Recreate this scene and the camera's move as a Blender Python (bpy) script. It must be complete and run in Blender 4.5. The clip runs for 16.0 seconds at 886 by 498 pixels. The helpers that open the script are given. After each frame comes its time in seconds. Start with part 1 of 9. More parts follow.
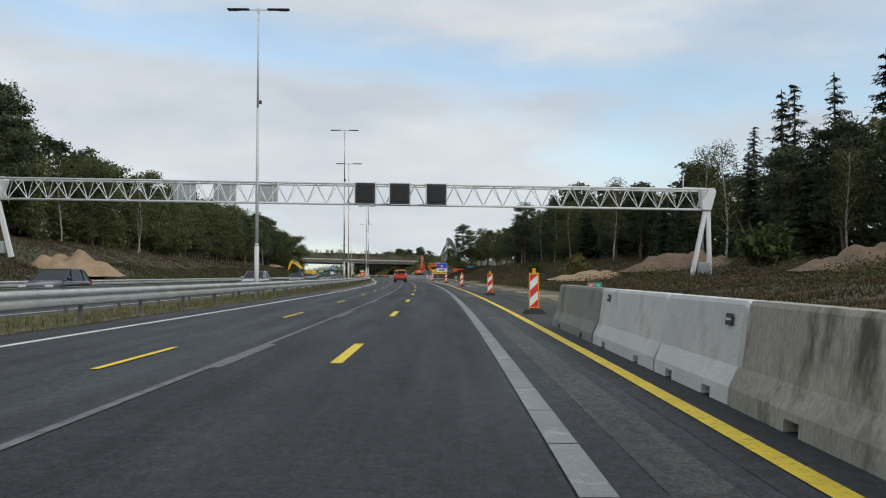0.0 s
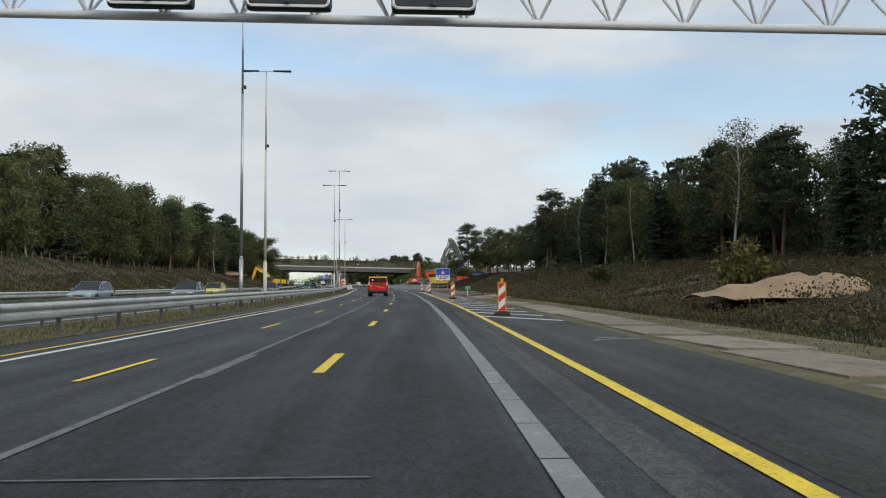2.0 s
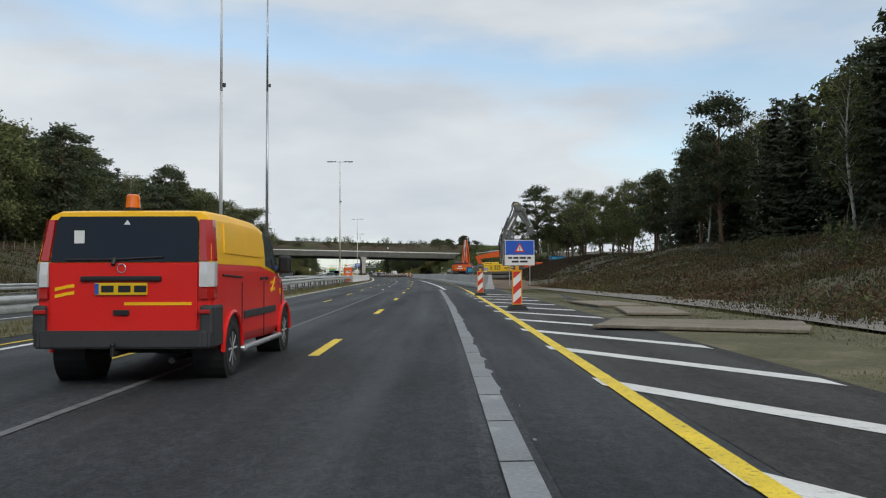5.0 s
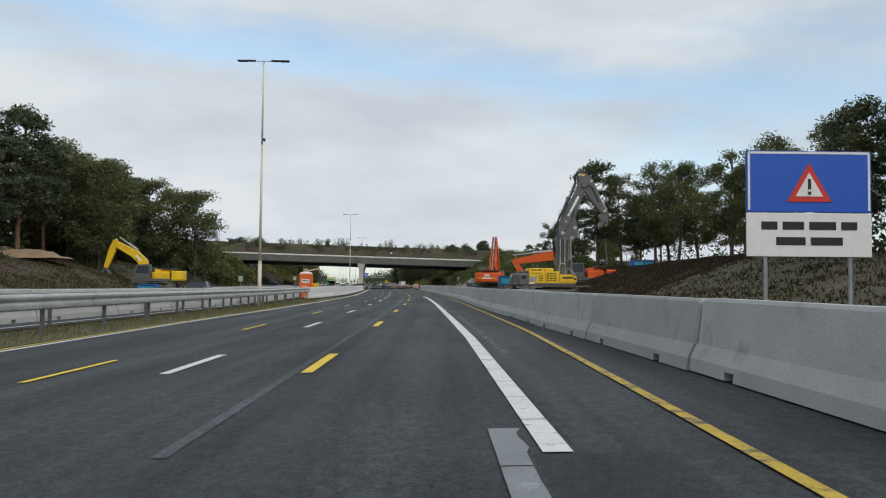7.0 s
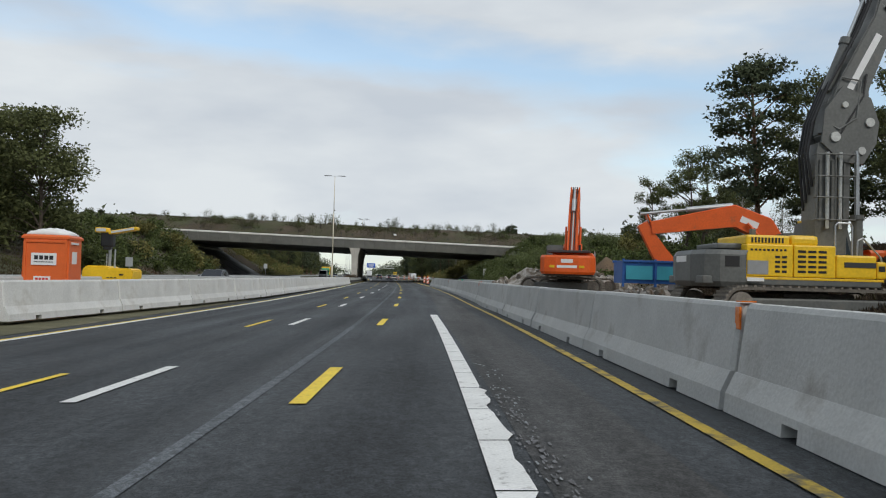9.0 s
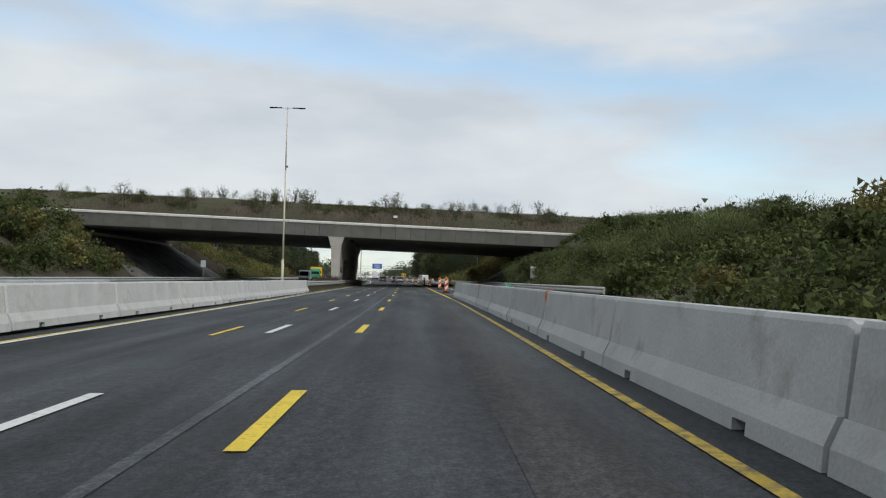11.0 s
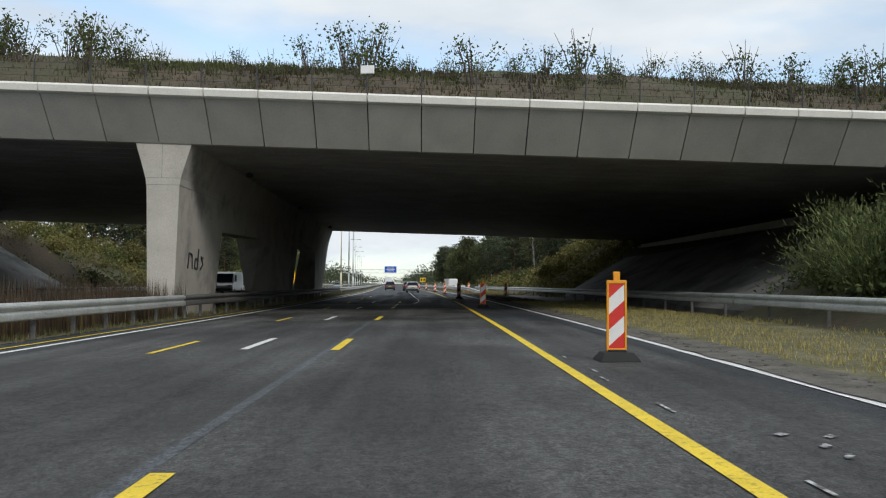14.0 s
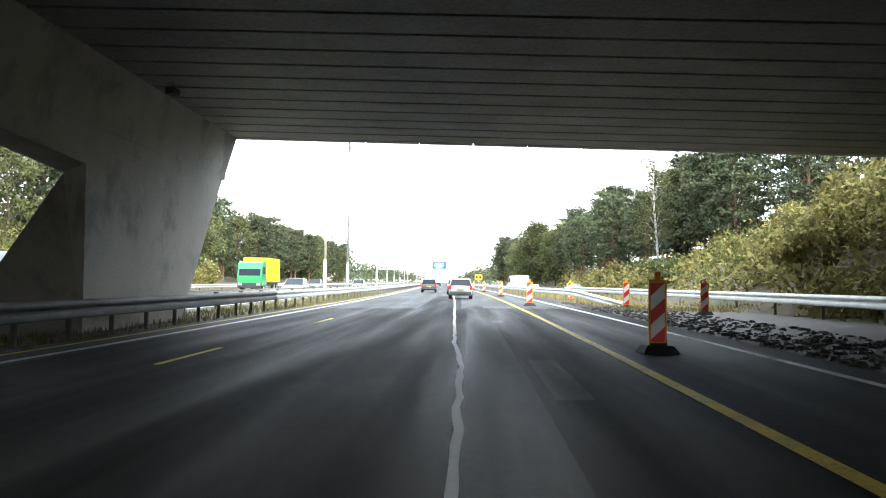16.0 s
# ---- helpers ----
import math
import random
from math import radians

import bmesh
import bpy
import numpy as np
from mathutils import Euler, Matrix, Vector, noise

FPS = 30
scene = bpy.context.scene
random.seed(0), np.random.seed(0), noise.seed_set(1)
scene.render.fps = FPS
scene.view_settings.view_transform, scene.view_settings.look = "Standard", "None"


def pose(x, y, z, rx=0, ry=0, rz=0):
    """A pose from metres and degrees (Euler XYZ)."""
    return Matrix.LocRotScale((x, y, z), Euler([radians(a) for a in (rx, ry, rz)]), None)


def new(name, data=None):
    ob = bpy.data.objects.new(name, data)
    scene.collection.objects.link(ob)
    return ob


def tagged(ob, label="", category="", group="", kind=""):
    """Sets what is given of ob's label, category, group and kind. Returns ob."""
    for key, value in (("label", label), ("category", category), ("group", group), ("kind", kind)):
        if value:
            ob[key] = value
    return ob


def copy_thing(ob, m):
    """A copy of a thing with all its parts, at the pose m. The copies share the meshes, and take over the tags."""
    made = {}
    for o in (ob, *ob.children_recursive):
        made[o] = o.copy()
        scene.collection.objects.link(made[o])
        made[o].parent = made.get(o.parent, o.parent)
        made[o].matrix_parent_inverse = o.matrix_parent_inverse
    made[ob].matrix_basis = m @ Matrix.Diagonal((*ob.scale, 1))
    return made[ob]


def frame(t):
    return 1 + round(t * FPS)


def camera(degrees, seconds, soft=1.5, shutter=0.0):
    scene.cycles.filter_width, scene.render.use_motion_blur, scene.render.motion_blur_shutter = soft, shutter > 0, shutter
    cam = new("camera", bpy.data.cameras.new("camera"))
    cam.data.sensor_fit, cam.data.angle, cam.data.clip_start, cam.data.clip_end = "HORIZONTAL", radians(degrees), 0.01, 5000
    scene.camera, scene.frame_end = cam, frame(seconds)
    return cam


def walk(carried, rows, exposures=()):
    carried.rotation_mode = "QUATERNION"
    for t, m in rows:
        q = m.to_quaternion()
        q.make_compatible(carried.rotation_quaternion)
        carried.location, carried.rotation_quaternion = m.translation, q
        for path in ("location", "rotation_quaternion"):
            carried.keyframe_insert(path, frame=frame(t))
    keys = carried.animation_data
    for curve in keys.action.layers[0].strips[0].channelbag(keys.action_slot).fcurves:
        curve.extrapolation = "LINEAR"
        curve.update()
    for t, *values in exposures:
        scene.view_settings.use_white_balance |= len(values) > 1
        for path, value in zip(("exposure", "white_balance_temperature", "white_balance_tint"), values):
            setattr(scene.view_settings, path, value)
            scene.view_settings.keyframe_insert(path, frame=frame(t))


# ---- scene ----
cam = camera(56.9, 16.0, soft=1.15)
PATH = [  # seconds, x, y, z, pitch, roll, yaw
    (0.0, 1.419, 4.716, 1.155, 1.80, -0.04, 0.55),
    (0.5, 1.308, 16.742, 1.156, 1.84, 0.03, 0.71),
    (1.0, 1.139, 28.433, 1.169, 1.79, 0.07, 0.83),
    (1.5, 0.878, 40.354, 1.160, 2.68, 0.25, 0.45),
    (2.0, 0.583, 52.523, 1.172, 2.45, 0.12, 0.49),
    (2.5, 0.220, 64.579, 1.176, 2.20, -0.15, 0.60),
    (3.0, -0.133, 76.768, 1.182, 2.11, -0.33, 1.47),
    (3.5, -0.564, 88.549, 1.196, 1.96, -0.58, 1.85),
    (4.0, -1.159, 100.042, 1.160, 1.98, -0.51, 2.65),
    (4.5, -1.790, 111.734, 1.175, 1.71, -0.23, 3.01),
    (5.0, -2.461, 123.632, 1.187, 1.68, 0.16, 3.70),
    (5.2, -2.766, 128.416, 1.186, 1.96, -0.28, 3.69),
    (5.5, -3.276, 135.734, 1.188, 2.04, -0.32, 3.84),
    (6.0, -4.175, 147.929, 1.191, 2.19, -0.39, 4.11),
    (6.5, -5.139, 160.119, 1.196, 2.33, -0.46, 4.39),
    (7.0, -6.170, 172.303, 1.200, 2.48, -0.52, 4.67),
    (7.3, -6.821, 179.611, 1.203, 2.56, -0.56, 4.83),
    (7.5, -7.297, 184.724, 1.254, 2.30, -0.15, 4.95),
    (8.0, -8.554, 197.699, 1.283, 2.39, -0.65, 5.03),
    (8.5, -9.960, 210.642, 1.238, 2.29, -1.08, 5.18),
    (9.0, -11.433, 223.575, 1.189, 1.98, -1.57, 5.68),
    (9.5, -13.003, 236.412, 1.131, 2.48, -1.94, 5.18),
    (10.0, -14.542, 248.805, 1.118, 2.36, -1.75, 5.91),
    (10.2, -15.174, 253.745, 1.196, 2.05, -1.57, 6.19),
    (10.5, -16.138, 261.137, 1.194, 2.07, -1.50, 6.47),
    (11.0, -17.802, 273.443, 1.192, 2.10, -1.38, 6.58),
    (11.5, -19.517, 285.742, 1.190, 2.13, -1.26, 6.70),
    (12.0, -21.283, 298.035, 1.187, 2.16, -1.14, 6.81),
    (12.3, -22.365, 305.406, 1.185, 2.17, -1.07, 6.86),
    (12.5, -23.083, 310.288, 1.170, 2.53, -0.86, 7.15),
    (13.0, -24.897, 322.459, 1.178, 2.55, -0.85, 7.48),
    (13.5, -26.836, 334.656, 1.176, 2.45, -0.62, 7.95),
    (14.0, -28.917, 347.136, 1.187, 2.45, -0.46, 8.20),
    (14.5, -31.039, 359.671, 1.214, 2.65, -0.87, 11.50),
    (15.0, -33.177, 372.016, 1.178, 2.52, -0.32, 11.41),
    (15.5, -35.292, 384.493, 1.182, 2.37, -0.86, 11.82),
    (16.0, -37.485, 396.932, 1.179, 2.33, -0.57, 12.05),
]
walk(cam, [(t, pose(x, y, z, 90 + pitch, roll, yaw)) for t, x, y, z, pitch, roll, yaw in PATH],
     exposures=[(0, 0.0), (13.4, 0.0), (14.0, 0.25), (14.5, 0.8), (15.0, 1.8), (15.5, 2.4), (16.0, 2.65)])

# ---- light: a bright overcast sky with a few blue gaps, and a soft low-contrast sun ----
SUN_ELEVATION, SUN_TURN = radians(36), radians(140)
world = bpy.data.worlds.new("overcast_sky")
scene.world = world
world.use_nodes = True
wn, wl = world.node_tree.nodes, world.node_tree.links
wn.clear()
w_out = wn.new("ShaderNodeOutputWorld")
w_back = wn.new("ShaderNodeBackground")
w_sky = wn.new("ShaderNodeTexSky")
w_sky.sky_type, w_sky.sun_disc = "NISHITA", False
w_sky.sun_elevation, w_sky.sun_rotation = SUN_ELEVATION, SUN_TURN
w_sky.air_density, w_sky.dust_density = 1.0, 0.6
w_co = wn.new("ShaderNodeTexCoord")
w_map = wn.new("ShaderNodeMapping")
w_map.inputs["Scale"].default_value = (1.0, 1.0, 3.2)
w_map.inputs["Location"].default_value = (0.35, 0.0, 0.12)
w_map.inputs["Rotation"].default_value = (0.0, 0.10, 0.0)
w_big = wn.new("ShaderNodeTexNoise")
w_big.inputs["Scale"].default_value, w_big.inputs["Detail"].default_value = 2.1, 7
w_big.inputs["Roughness"].default_value, w_big.inputs["Distortion"].default_value = 0.5, 0.25
w_gap = wn.new("ShaderNodeValToRGB")
w_gap.color_ramp.elements[0].position, w_gap.color_ramp.elements[1].position = 0.30, 0.46
w_soft = wn.new("ShaderNodeTexNoise")
w_soft.inputs["Scale"].default_value, w_soft.inputs["Detail"].default_value = 3.4, 5
w_tone = wn.new("ShaderNodeValToRGB")
w_tone.color_ramp.elements[0].position, w_tone.color_ramp.elements[1].position = 0.34, 0.64
w_tone.color_ramp.elements[0].color = (0.56, 0.615, 0.68, 1)
w_tone.color_ramp.elements[1].color = (0.735, 0.78, 0.81, 1)
w_mul = wn.new("ShaderNodeMix")
w_mul.data_type, w_mul.blend_type = "RGBA", "MIX"
w_blue = wn.new("ShaderNodeMix")
w_blue.data_type, w_blue.blend_type = "RGBA", "MULTIPLY"
w_blue.inputs["Factor"].default_value = 1.0
w_blue.inputs["B"].default_value = (0.165, 0.18, 0.175, 1)
wl.new(w_co.outputs["Generated"], w_map.inputs["Vector"])
wl.new(w_map.outputs["Vector"], w_big.inputs["Vector"])
wl.new(w_map.outputs["Vector"], w_soft.inputs["Vector"])
wl.new(w_big.outputs["Fac"], w_gap.inputs["Fac"])
wl.new(w_soft.outputs["Fac"], w_tone.inputs["Fac"])
wl.new(w_sky.outputs["Color"], w_blue.inputs["A"])
w_veil = wn.new("ShaderNodeMath")
w_veil.operation, w_veil.use_clamp = "MULTIPLY_ADD", True
w_veil.inputs[1].default_value, w_veil.inputs[2].default_value = 0.64, 0.36
# a long thin gap in the cloud lies low across the road's direction
w_dot = wn.new("ShaderNodeVectorMath")
w_dot.operation = "DOT_PRODUCT"
w_dot.inputs[1].default_value = (0.11, 0.0, 1.0)
wl.new(w_co.outputs["Generated"], w_dot.inputs[0])
w_warp = wn.new("ShaderNodeMath")
w_warp.operation = "MULTIPLY_ADD"
w_warp.inputs[1].default_value = 0.16
wl.new(w_soft.outputs["Fac"], w_warp.inputs[0])
wl.new(w_dot.outputs["Value"], w_warp.inputs[2])
w_sub = wn.new("ShaderNodeMath")
w_sub.operation = "SUBTRACT"
w_sub.inputs[1].default_value = 0.318
wl.new(w_warp.outputs[0], w_sub.inputs[0])
w_abs = wn.new("ShaderNodeMath")
w_abs.operation = "ABSOLUTE"
wl.new(w_sub.outputs[0], w_abs.inputs[0])
w_band = wn.new("ShaderNodeMapRange")
w_band.inputs["From Min"].default_value, w_band.inputs["From Max"].default_value = 0.006, 0.05
w_band.inputs["To Min"].default_value, w_band.inputs["To Max"].default_value = 0.0, 1.0
wl.new(w_abs.outputs[0], w_band.inputs["Value"])
w_both = wn.new("ShaderNodeMath")
w_both.operation = "MULTIPLY"
wl.new(w_gap.outputs["Color"], w_both.inputs[0])
wl.new(w_band.outputs["Result"], w_both.inputs[1])
wl.new(w_both.outputs[0], w_veil.inputs[0])
wl.new(w_veil.outputs[0], w_mul.inputs["Factor"])
wl.new(w_blue.outputs["Result"], w_mul.inputs["A"])
wl.new(w_tone.outputs["Color"], w_mul.inputs["B"])
wl.new(w_mul.outputs["Result"], w_back.inputs["Color"])
w_back.inputs["Strength"].default_value = 1.0
wl.new(w_back.outputs["Background"], w_out.inputs["Surface"])

sun = new("sun", bpy.data.lights.new("sun", "SUN"))
sun.data.energy, sun.data.angle, sun.data.color = 1.25, radians(16), (1.0, 0.95, 0.88)
sun.matrix_world = Matrix.Rotation(-SUN_TURN, 4, "Z") @ Matrix.Rotation(-(math.pi / 2 - SUN_ELEVATION), 4, "X")


# ---- materials ----
def mat(name, color, rough=0.8, metal=0.0, var=0.18, scale=6.0, fine=60.0, bump=0.15, dirt=None, dirt_at=0.6, dirt_scale=0.8,
        coat=0.0, stretch=None, uv=False, per_piece=0.0, spec=0.5):
    """A painted, mineral or plant surface: base colour with variation at two scales, optional dirt patches, and fine relief."""
    m = bpy.data.materials.new(name)
    m.use_nodes = True
    n, l = m.node_tree.nodes, m.node_tree.links
    bsdf = n["Principled BSDF"]
    co = n.new("ShaderNodeTexCoord")
    vec = co.outputs["UV" if uv else "Object"]
    if stretch:
        mp = n.new("ShaderNodeMapping")
        mp.inputs["Scale"].default_value = stretch
        l.new(vec, mp.inputs["Vector"])
        vec = mp.outputs["Vector"]
    big, small = n.new("ShaderNodeTexNoise"), n.new("ShaderNodeTexNoise")
    big.inputs["Scale"].default_value, big.inputs["Detail"].default_value = scale, 5
    small.inputs["Scale"].default_value, small.inputs["Detail"].default_value = fine, 3
    l.new(vec, big.inputs["Vector"])
    l.new(vec, small.inputs["Vector"])
    add = n.new("ShaderNodeMath")
    add.operation = "ADD"
    l.new(big.outputs["Fac"], add.inputs[0])
    l.new(small.outputs["Fac"], add.inputs[1])
    ramp = n.new("ShaderNodeMapRange")
    ramp.inputs["From Min"].default_value, ramp.inputs["From Max"].default_value = 0.7, 1.3
    ramp.inputs["To Min"].default_value, ramp.inputs["To Max"].default_value = 1 - var, 1 + var
    l.new(add.outputs[0], ramp.inputs["Value"])
    level = ramp.outputs["Result"]
    if per_piece:
        info = n.new("ShaderNodeObjectInfo")
        rr = n.new("ShaderNodeMapRange")
        rr.inputs["To Min"].default_value, rr.inputs["To Max"].default_value = 1 - per_piece, 1 + per_piece
        l.new(info.outputs["Random"], rr.inputs["Value"])
        mm = n.new("ShaderNodeMath")
        mm.operation = "MULTIPLY"
        l.new(level, mm.inputs[0])
        l.new(rr.outputs["Result"], mm.inputs[1])
        level = mm.outputs[0]
    mul = n.new("ShaderNodeVectorMath")
    mul.operation = "SCALE"
    mul.inputs[0].default_value = color[:3]
    l.new(level, mul.inputs["Scale"])
    col = mul.outputs["Vector"]
    if dirt:
        spot = n.new("ShaderNodeTexNoise")
        spot.inputs["Scale"].default_value, spot.inputs["Detail"].default_value, spot.inputs["Roughness"].default_value = dirt_scale, 8, 0.65
        l.new(vec, spot.inputs["Vector"])
        rp = n.new("ShaderNodeMapRange")
        rp.inputs["From Min"].default_value, rp.inputs["From Max"].default_value = dirt_at - 0.06, dirt_at + 0.1
        l.new(spot.outputs["Fac"], rp.inputs["Value"])
        mx = n.new("ShaderNodeMix")
        mx.data_type = "RGBA"
        mx.inputs["B"].default_value = (*dirt, 1)
        l.new(rp.outputs["Result"], mx.inputs["Factor"])
        l.new(col, mx.inputs["A"])
        col = mx.outputs["Result"]
    l.new(col, bsdf.inputs["Base Color"])
    bsdf.inputs["Roughness"].default_value, bsdf.inputs["Metallic"].default_value = rough, metal
    bsdf.inputs["Specular IOR Level"].default_value = spec
    bsdf.inputs["Coat Weight"].default_value = coat
    if bump:
        bp = n.new("ShaderNodeBump")
        bp.inputs["Strength"].default_value, bp.inputs["Distance"].default_value = bump, 0.02
        l.new(small.outputs["Fac"], bp.inputs["Height"])
        l.new(bp.outputs["Normal"], bsdf.inputs["Normal"])
    return m


def leaf_mat(name, color, var=0.35, drift=None, drift_scale=0.22):
    """Foliage: each clump a little lighter, darker or yellower, and some light passing through."""
    m = bpy.data.materials.new(name)
    m.use_nodes = True
    n, l = m.node_tree.nodes, m.node_tree.links
    bsdf = n["Principled BSDF"]
    geo, info = n.new("ShaderNodeNewGeometry"), n.new("ShaderNodeObjectInfo")
    mix = n.new("ShaderNodeMix")
    mix.data_type = "RGBA"
    mix.inputs["A"].default_value = (*[c * (1 - var) for c in color], 1)
    mix.inputs["B"].default_value = (color[0] * (1 + 1.3 * var), color[1] * (1 + var), color[2] * (1 + 0.5 * var), 1)
    l.new(geo.outputs["Random Per Island"], mix.inputs["Factor"])
    hue = mix.outputs["Result"]
    if drift:
        co, spot, edge, blend = n.new("ShaderNodeTexCoord"), n.new("ShaderNodeTexNoise"), n.new("ShaderNodeMapRange"), n.new("ShaderNodeMix")
        spot.inputs["Scale"].default_value, spot.inputs["Detail"].default_value, spot.inputs["Roughness"].default_value = drift_scale, 6, 0.7
        l.new(co.outputs["Object"], spot.inputs["Vector"])
        edge.inputs["From Min"].default_value, edge.inputs["From Max"].default_value = 0.44, 0.58
        l.new(spot.outputs["Fac"], edge.inputs["Value"])
        blend.data_type = "RGBA"
        blend.inputs["B"].default_value = (*drift, 1)
        l.new(edge.outputs["Result"], blend.inputs["Factor"])
        l.new(hue, blend.inputs["A"])
        hue = blend.outputs["Result"]
    mr = n.new("ShaderNodeMapRange")
    mr.inputs["To Min"].default_value, mr.inputs["To Max"].default_value = 0.7, 1.35
    l.new(info.outputs["Random"], mr.inputs["Value"])
    sc = n.new("ShaderNodeVectorMath")
    sc.operation = "SCALE"
    l.new(hue, sc.inputs[0])
    l.new(mr.outputs["Result"], sc.inputs["Scale"])
    l.new(sc.outputs["Vector"], bsdf.inputs["Base Color"])
    bsdf.inputs["Roughness"].default_value = 0.75
    bsdf.inputs["Specular IOR Level"].default_value = 0.15
    tr = n.new("ShaderNodeBsdfTranslucent")
    l.new(sc.outputs["Vector"], tr.inputs["Color"])
    ms = n.new("ShaderNodeMixShader")
    ms.inputs["Fac"].default_value = 0.2
    l.new(bsdf.outputs["BSDF"], ms.inputs[1])
    l.new(tr.outputs["BSDF"], ms.inputs[2])
    l.new(ms.outputs["Shader"], n["Material Output"].inputs["Surface"])
    return m


def asphalt(name, tone, tint=(0.90, 1.0, 1.10), blotch=0.0, rough=(0.6, 0.85), spec=0.28):
    """Asphalt in road coordinates: aggregate grain, long wheel-track streaks, darker and lighter stains."""
    m = bpy.data.materials.new(name)
    m.use_nodes = True
    n, l = m.node_tree.nodes, m.node_tree.links
    bsdf = n["Principled BSDF"]
    uv = n.new("ShaderNodeUVMap")
    uv.uv_map = "road"

    def tex(scale, detail, stretch, rough=0.5):
        mp, tx = n.new("ShaderNodeMapping"), n.new("ShaderNodeTexNoise")
        mp.inputs["Scale"].default_value = stretch
        tx.inputs["Scale"].default_value, tx.inputs["Detail"].default_value, tx.inputs["Roughness"].default_value = scale, detail, rough
        l.new(uv.outputs["UV"], mp.inputs["Vector"])
        l.new(mp.outputs["Vector"], tx.inputs["Vector"])
        return tx.outputs["Fac"]

    def ranged(value, a, b, lo, hi):
        r = n.new("ShaderNodeMapRange")
        r.inputs["From Min"].default_value, r.inputs["From Max"].default_value = a, b
        r.inputs["To Min"].default_value, r.inputs["To Max"].default_value = lo, hi
        l.new(value, r.inputs["Value"])
        return r.outputs["Result"]

    def times(a, b):
        q = n.new("ShaderNodeMath")
        q.operation = "MULTIPLY"
        l.new(a, q.inputs[0])
        l.new(b, q.inputs[1])
        return q.outputs[0]

    grain = tex(70, 4, (1, 1, 1), 0.7)
    level = times(ranged(grain, 0.36, 0.64, 0.5, 1.6), ranged(tex(1.0, 5, (1.6, 0.03, 1)), 0.3, 0.7, 0.74, 1.3))
    level = times(level, ranged(tex(0.5, 7, (1, 0.35, 1), 0.65), 0.36, 0.66, 0.66, 1.32))
    level = times(level, ranged(tex(9, 4, (1, 0.6, 1), 0.75), 0.42, 0.58, 0.75, 1.25))
    level = times(level, ranged(tex(28, 3, (1, 0.7, 1), 0.75), 0.42, 0.58, 0.72, 1.32))
    if blotch:
        level = times(level, ranged(tex(0.32, 5, (1, 0.5, 1), 0.55), 0.44, 0.54, 1 - blotch, 1.05))
    sc = n.new("ShaderNodeVectorMath")
    sc.operation = "SCALE"
    sc.inputs[0].default_value = [tone * c for c in tint]
    l.new(level, sc.inputs["Scale"])
    l.new(sc.outputs["Vector"], bsdf.inputs["Base Color"])
    l.new(ranged(tex(1.0, 5, (1.2, 0.05, 1)), 0.3, 0.7, *rough), bsdf.inputs["Roughness"])
    bsdf.inputs["Specular IOR Level"].default_value = spec
    bp = n.new("ShaderNodeBump")
    bp.inputs["Strength"].default_value, bp.inputs["Distance"].default_value = 0.6, 0.012
    l.new(grain, bp.inputs["Height"])
    l.new(bp.outputs["Normal"], bsdf.inputs["Normal"])
    return m


def glass(name, color=(0.02, 0.025, 0.03), rough=0.06):
    return mat(name, color, rough=rough, var=0.05, bump=0, spec=0.3)


ASPHALT = asphalt("asphalt_worn", 0.040)
ASPHALT_STREAK = asphalt("asphalt_scraped_streak", 0.085)
ASPHALT_NEW = asphalt("asphalt_dark_lane", 0.029)
ASPHALT_GREY = asphalt("asphalt_planed_strip", 0.068, (1.0, 0.98, 0.94))
ASPHALT_OLD = asphalt("asphalt_old_shoulder", 0.037, (1.02, 0.99, 0.92))
LINE_YELLOW = mat("yellow_road_paint", (0.80, 0.58, 0.03), 0.65, var=0.2, scale=2, fine=60, dirt=(0.20, 0.15, 0.05), dirt_at=0.60, dirt_scale=16, uv=True)
LINE_YELLOW_WORN = mat("worn_yellow_road_paint", (0.55, 0.38, 0.04), 0.7, var=0.25, scale=2, fine=45, dirt=(0.10, 0.09, 0.06), dirt_at=0.52, dirt_scale=4, uv=True)
ASPHALT_GREY2 = asphalt("asphalt_scraped_strip", 0.046, (1.0, 0.99, 0.97))
LINE_WHITE = mat("white_road_paint", (0.70, 0.70, 0.68), 0.65, var=0.14, scale=2, fine=45, dirt=(0.22, 0.21, 0.20), dirt_at=0.62, dirt_scale=9, uv=True)
LINE_WORN = mat("worn_grey_road_paint", (0.21, 0.225, 0.235), 0.7, var=0.22, scale=1.2, fine=30, dirt=(0.42, 0.43, 0.43), dirt_at=0.62, dirt_scale=2.2, uv=True)
SCAR = mat("scraped_line_scar", (0.16, 0.16, 0.165), 0.85, var=0.3, scale=1.0, fine=40, dirt=(0.06, 0.06, 0.062), dirt_at=0.55, dirt_scale=4, uv=True)
HEATH = mat("heath_ground", (0.076, 0.058, 0.038), 0.95, var=0.5, scale=0.35, fine=6, bump=0.8, dirt=(0.062, 0.068, 0.03), dirt_at=0.5, dirt_scale=0.12)
GRASS_GROUND = mat("verge_soil_and_grass", (0.105, 0.098, 0.048), 0.95, var=0.4, scale=0.9, fine=12, bump=0.7, dirt=(0.2, 0.17, 0.12), dirt_at=0.6, dirt_scale=0.9)
SAND = mat("yellow_sand", (0.33, 0.235, 0.145), 0.95, var=0.25, scale=1.2, fine=14, bump=0.5)
SOIL = mat("brown_soil", (0.15, 0.105, 0.068), 0.95, var=0.35, scale=1.1, fine=14, bump=0.7)
MUD = mat("dark_mud", (0.032, 0.027, 0.021), 0.7, var=0.4, scale=0.8, fine=12, bump=0.9)
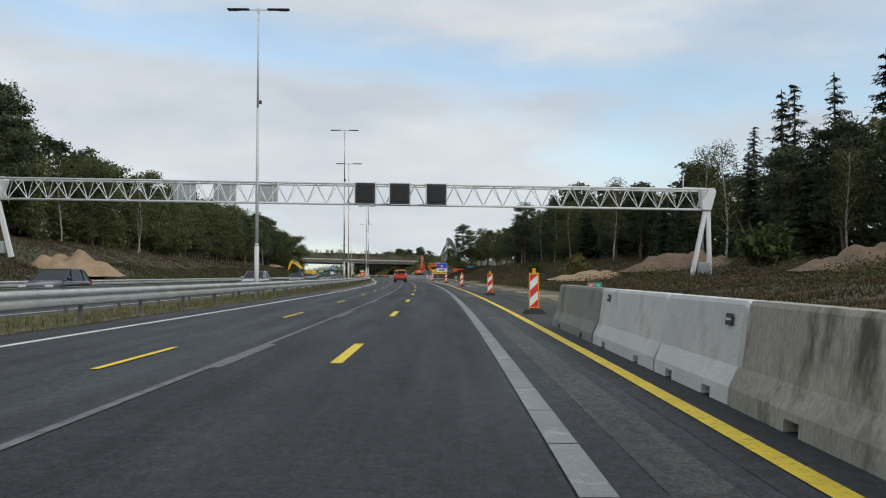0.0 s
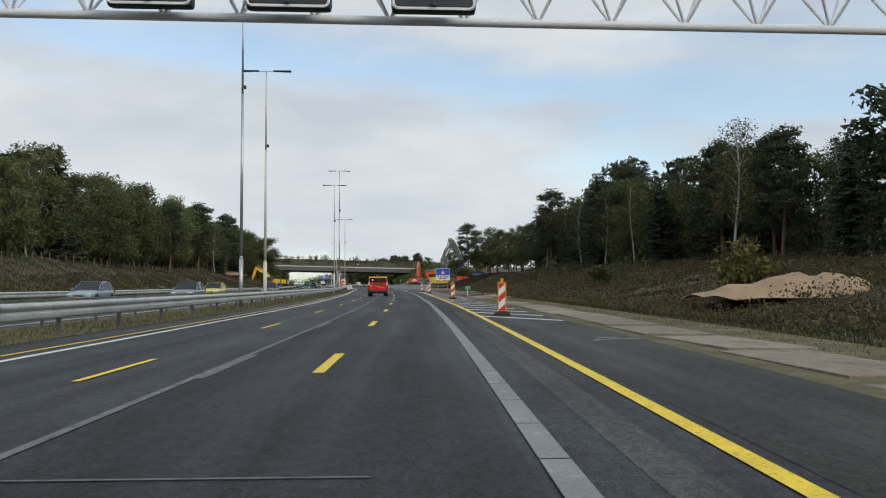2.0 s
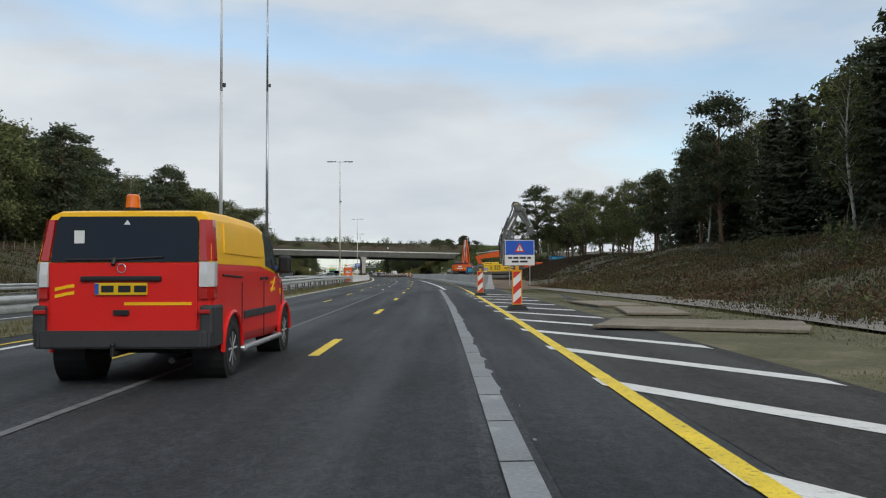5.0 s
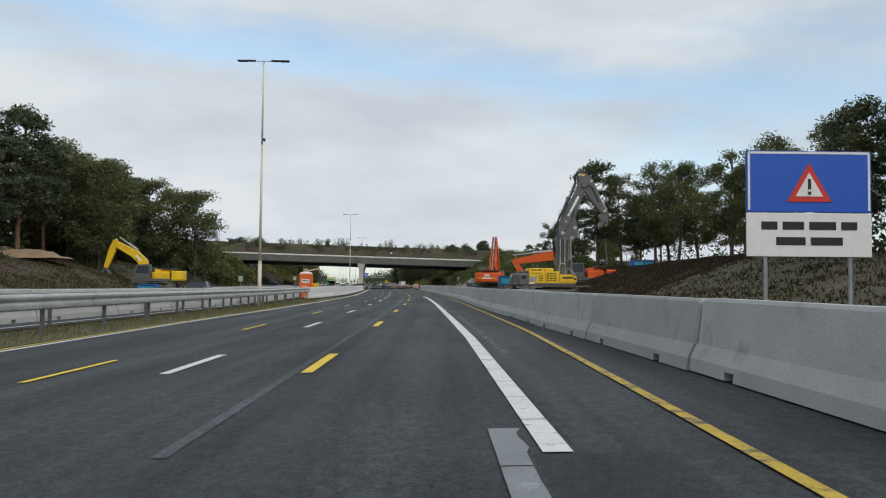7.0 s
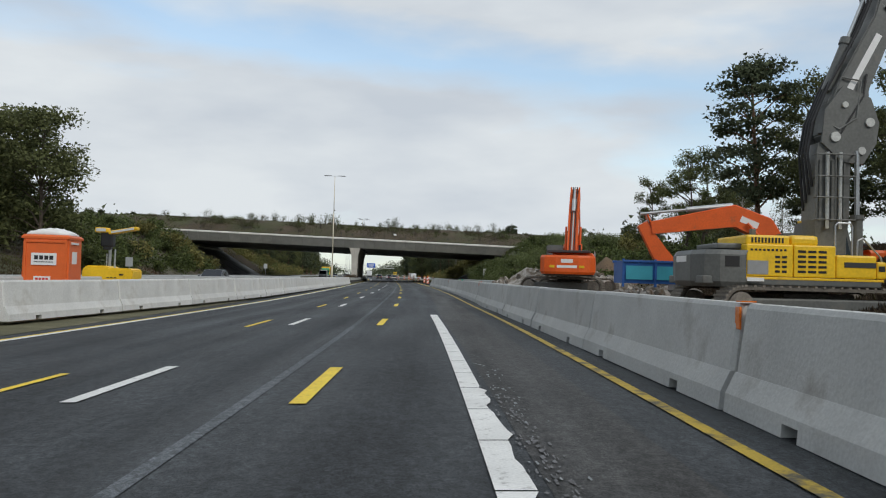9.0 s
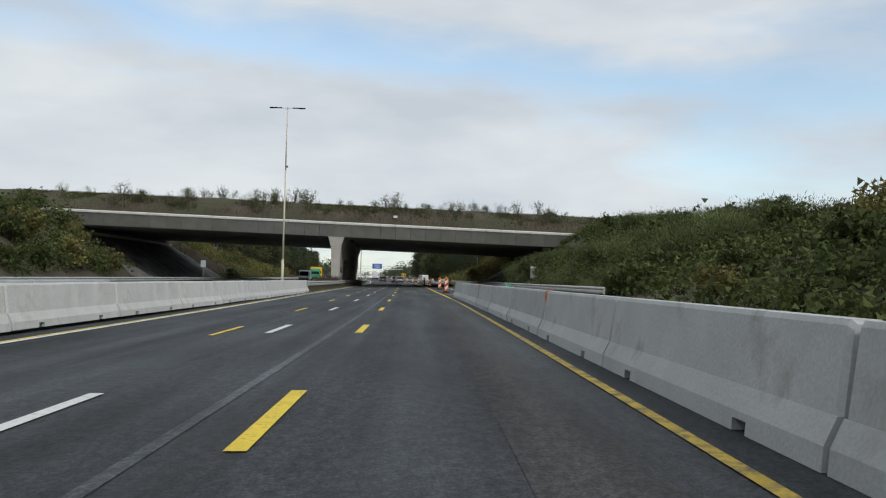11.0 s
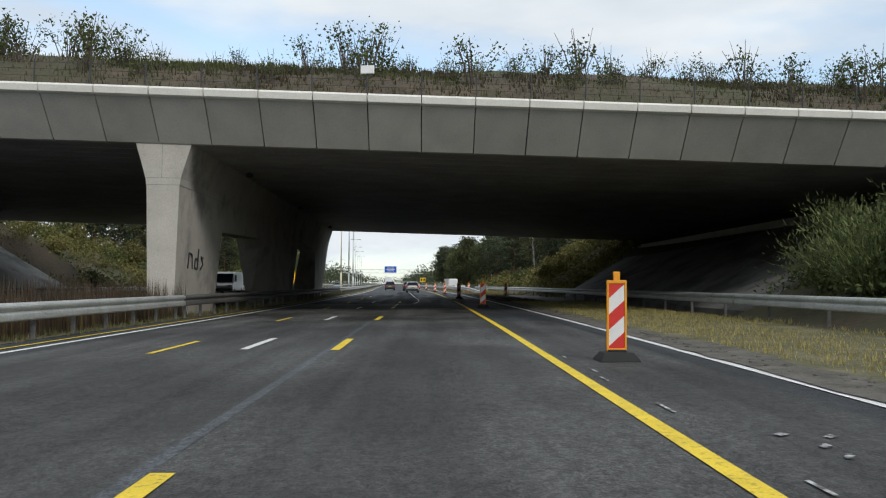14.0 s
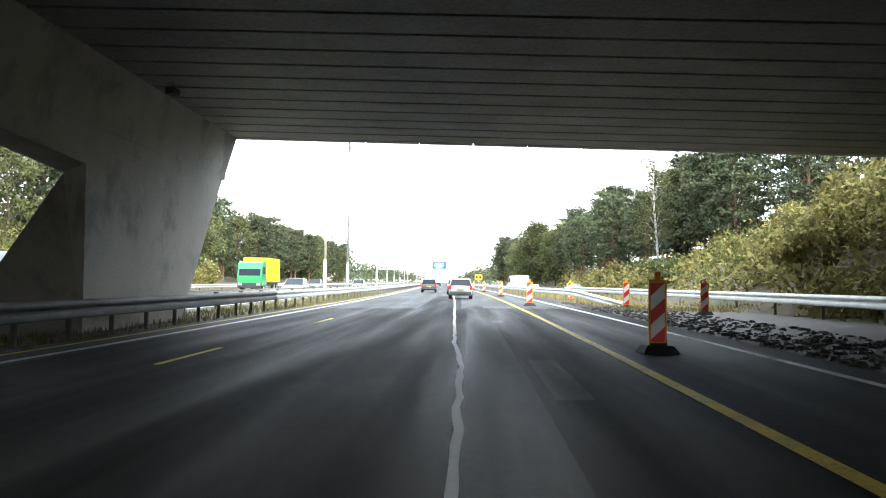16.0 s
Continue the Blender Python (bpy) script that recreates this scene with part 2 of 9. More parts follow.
CONCRETE_WHITE = mat("whitish_concrete", (0.62, 0.62, 0.60), 0.85, var=0.14, scale=1.4, fine=30, bump=0.2, dirt=(0.50, 0.485, 0.45), dirt_at=0.6, dirt_scale=1.3, per_piece=0.06)
CONCRETE = mat("pale_concrete", (0.45, 0.455, 0.445), 0.85, var=0.12, scale=1.4, fine=30, bump=0.2, dirt=(0.32, 0.305, 0.285), dirt_at=0.63, dirt_scale=1.1, per_piece=0.1)
CONCRETE_STAINED = mat("stained_concrete", (0.36, 0.335, 0.285), 0.88, var=0.25, scale=1.4, fine=30, bump=0.3, dirt=(0.10, 0.09, 0.068), dirt_at=0.57, dirt_scale=2.6, per_piece=0.1, stretch=(1, 1, 0.4))
CONCRETE_AGED = mat("aged_concrete", (0.27, 0.26, 0.235), 0.88, var=0.22, scale=1.4, fine=30, bump=0.3, dirt=(0.17, 0.155, 0.125), dirt_at=0.58, dirt_scale=1.2, stretch=(1, 1, 0.45))
CONCRETE_BRIDGE = mat("bridge_concrete", (0.46, 0.435, 0.385), 0.88, var=0.16, scale=0.7, fine=22, bump=0.2, dirt=(0.26, 0.24, 0.22), dirt_at=0.57, dirt_scale=0.5)
# darker blotched concrete for the abutments and the pier joints
CONCRETE_DARK = mat("dark_blotched_concrete", (0.24, 0.236, 0.225), 0.9, var=0.25, scale=0.7, fine=22, bump=0.3, dirt=(0.10, 0.097, 0.088), dirt_at=0.52, dirt_scale=0.4)
# one darker grey for the deck and the beams under it
SOFFIT = mat("dark_soffit_concrete", (0.225, 0.22, 0.212), 0.6, var=0.35, scale=0.5, fine=10, bump=0.2)
PANEL = mat("fascia_panel_concrete", (0.40, 0.385, 0.345), 0.85, var=0.14, scale=1.0, fine=24, bump=0.15, per_piece=0.07)
CAP = mat("pale_coping_concrete", (0.72, 0.70, 0.64), 0.8, var=0.1, scale=1.0, fine=20, bump=0.1)
STEEL = mat("galvanised_steel", (0.46, 0.48, 0.49), 0.42, metal=0.75, var=0.15, scale=2.5, fine=18, bump=0.05)
# darker steel for all rail posts and one length of beam
STEEL_DARK = mat("dark_galvanised_steel", (0.13, 0.13, 0.125), 0.7, metal=0.3, var=0.25, scale=1.2, fine=14, bump=0.05)
ASPHALT_FADED = asphalt("asphalt_faded", 0.062, (1.0, 1.0, 0.98), 0.3)
# dark asphalt and sealed strip, both toned down further for the deck's shade
ASPHALT_DARK_SHADED = asphalt("asphalt_dark_shaded_by_deck", 0.011, blotch=0.5, rough=(0.5, 0.85), spec=0.1)
ASPHALT_SEALED = asphalt("asphalt_sealed_dark", 0.014, blotch=0.3, rough=(0.5, 0.85), spec=0.18)
ASPHALT_DRY = asphalt("asphalt_dry_dusty", 0.072, (1.0, 0.99, 0.95), 0.55)
STEEL_OLD = mat("dull_galvanised_steel", (0.47, 0.485, 0.47), 0.55, metal=0.45, var=0.2, scale=1.2, fine=14, bump=0.05, dirt=(0.2, 0.19, 0.16), dirt_at=0.66, dirt_scale=1.5)
WHITE_PAINT = mat("white_painted_steel", (0.74, 0.75, 0.75), 0.45, var=0.06, scale=1.5, fine=12, bump=0.03)
POLE_CREAM = mat("cream_painted_pole", (0.66, 0.60, 0.46), 0.5, var=0.1, scale=1.0, fine=10, bump=0.03)
POLE_PAINT = mat("grey_white_pole", (0.60, 0.61, 0.60), 0.5, var=0.08, scale=1.0, fine=10, bump=0.03)
BLACK = mat("black_plastic", (0.014, 0.014, 0.015), 0.5, var=0.2, bump=0.05)
DARK_GREY = mat("dark_grey_plastic", (0.035, 0.037, 0.04), 0.6, var=0.15, bump=0.08)
RUBBER = mat("tyre_rubber", (0.018, 0.018, 0.018), 0.85, var=0.2, bump=0.25)
RIM = mat("silver_wheel", (0.42, 0.43, 0.44), 0.4, metal=0.6, var=0.1, bump=0.02)
SIGN_RED = mat("reflective_red_sheet", (0.62, 0.035, 0.025), 0.45, var=0.06, bump=0.02, spec=0.5)
SIGN_WHITE = mat("reflective_white_sheet", (0.78, 0.78, 0.77), 0.45, var=0.05, bump=0.02)
SIGN_ORANGE = mat("orange_plastic_frame", (0.80, 0.32, 0.01), 0.5, var=0.08, bump=0.03)
SIGN_BLUE = mat("blue_sign_sheet", (0.015, 0.10, 0.52), 0.45, var=0.05, bump=0.02)
SIGN_GREEN = mat("green_sign_sheet", (0.02, 0.32, 0.22), 0.45, var=0.05, bump=0.02)
SIGN_BACK = mat("grey_sign_back", (0.45, 0.47, 0.48), 0.5, metal=0.2, var=0.08, bump=0.02)
PLATE_YELLOW = mat("yellow_plate", (0.75, 0.48, 0.01), 0.45, var=0.03, bump=0)
VAN_RED = mat("red_car_paint", (0.74, 0.014, 0.010), 0.4, var=0.06, scale=1.5, bump=0, coat=0.12)
VAN_YELLOW = mat("yellow_car_paint", (0.95, 0.52, 0.001), 0.5, var=0.06, scale=1.5, bump=0, coat=0.1)
GLASS_DARK = glass("dark_car_glass", (0.006, 0.010, 0.018))
GLASS_SIDE = glass("car_glass", (0.05, 0.065, 0.075))
TAIL_RED = mat("red_lamp_lens", (0.42, 0.012, 0.01), 0.2, var=0.05, bump=0, coat=0.8)
LENS_CLEAR = mat("clear_lamp_lens", (0.62, 0.63, 0.64), 0.2, var=0.05, bump=0, coat=0.8)
AMBER = mat("amber_lens", (0.75, 0.17, 0.01), 0.25, var=0.05, bump=0, coat=0.8)
MACHINE_ORANGE = mat("orange_machine_paint", (0.72, 0.11, 0.012), 0.45, var=0.12, scale=1.5, fine=14, bump=0.04, dirt=(0.2, 0.11, 0.06), dirt_at=0.7, dirt_scale=1.3)
MACHINE_YELLOW = mat("yellow_machine_paint", (0.85, 0.53, 0.015), 0.45, var=0.12, scale=1.5, fine=14, bump=0.04, dirt=(0.24, 0.16, 0.06), dirt_at=0.7, dirt_scale=1.3)
MACHINE_GREY = mat("grey_machine_paint", (0.115, 0.12, 0.114), 0.5, var=0.2, scale=1.5, fine=14, bump=0.05, dirt=(0.16, 0.15, 0.13), dirt_at=0.66, dirt_scale=1.3)
TRACK = mat("muddy_track_steel", (0.15, 0.135, 0.115), 0.8, metal=0.2, var=0.4, scale=4, fine=20, bump=0.4)
TRACK_SHOE = mat("worn_track_steel", (0.24, 0.22, 0.19), 0.6, metal=0.5, var=0.35, scale=4, fine=20, bump=0.3)
TOILET = mat("orange_plastic_cabin", (0.72, 0.13, 0.02), 0.5, var=0.07, bump=0.05)
BIN_BLUE = mat("blue_container_paint", (0.02, 0.10, 0.34), 0.5, var=0.15, scale=2, bump=0.05)
BIN_TEAL = mat("teal_container_panel", (0.05, 0.36, 0.46), 0.5, var=0.12, scale=2, bump=0.05)
RUBBLE = mat("broken_concrete", (0.25, 0.235, 0.21), 0.92, var=0.35, scale=3, fine=20, bump=0.5, per_piece=0.5, dirt=(0.12, 0.09, 0.06), dirt_at=0.52, dirt_scale=2)
FENCE_WOOD = mat("weathered_fence_wood", (0.24, 0.20, 0.155), 0.9, var=0.3, scale=4, fine=20, bump=0.3)
BARK = mat("grey_brown_bark", (0.095, 0.075, 0.058), 0.95, var=0.4, scale=3, fine=20, bump=0.6)
BARK_PINE = mat("reddish_pine_bark", (0.16, 0.095, 0.06), 0.95, var=0.4, scale=3, fine=20, bump=0.6)
BARK_BIRCH = mat("white_birch_bark", (0.40, 0.385, 0.355), 0.85, var=0.25, scale=2, fine=16, bump=0.3, dirt=(0.06, 0.055, 0.05), dirt_at=0.57, dirt_scale=4)
LEAF_PINE = leaf_mat("pine_needles", (0.072, 0.092, 0.058), 0.4)
LEAF_SPRUCE = leaf_mat("spruce_needles", (0.052, 0.066, 0.048), 0.4)
LEAF_FIR = leaf_mat("fir_needles", (0.056, 0.071, 0.050), 0.45)
LEAF_OAK = leaf_mat("oak_leaves", (0.108, 0.128, 0.060), 0.42)
LEAF_BIRCH = leaf_mat("birch_leaves", (0.085, 0.092, 0.040), 0.45)
LEAF_AUTUMN = leaf_mat("yellowing_leaves", (0.155, 0.15, 0.058))
LEAF_SHRUB = leaf_mat("shrub_leaves", (0.066, 0.088, 0.034), 0.45)
LEAF_BROOM = leaf_mat("broom_twigs", (0.105, 0.135, 0.062), 0.5)
STRAW = leaf_mat("straw_grass", (0.16, 0.125, 0.06), 0.4)
TWIG = leaf_mat("grey_brown_brushwood", (0.075, 0.06, 0.048), 0.5)
HEATHER = leaf_mat("heather_tufts", (0.080, 0.051, 0.034), 0.4, (0.075, 0.076, 0.040))
HEATHER_GREEN = leaf_mat("green_heath_tufts", (0.078, 0.090, 0.038), 0.35, (0.07, 0.055, 0.035))
GRASS = leaf_mat("grass_blades", (0.115, 0.120, 0.048), 0.4, (0.15, 0.13, 0.07), 0.6)
GRASS_DRY = leaf_mat("dry_grass", (0.27, 0.24, 0.10), 0.3)

# ---- road geometry: distance along the road, offset to the right of the lane line ----
KNOTS = np.arange(-20, 520, 40.0)
HEADING = np.radians([-0.66, 0.66, 1.98, 3.21, 4.11, 5.13, 5.61, 7.87, 8.63, 9.29, 9.36, 10.26, 11.15, 12.05])
CROSSFALL = [-0.0048, -0.0007, 0.0044, 0.008, 0.0126, 0.0214, 0.0269, 0.0217, 0.0164, 0.0124, 0.0122, 0.0101, 0.0076, 0.0049]
_S = np.arange(-700.0, 3200.0, 1.0)
_H = np.interp(_S, KNOTS, HEADING)
_X = np.concatenate([[0], np.cumsum(-np.sin((_H[1:] + _H[:-1]) / 2))])
_Y = np.concatenate([[0], np.cumsum(np.cos((_H[1:] + _H[:-1]) / 2))])
_X, _Y = _X - np.interp(0, _S, _X), _Y - np.interp(0, _S, _Y)


def heading(s):
    return float(np.interp(s, _S, _H))


def fall(s, off):
    return float(np.interp(s, KNOTS, CROSSFALL)) * min(max(off, -9.0), 7.0)


def at(s, off, z=0.0):
    """The place at a distance along the road and an offset from the lane line, z metres above the road there."""
    a = heading(s)
    return Vector((float(np.interp(s, _S, _X)) + off * math.cos(a), float(np.interp(s, _S, _Y)) + off * math.sin(a), fall(s, off) + z))


def stand(s, off, z=0.0, turn=0.0):
    """A pose there: x across the road, y along it; turn in degrees, to the left."""
    return Matrix.Translation(at(s, off, z)) @ Matrix.Rotation(heading(s) + radians(turn), 4, "Z")


def along(s, table):
    return float(np.interp(s, [p[0] for p in table], [p[1] for p in table]))


# ---- mesh helpers ----
def part(name, bm, material, parent=None, label="", smooth=False):
    """Links a bmesh as one mesh object, under a thing or a part."""
    me = bpy.data.meshes.new(name)
    bm.to_mesh(me)
    bm.free()
    for m in material if isinstance(material, (list, tuple)) else [material]:
        me.materials.append(m)
    if smooth:
        for p in me.polygons:
            p.use_smooth = True
    ob = new(name, me)
    if parent:
        ob.parent = parent
    if label:
        ob["label"] = label
    return ob


def share(name, ob, parent, m):
    """One more object on the mesh of ob."""
    o = new(name, ob.data)
    o.parent = parent
    o.matrix_basis = m
    return o


def thing(name, m, label, category, group="", kind=""):
    ob = new(name)
    ob.matrix_basis = m
    return tagged(ob, label, category, group, kind)


def box(bm, c, size, m=None, bevel=0.0):
    r = bmesh.ops.create_cube(bm, size=1.0, matrix=Matrix.Translation(c) @ Matrix.Diagonal((*size, 1)))
    v = r["verts"]
    if bevel:
        e = list({e for x in v for e in x.link_edges})
        r2 = bmesh.ops.bevel(bm, geom=e, offset=bevel, segments=2, affect="EDGES", profile=0.6)
        v = list({x for f in r2["faces"] for x in f.verts} | {x for x in v if x.is_valid})
    if m is not None:
        bmesh.ops.transform(bm, matrix=m, verts=v)
    return v


def rod(bm, a, b, r0, r1=None, n=8, caps=True):
    """A round bar from a to b."""
    a, b = Vector(a), Vector(b)
    r1 = r0 if r1 is None else r1
    d = b - a
    q = d.to_track_quat("Z", "Y")
    ra, rb = [], []
    for i in range(n):
        u = Vector((math.cos(2 * math.pi * i / n), math.sin(2 * math.pi * i / n), 0))
        ra.append(bm.verts.new(a + q @ (u * r0)))
        rb.append(bm.verts.new(b + q @ (u * r1)))
    for i in range(n):
        bm.faces.new((ra[i], ra[(i + 1) % n], rb[(i + 1) % n], rb[i]))
    if caps:
        bm.faces.new(list(reversed(ra)))
        bm.faces.new(rb)


def bar(bm, a, b, w, h, up=(0, 0, 1)):
    """A square bar from a to b, w wide and h high."""
    a, b = Vector(a), Vector(b)
    d = (b - a).normalized()
    side = d.cross(Vector(up)).normalized()
    top = side.cross(d)
    c = [(-1, -1), (1, -1), (1, 1), (-1, 1)]
    va = [bm.verts.new(a + side * (x * w / 2) + top * (z * h / 2)) for x, z in c]
    vb = [bm.verts.new(b + side * (x * w / 2) + top * (z * h / 2)) for x, z in c]
    for i in range(4):
        bm.faces.new((va[i], va[(i + 1) % 4], vb[(i + 1) % 4], vb[i]))
    bm.faces.new(list(reversed(va)))
    bm.faces.new(vb)


def loft(bm, rings, caps=True, closed=True):
    """Skins a row of rings of equally many points."""
    vs = [[bm.verts.new(p) for p in ring] for ring in rings]
    n = len(vs[0])
    for a, b in zip(vs, vs[1:]):
        for i in range(n if closed else n - 1):
            bm.faces.new((a[i], a[(i + 1) % n], b[(i + 1) % n], b[i]))
    if caps and closed:
        bm.faces.new(list(reversed(vs[0])))
        bm.faces.new(vs[-1])
    return vs


def prism(bm, outline, axis, lo, hi):
    """An outline in the plane across an axis (0, 1, 2), pushed from lo to hi along it."""
    def place(p, h):
        q = list(p)
        q.insert(axis, h)
        return q
    loft(bm, [[place(p, lo) for p in outline], [place(p, hi) for p in outline]])
    bmesh.ops.recalc_face_normals(bm, faces=bm.faces[:])


def ribbon(name, s0, s1, left, right, z, material, parent=None, step=3.0, thick=0.0, label=""):
    """A strip along the road between two offsets (numbers or tables), with road coordinates as its UV map."""
    bm = bmesh.new()
    uv = bm.loops.layers.uv.new("road")
    n = max(1, int(math.ceil((s1 - s0) / step)))
    rows = []
    for i in range(n + 1):
        s = s0 + (s1 - s0) * i / n
        a = left if isinstance(left, (int, float)) else along(s, left)
        b = right if isinstance(right, (int, float)) else along(s, right)
        k = max(1, int((b - a) / 4))
        rows.append([(bm.verts.new(at(s, a + (b - a) * j / k, z)), (a + (b - a) * j / k, s)) for j in range(k + 1)])
    m = min(len(r) for r in rows)
    for r, q in zip(rows, rows[1:]):
        for j in range(m - 1):
            four = (r[j], r[j + 1] if j < m - 2 else r[-1], q[j + 1] if j < m - 2 else q[-1], q[j])
            f = bm.faces.new([v for v, _ in four])
            for loop, (_, w) in zip(f.loops, four):
                loop[uv].uv = w
    return part(name, bm, material, parent, label)


def noise1(x, y, f=1.0):
    return noise.noise(Vector((x * f, y * f, 3.7)))


# ---- the ground: one sheet to the horizon, with the cutting's slopes ----
RIGHT_TOE = [(-200, 9), (0, 9), (60, 14), (110, 11.8), (128, 12.6), (152, 12.8), (176, 11.5), (190, 10), (235, 15), (310, 13), (345, 11.0), (376, 12.0), (430, 12.5), (455, 12), (500, 13), (700, 13)]
RIGHT_TOP = [(-200, 30), (0, 32), (60, 33), (120, 29), (190, 28), (250, 25), (310, 27), (345, 25), (376, 23), (430, 23), (455, 27), (500, 30), (700, 30)]
RIGHT_HIGH = [(-200, 2.0), (0, 2.2), (60, 2.2), (120, 2.9), (190, 3.5), (250, 3.2), (310, 4.0), (350, 5.6), (376, 7.2), (430, 7.6), (450, 5.5), (490, 2.2), (700, 1.2)]
LEFT_TOE = [(-200, 23.5), (200, 23.5), (300, 25), (345, 29), (376, 31), (430, 31), (460, 25), (700, 24)]
LEFT_TOP = [(-200, 41), (120, 39), (200, 37), (300, 38), (345, 42), (376, 43), (430, 43), (460, 40), (700, 34)]
LEFT_HIGH = [(-200, 4.8), (60, 5.0), (170, 4.6), (240, 4.0), (290, 3.8), (345, 7.4), (376, 7.8), (430, 7.8), (460, 4.5), (500, 2.0), (700, 1.2)]


def land(s, off):
    """The ground's height."""
    if off > 0:
        toe, top, high = along(s, RIGHT_TOE), along(s, RIGHT_TOP), along(s, RIGHT_HIGH)
        d = off
    else:
        toe, top, high = along(s, LEFT_TOE), along(s, LEFT_TOP), along(s, LEFT_HIGH)
        d = -off
    t = min(max((d - toe) / (top - toe), 0), 1)
    rise = high * (0.55 * t + 0.45 * t * t * (3 - 2 * t))
    inner = 13.6 if off > 0 else 32.5
    if 377.5 < s < 431.5 and inner - 2 < d < inner + 10:
        rise = max(0.0, rise - 2.4 * min(1.0, (d - inner + 2) / 2.5))
    rough = 0.0
    if (off > 9 or off < -24):
        k = min(1, (d - (9 if off > 0 else 24)) / 6)
        if 372 < s < 433:
            k *= 0.15
        rough = k * (0.45 * noise1(s, off, 0.09) + 0.16 * noise1(s, off, 0.4)) + min(max((d - top) / 150, 0), 1) * 2.0
    return fall(s, off) - 0.07 + rise + rough


def build_ground():
    ss = sorted(set([-600, -400, -250] + list(np.arange(-160, 700, 3.0)) + [720, 760, 820, 900, 1000, 1150, 1350, 1600, 2000, 2500, 3100]))
    half = [0, 3, 6.2, 7.6, 9] + list(np.arange(10.5, 46, 1.5)) + [48, 52, 57, 64, 74, 90, 110, 140, 190, 260, 360, 500, 700, 900]
    oo = [-h for h in reversed(half[1:])] + half
    verts, faces = [], []
    for s in ss:
        for o in oo:
            p = at(s, o)
            verts.append((p.x, p.y, land(s, o)))
    n = len(oo)
    for i in range(len(ss) - 1):
        for j in range(n - 1):
            faces.append((i * n + j, i * n + j + 1, (i + 1) * n + j + 1, (i + 1) * n + j))
    me = bpy.data.meshes.new("ground")
    me.from_pydata(verts, [], faces)
    me.materials.append(HEATH)
    for p in me.polygons:
        p.use_smooth = True
    return tagged(new("ground", me), "brown and green heath ground of a motorway cutting", "ground", kind="structure")


build_ground()

# ---- the carriageways ----
LEFT_EDGE = [(-120, -5.7), (20, -5.6), (60, -5.2), (105, -4.95), (140, -5.5), (200, -6.6), (225, -6.5), (245, -6.15), (265, -5.85), (330, -6.05), (375, -5.7), (412, -5.6), (700, -5.6)]
road = tagged(ribbon("road", -160, 1500, -6.9, [(-160, 6.0), (60, 6.1), (140, 6.0), (165, 8.2), (300, 6.6), (330, 6.1), (380, 6.5), (1500, 6.5)], 0.0, ASPHALT, step=4), "grey worn asphalt motorway carriageway", "road", kind="structure")
opposite = tagged(ribbon("road_opposite", -160, 1500, -23.2, -10.4, 0.0, ASPHALT, step=4), "grey asphalt carriageway of the opposite direction", "road", kind="structure")
tagged(ribbon("median_verge", -160, 1500, -10.4, -6.9, 0.01, GRASS_GROUND, step=4), "grassy soil median strip between the guard rails", "verge", kind="structure")


def line(name, s0, s1, off, width, material, z=0.012, parent=road, step=3.0):
    if isinstance(off, (int, float)):
        off = [(s0, off), (s1, off)]
    w = width / 2
    return ribbon(name, s0, s1, [(s, o - w) for s, o in off], [(s, o + w) for s, o in off], z, material, parent, step)


# darker resurfaced lane, planed strip, old shoulder
ribbon("dark_lane", -60, 176, -1.5, 2.05, 0.004, ASPHALT_NEW, road)
ribbon("planed_strip", -60, 92, [(-60, 2.55), (20, 2.6), (92, 2.85)], [(-60, 2.95), (20, 3.0), (92, 3.2)], 0.004, ASPHALT_GREY, road)
ribbon("worn_lane", 352, 374, -5.4, 5.4, 0.003, ASPHALT_FADED, road)
ribbon("dry_lane", 374, 397.2, -5.4, 3.3, 0.003, ASPHALT_DRY, road)
# shade below the deck is put into this lane's near-black tone
ribbon("damp_lane", 397.2, 436, -5.4, 6.5, 0.003, ASPHALT_DARK_SHADED, road)
ribbon("dark_strip", -60, 27, 3.2, 5.9, 0.004, ASPHALT_NEW, road)
ribbon("dark_strip", 86, 178, 2.45, 3.4, 0.004, ASPHALT_NEW, road)
ribbon("old_shoulder", 27, 172, 3.75, 6.0, 0.004, ASPHALT_OLD, road)
RIGHT_YELLOW = [(-60, 3.5), (20, 3.5), (128, 3.55), (175, 3.9), (192, 4.0), (215, 3.6), (230, 3.38), (256, 3.15), (316, 3.4), (345, 3.35), (370, 3.5), (405, 3.5), (600, 3.5)]
line("yellow_edge_line", -60, 176, RIGHT_YELLOW, 0.17, LINE_YELLOW)
line("yellow_edge_line", 176, 322, RIGHT_YELLOW, 0.12, LINE_YELLOW_WORN)
line("yellow_edge_line", 322, 600, RIGHT_YELLOW, 0.16, LINE_YELLOW)
ribbon("planed_strip", 178, 320, [(178, 2.78), (215, 2.2), (248, 1.62), (280, 1.9), (320, 2.1)], [(178, 3.1), (215, 3.0), (248, 2.7), (280, 2.7), (320, 2.8)], 0.004, ASPHALT_GREY2, road)
line("left_edge_line", -120, 1000, LEFT_EDGE, 0.16, LINE_WHITE)
line("left_yellow_line", 60, 700, [(60, -5.7), (105, -5.45), (140, -6.0), (200, -6.82), (225, -6.63), (245, -6.28), (265, -5.98), (310, -6.15), (330, -6.38), (375, -6.25), (412, -6.3), (700, -6.3)], 0.10, LINE_YELLOW)
line("old_lane_scar", -60, 178, [(-60, -1.55), (178, -1.45)], 0.10, SCAR)
line("old_lane_scar", 178, 373.8, [(178, -0.1), (200, -0.2), (230, -0.4), (256, -0.6), (330, -0.5), (350, -0.25), (380, -0.2)], 0.12, ASPHALT_STREAK, z=0.006)
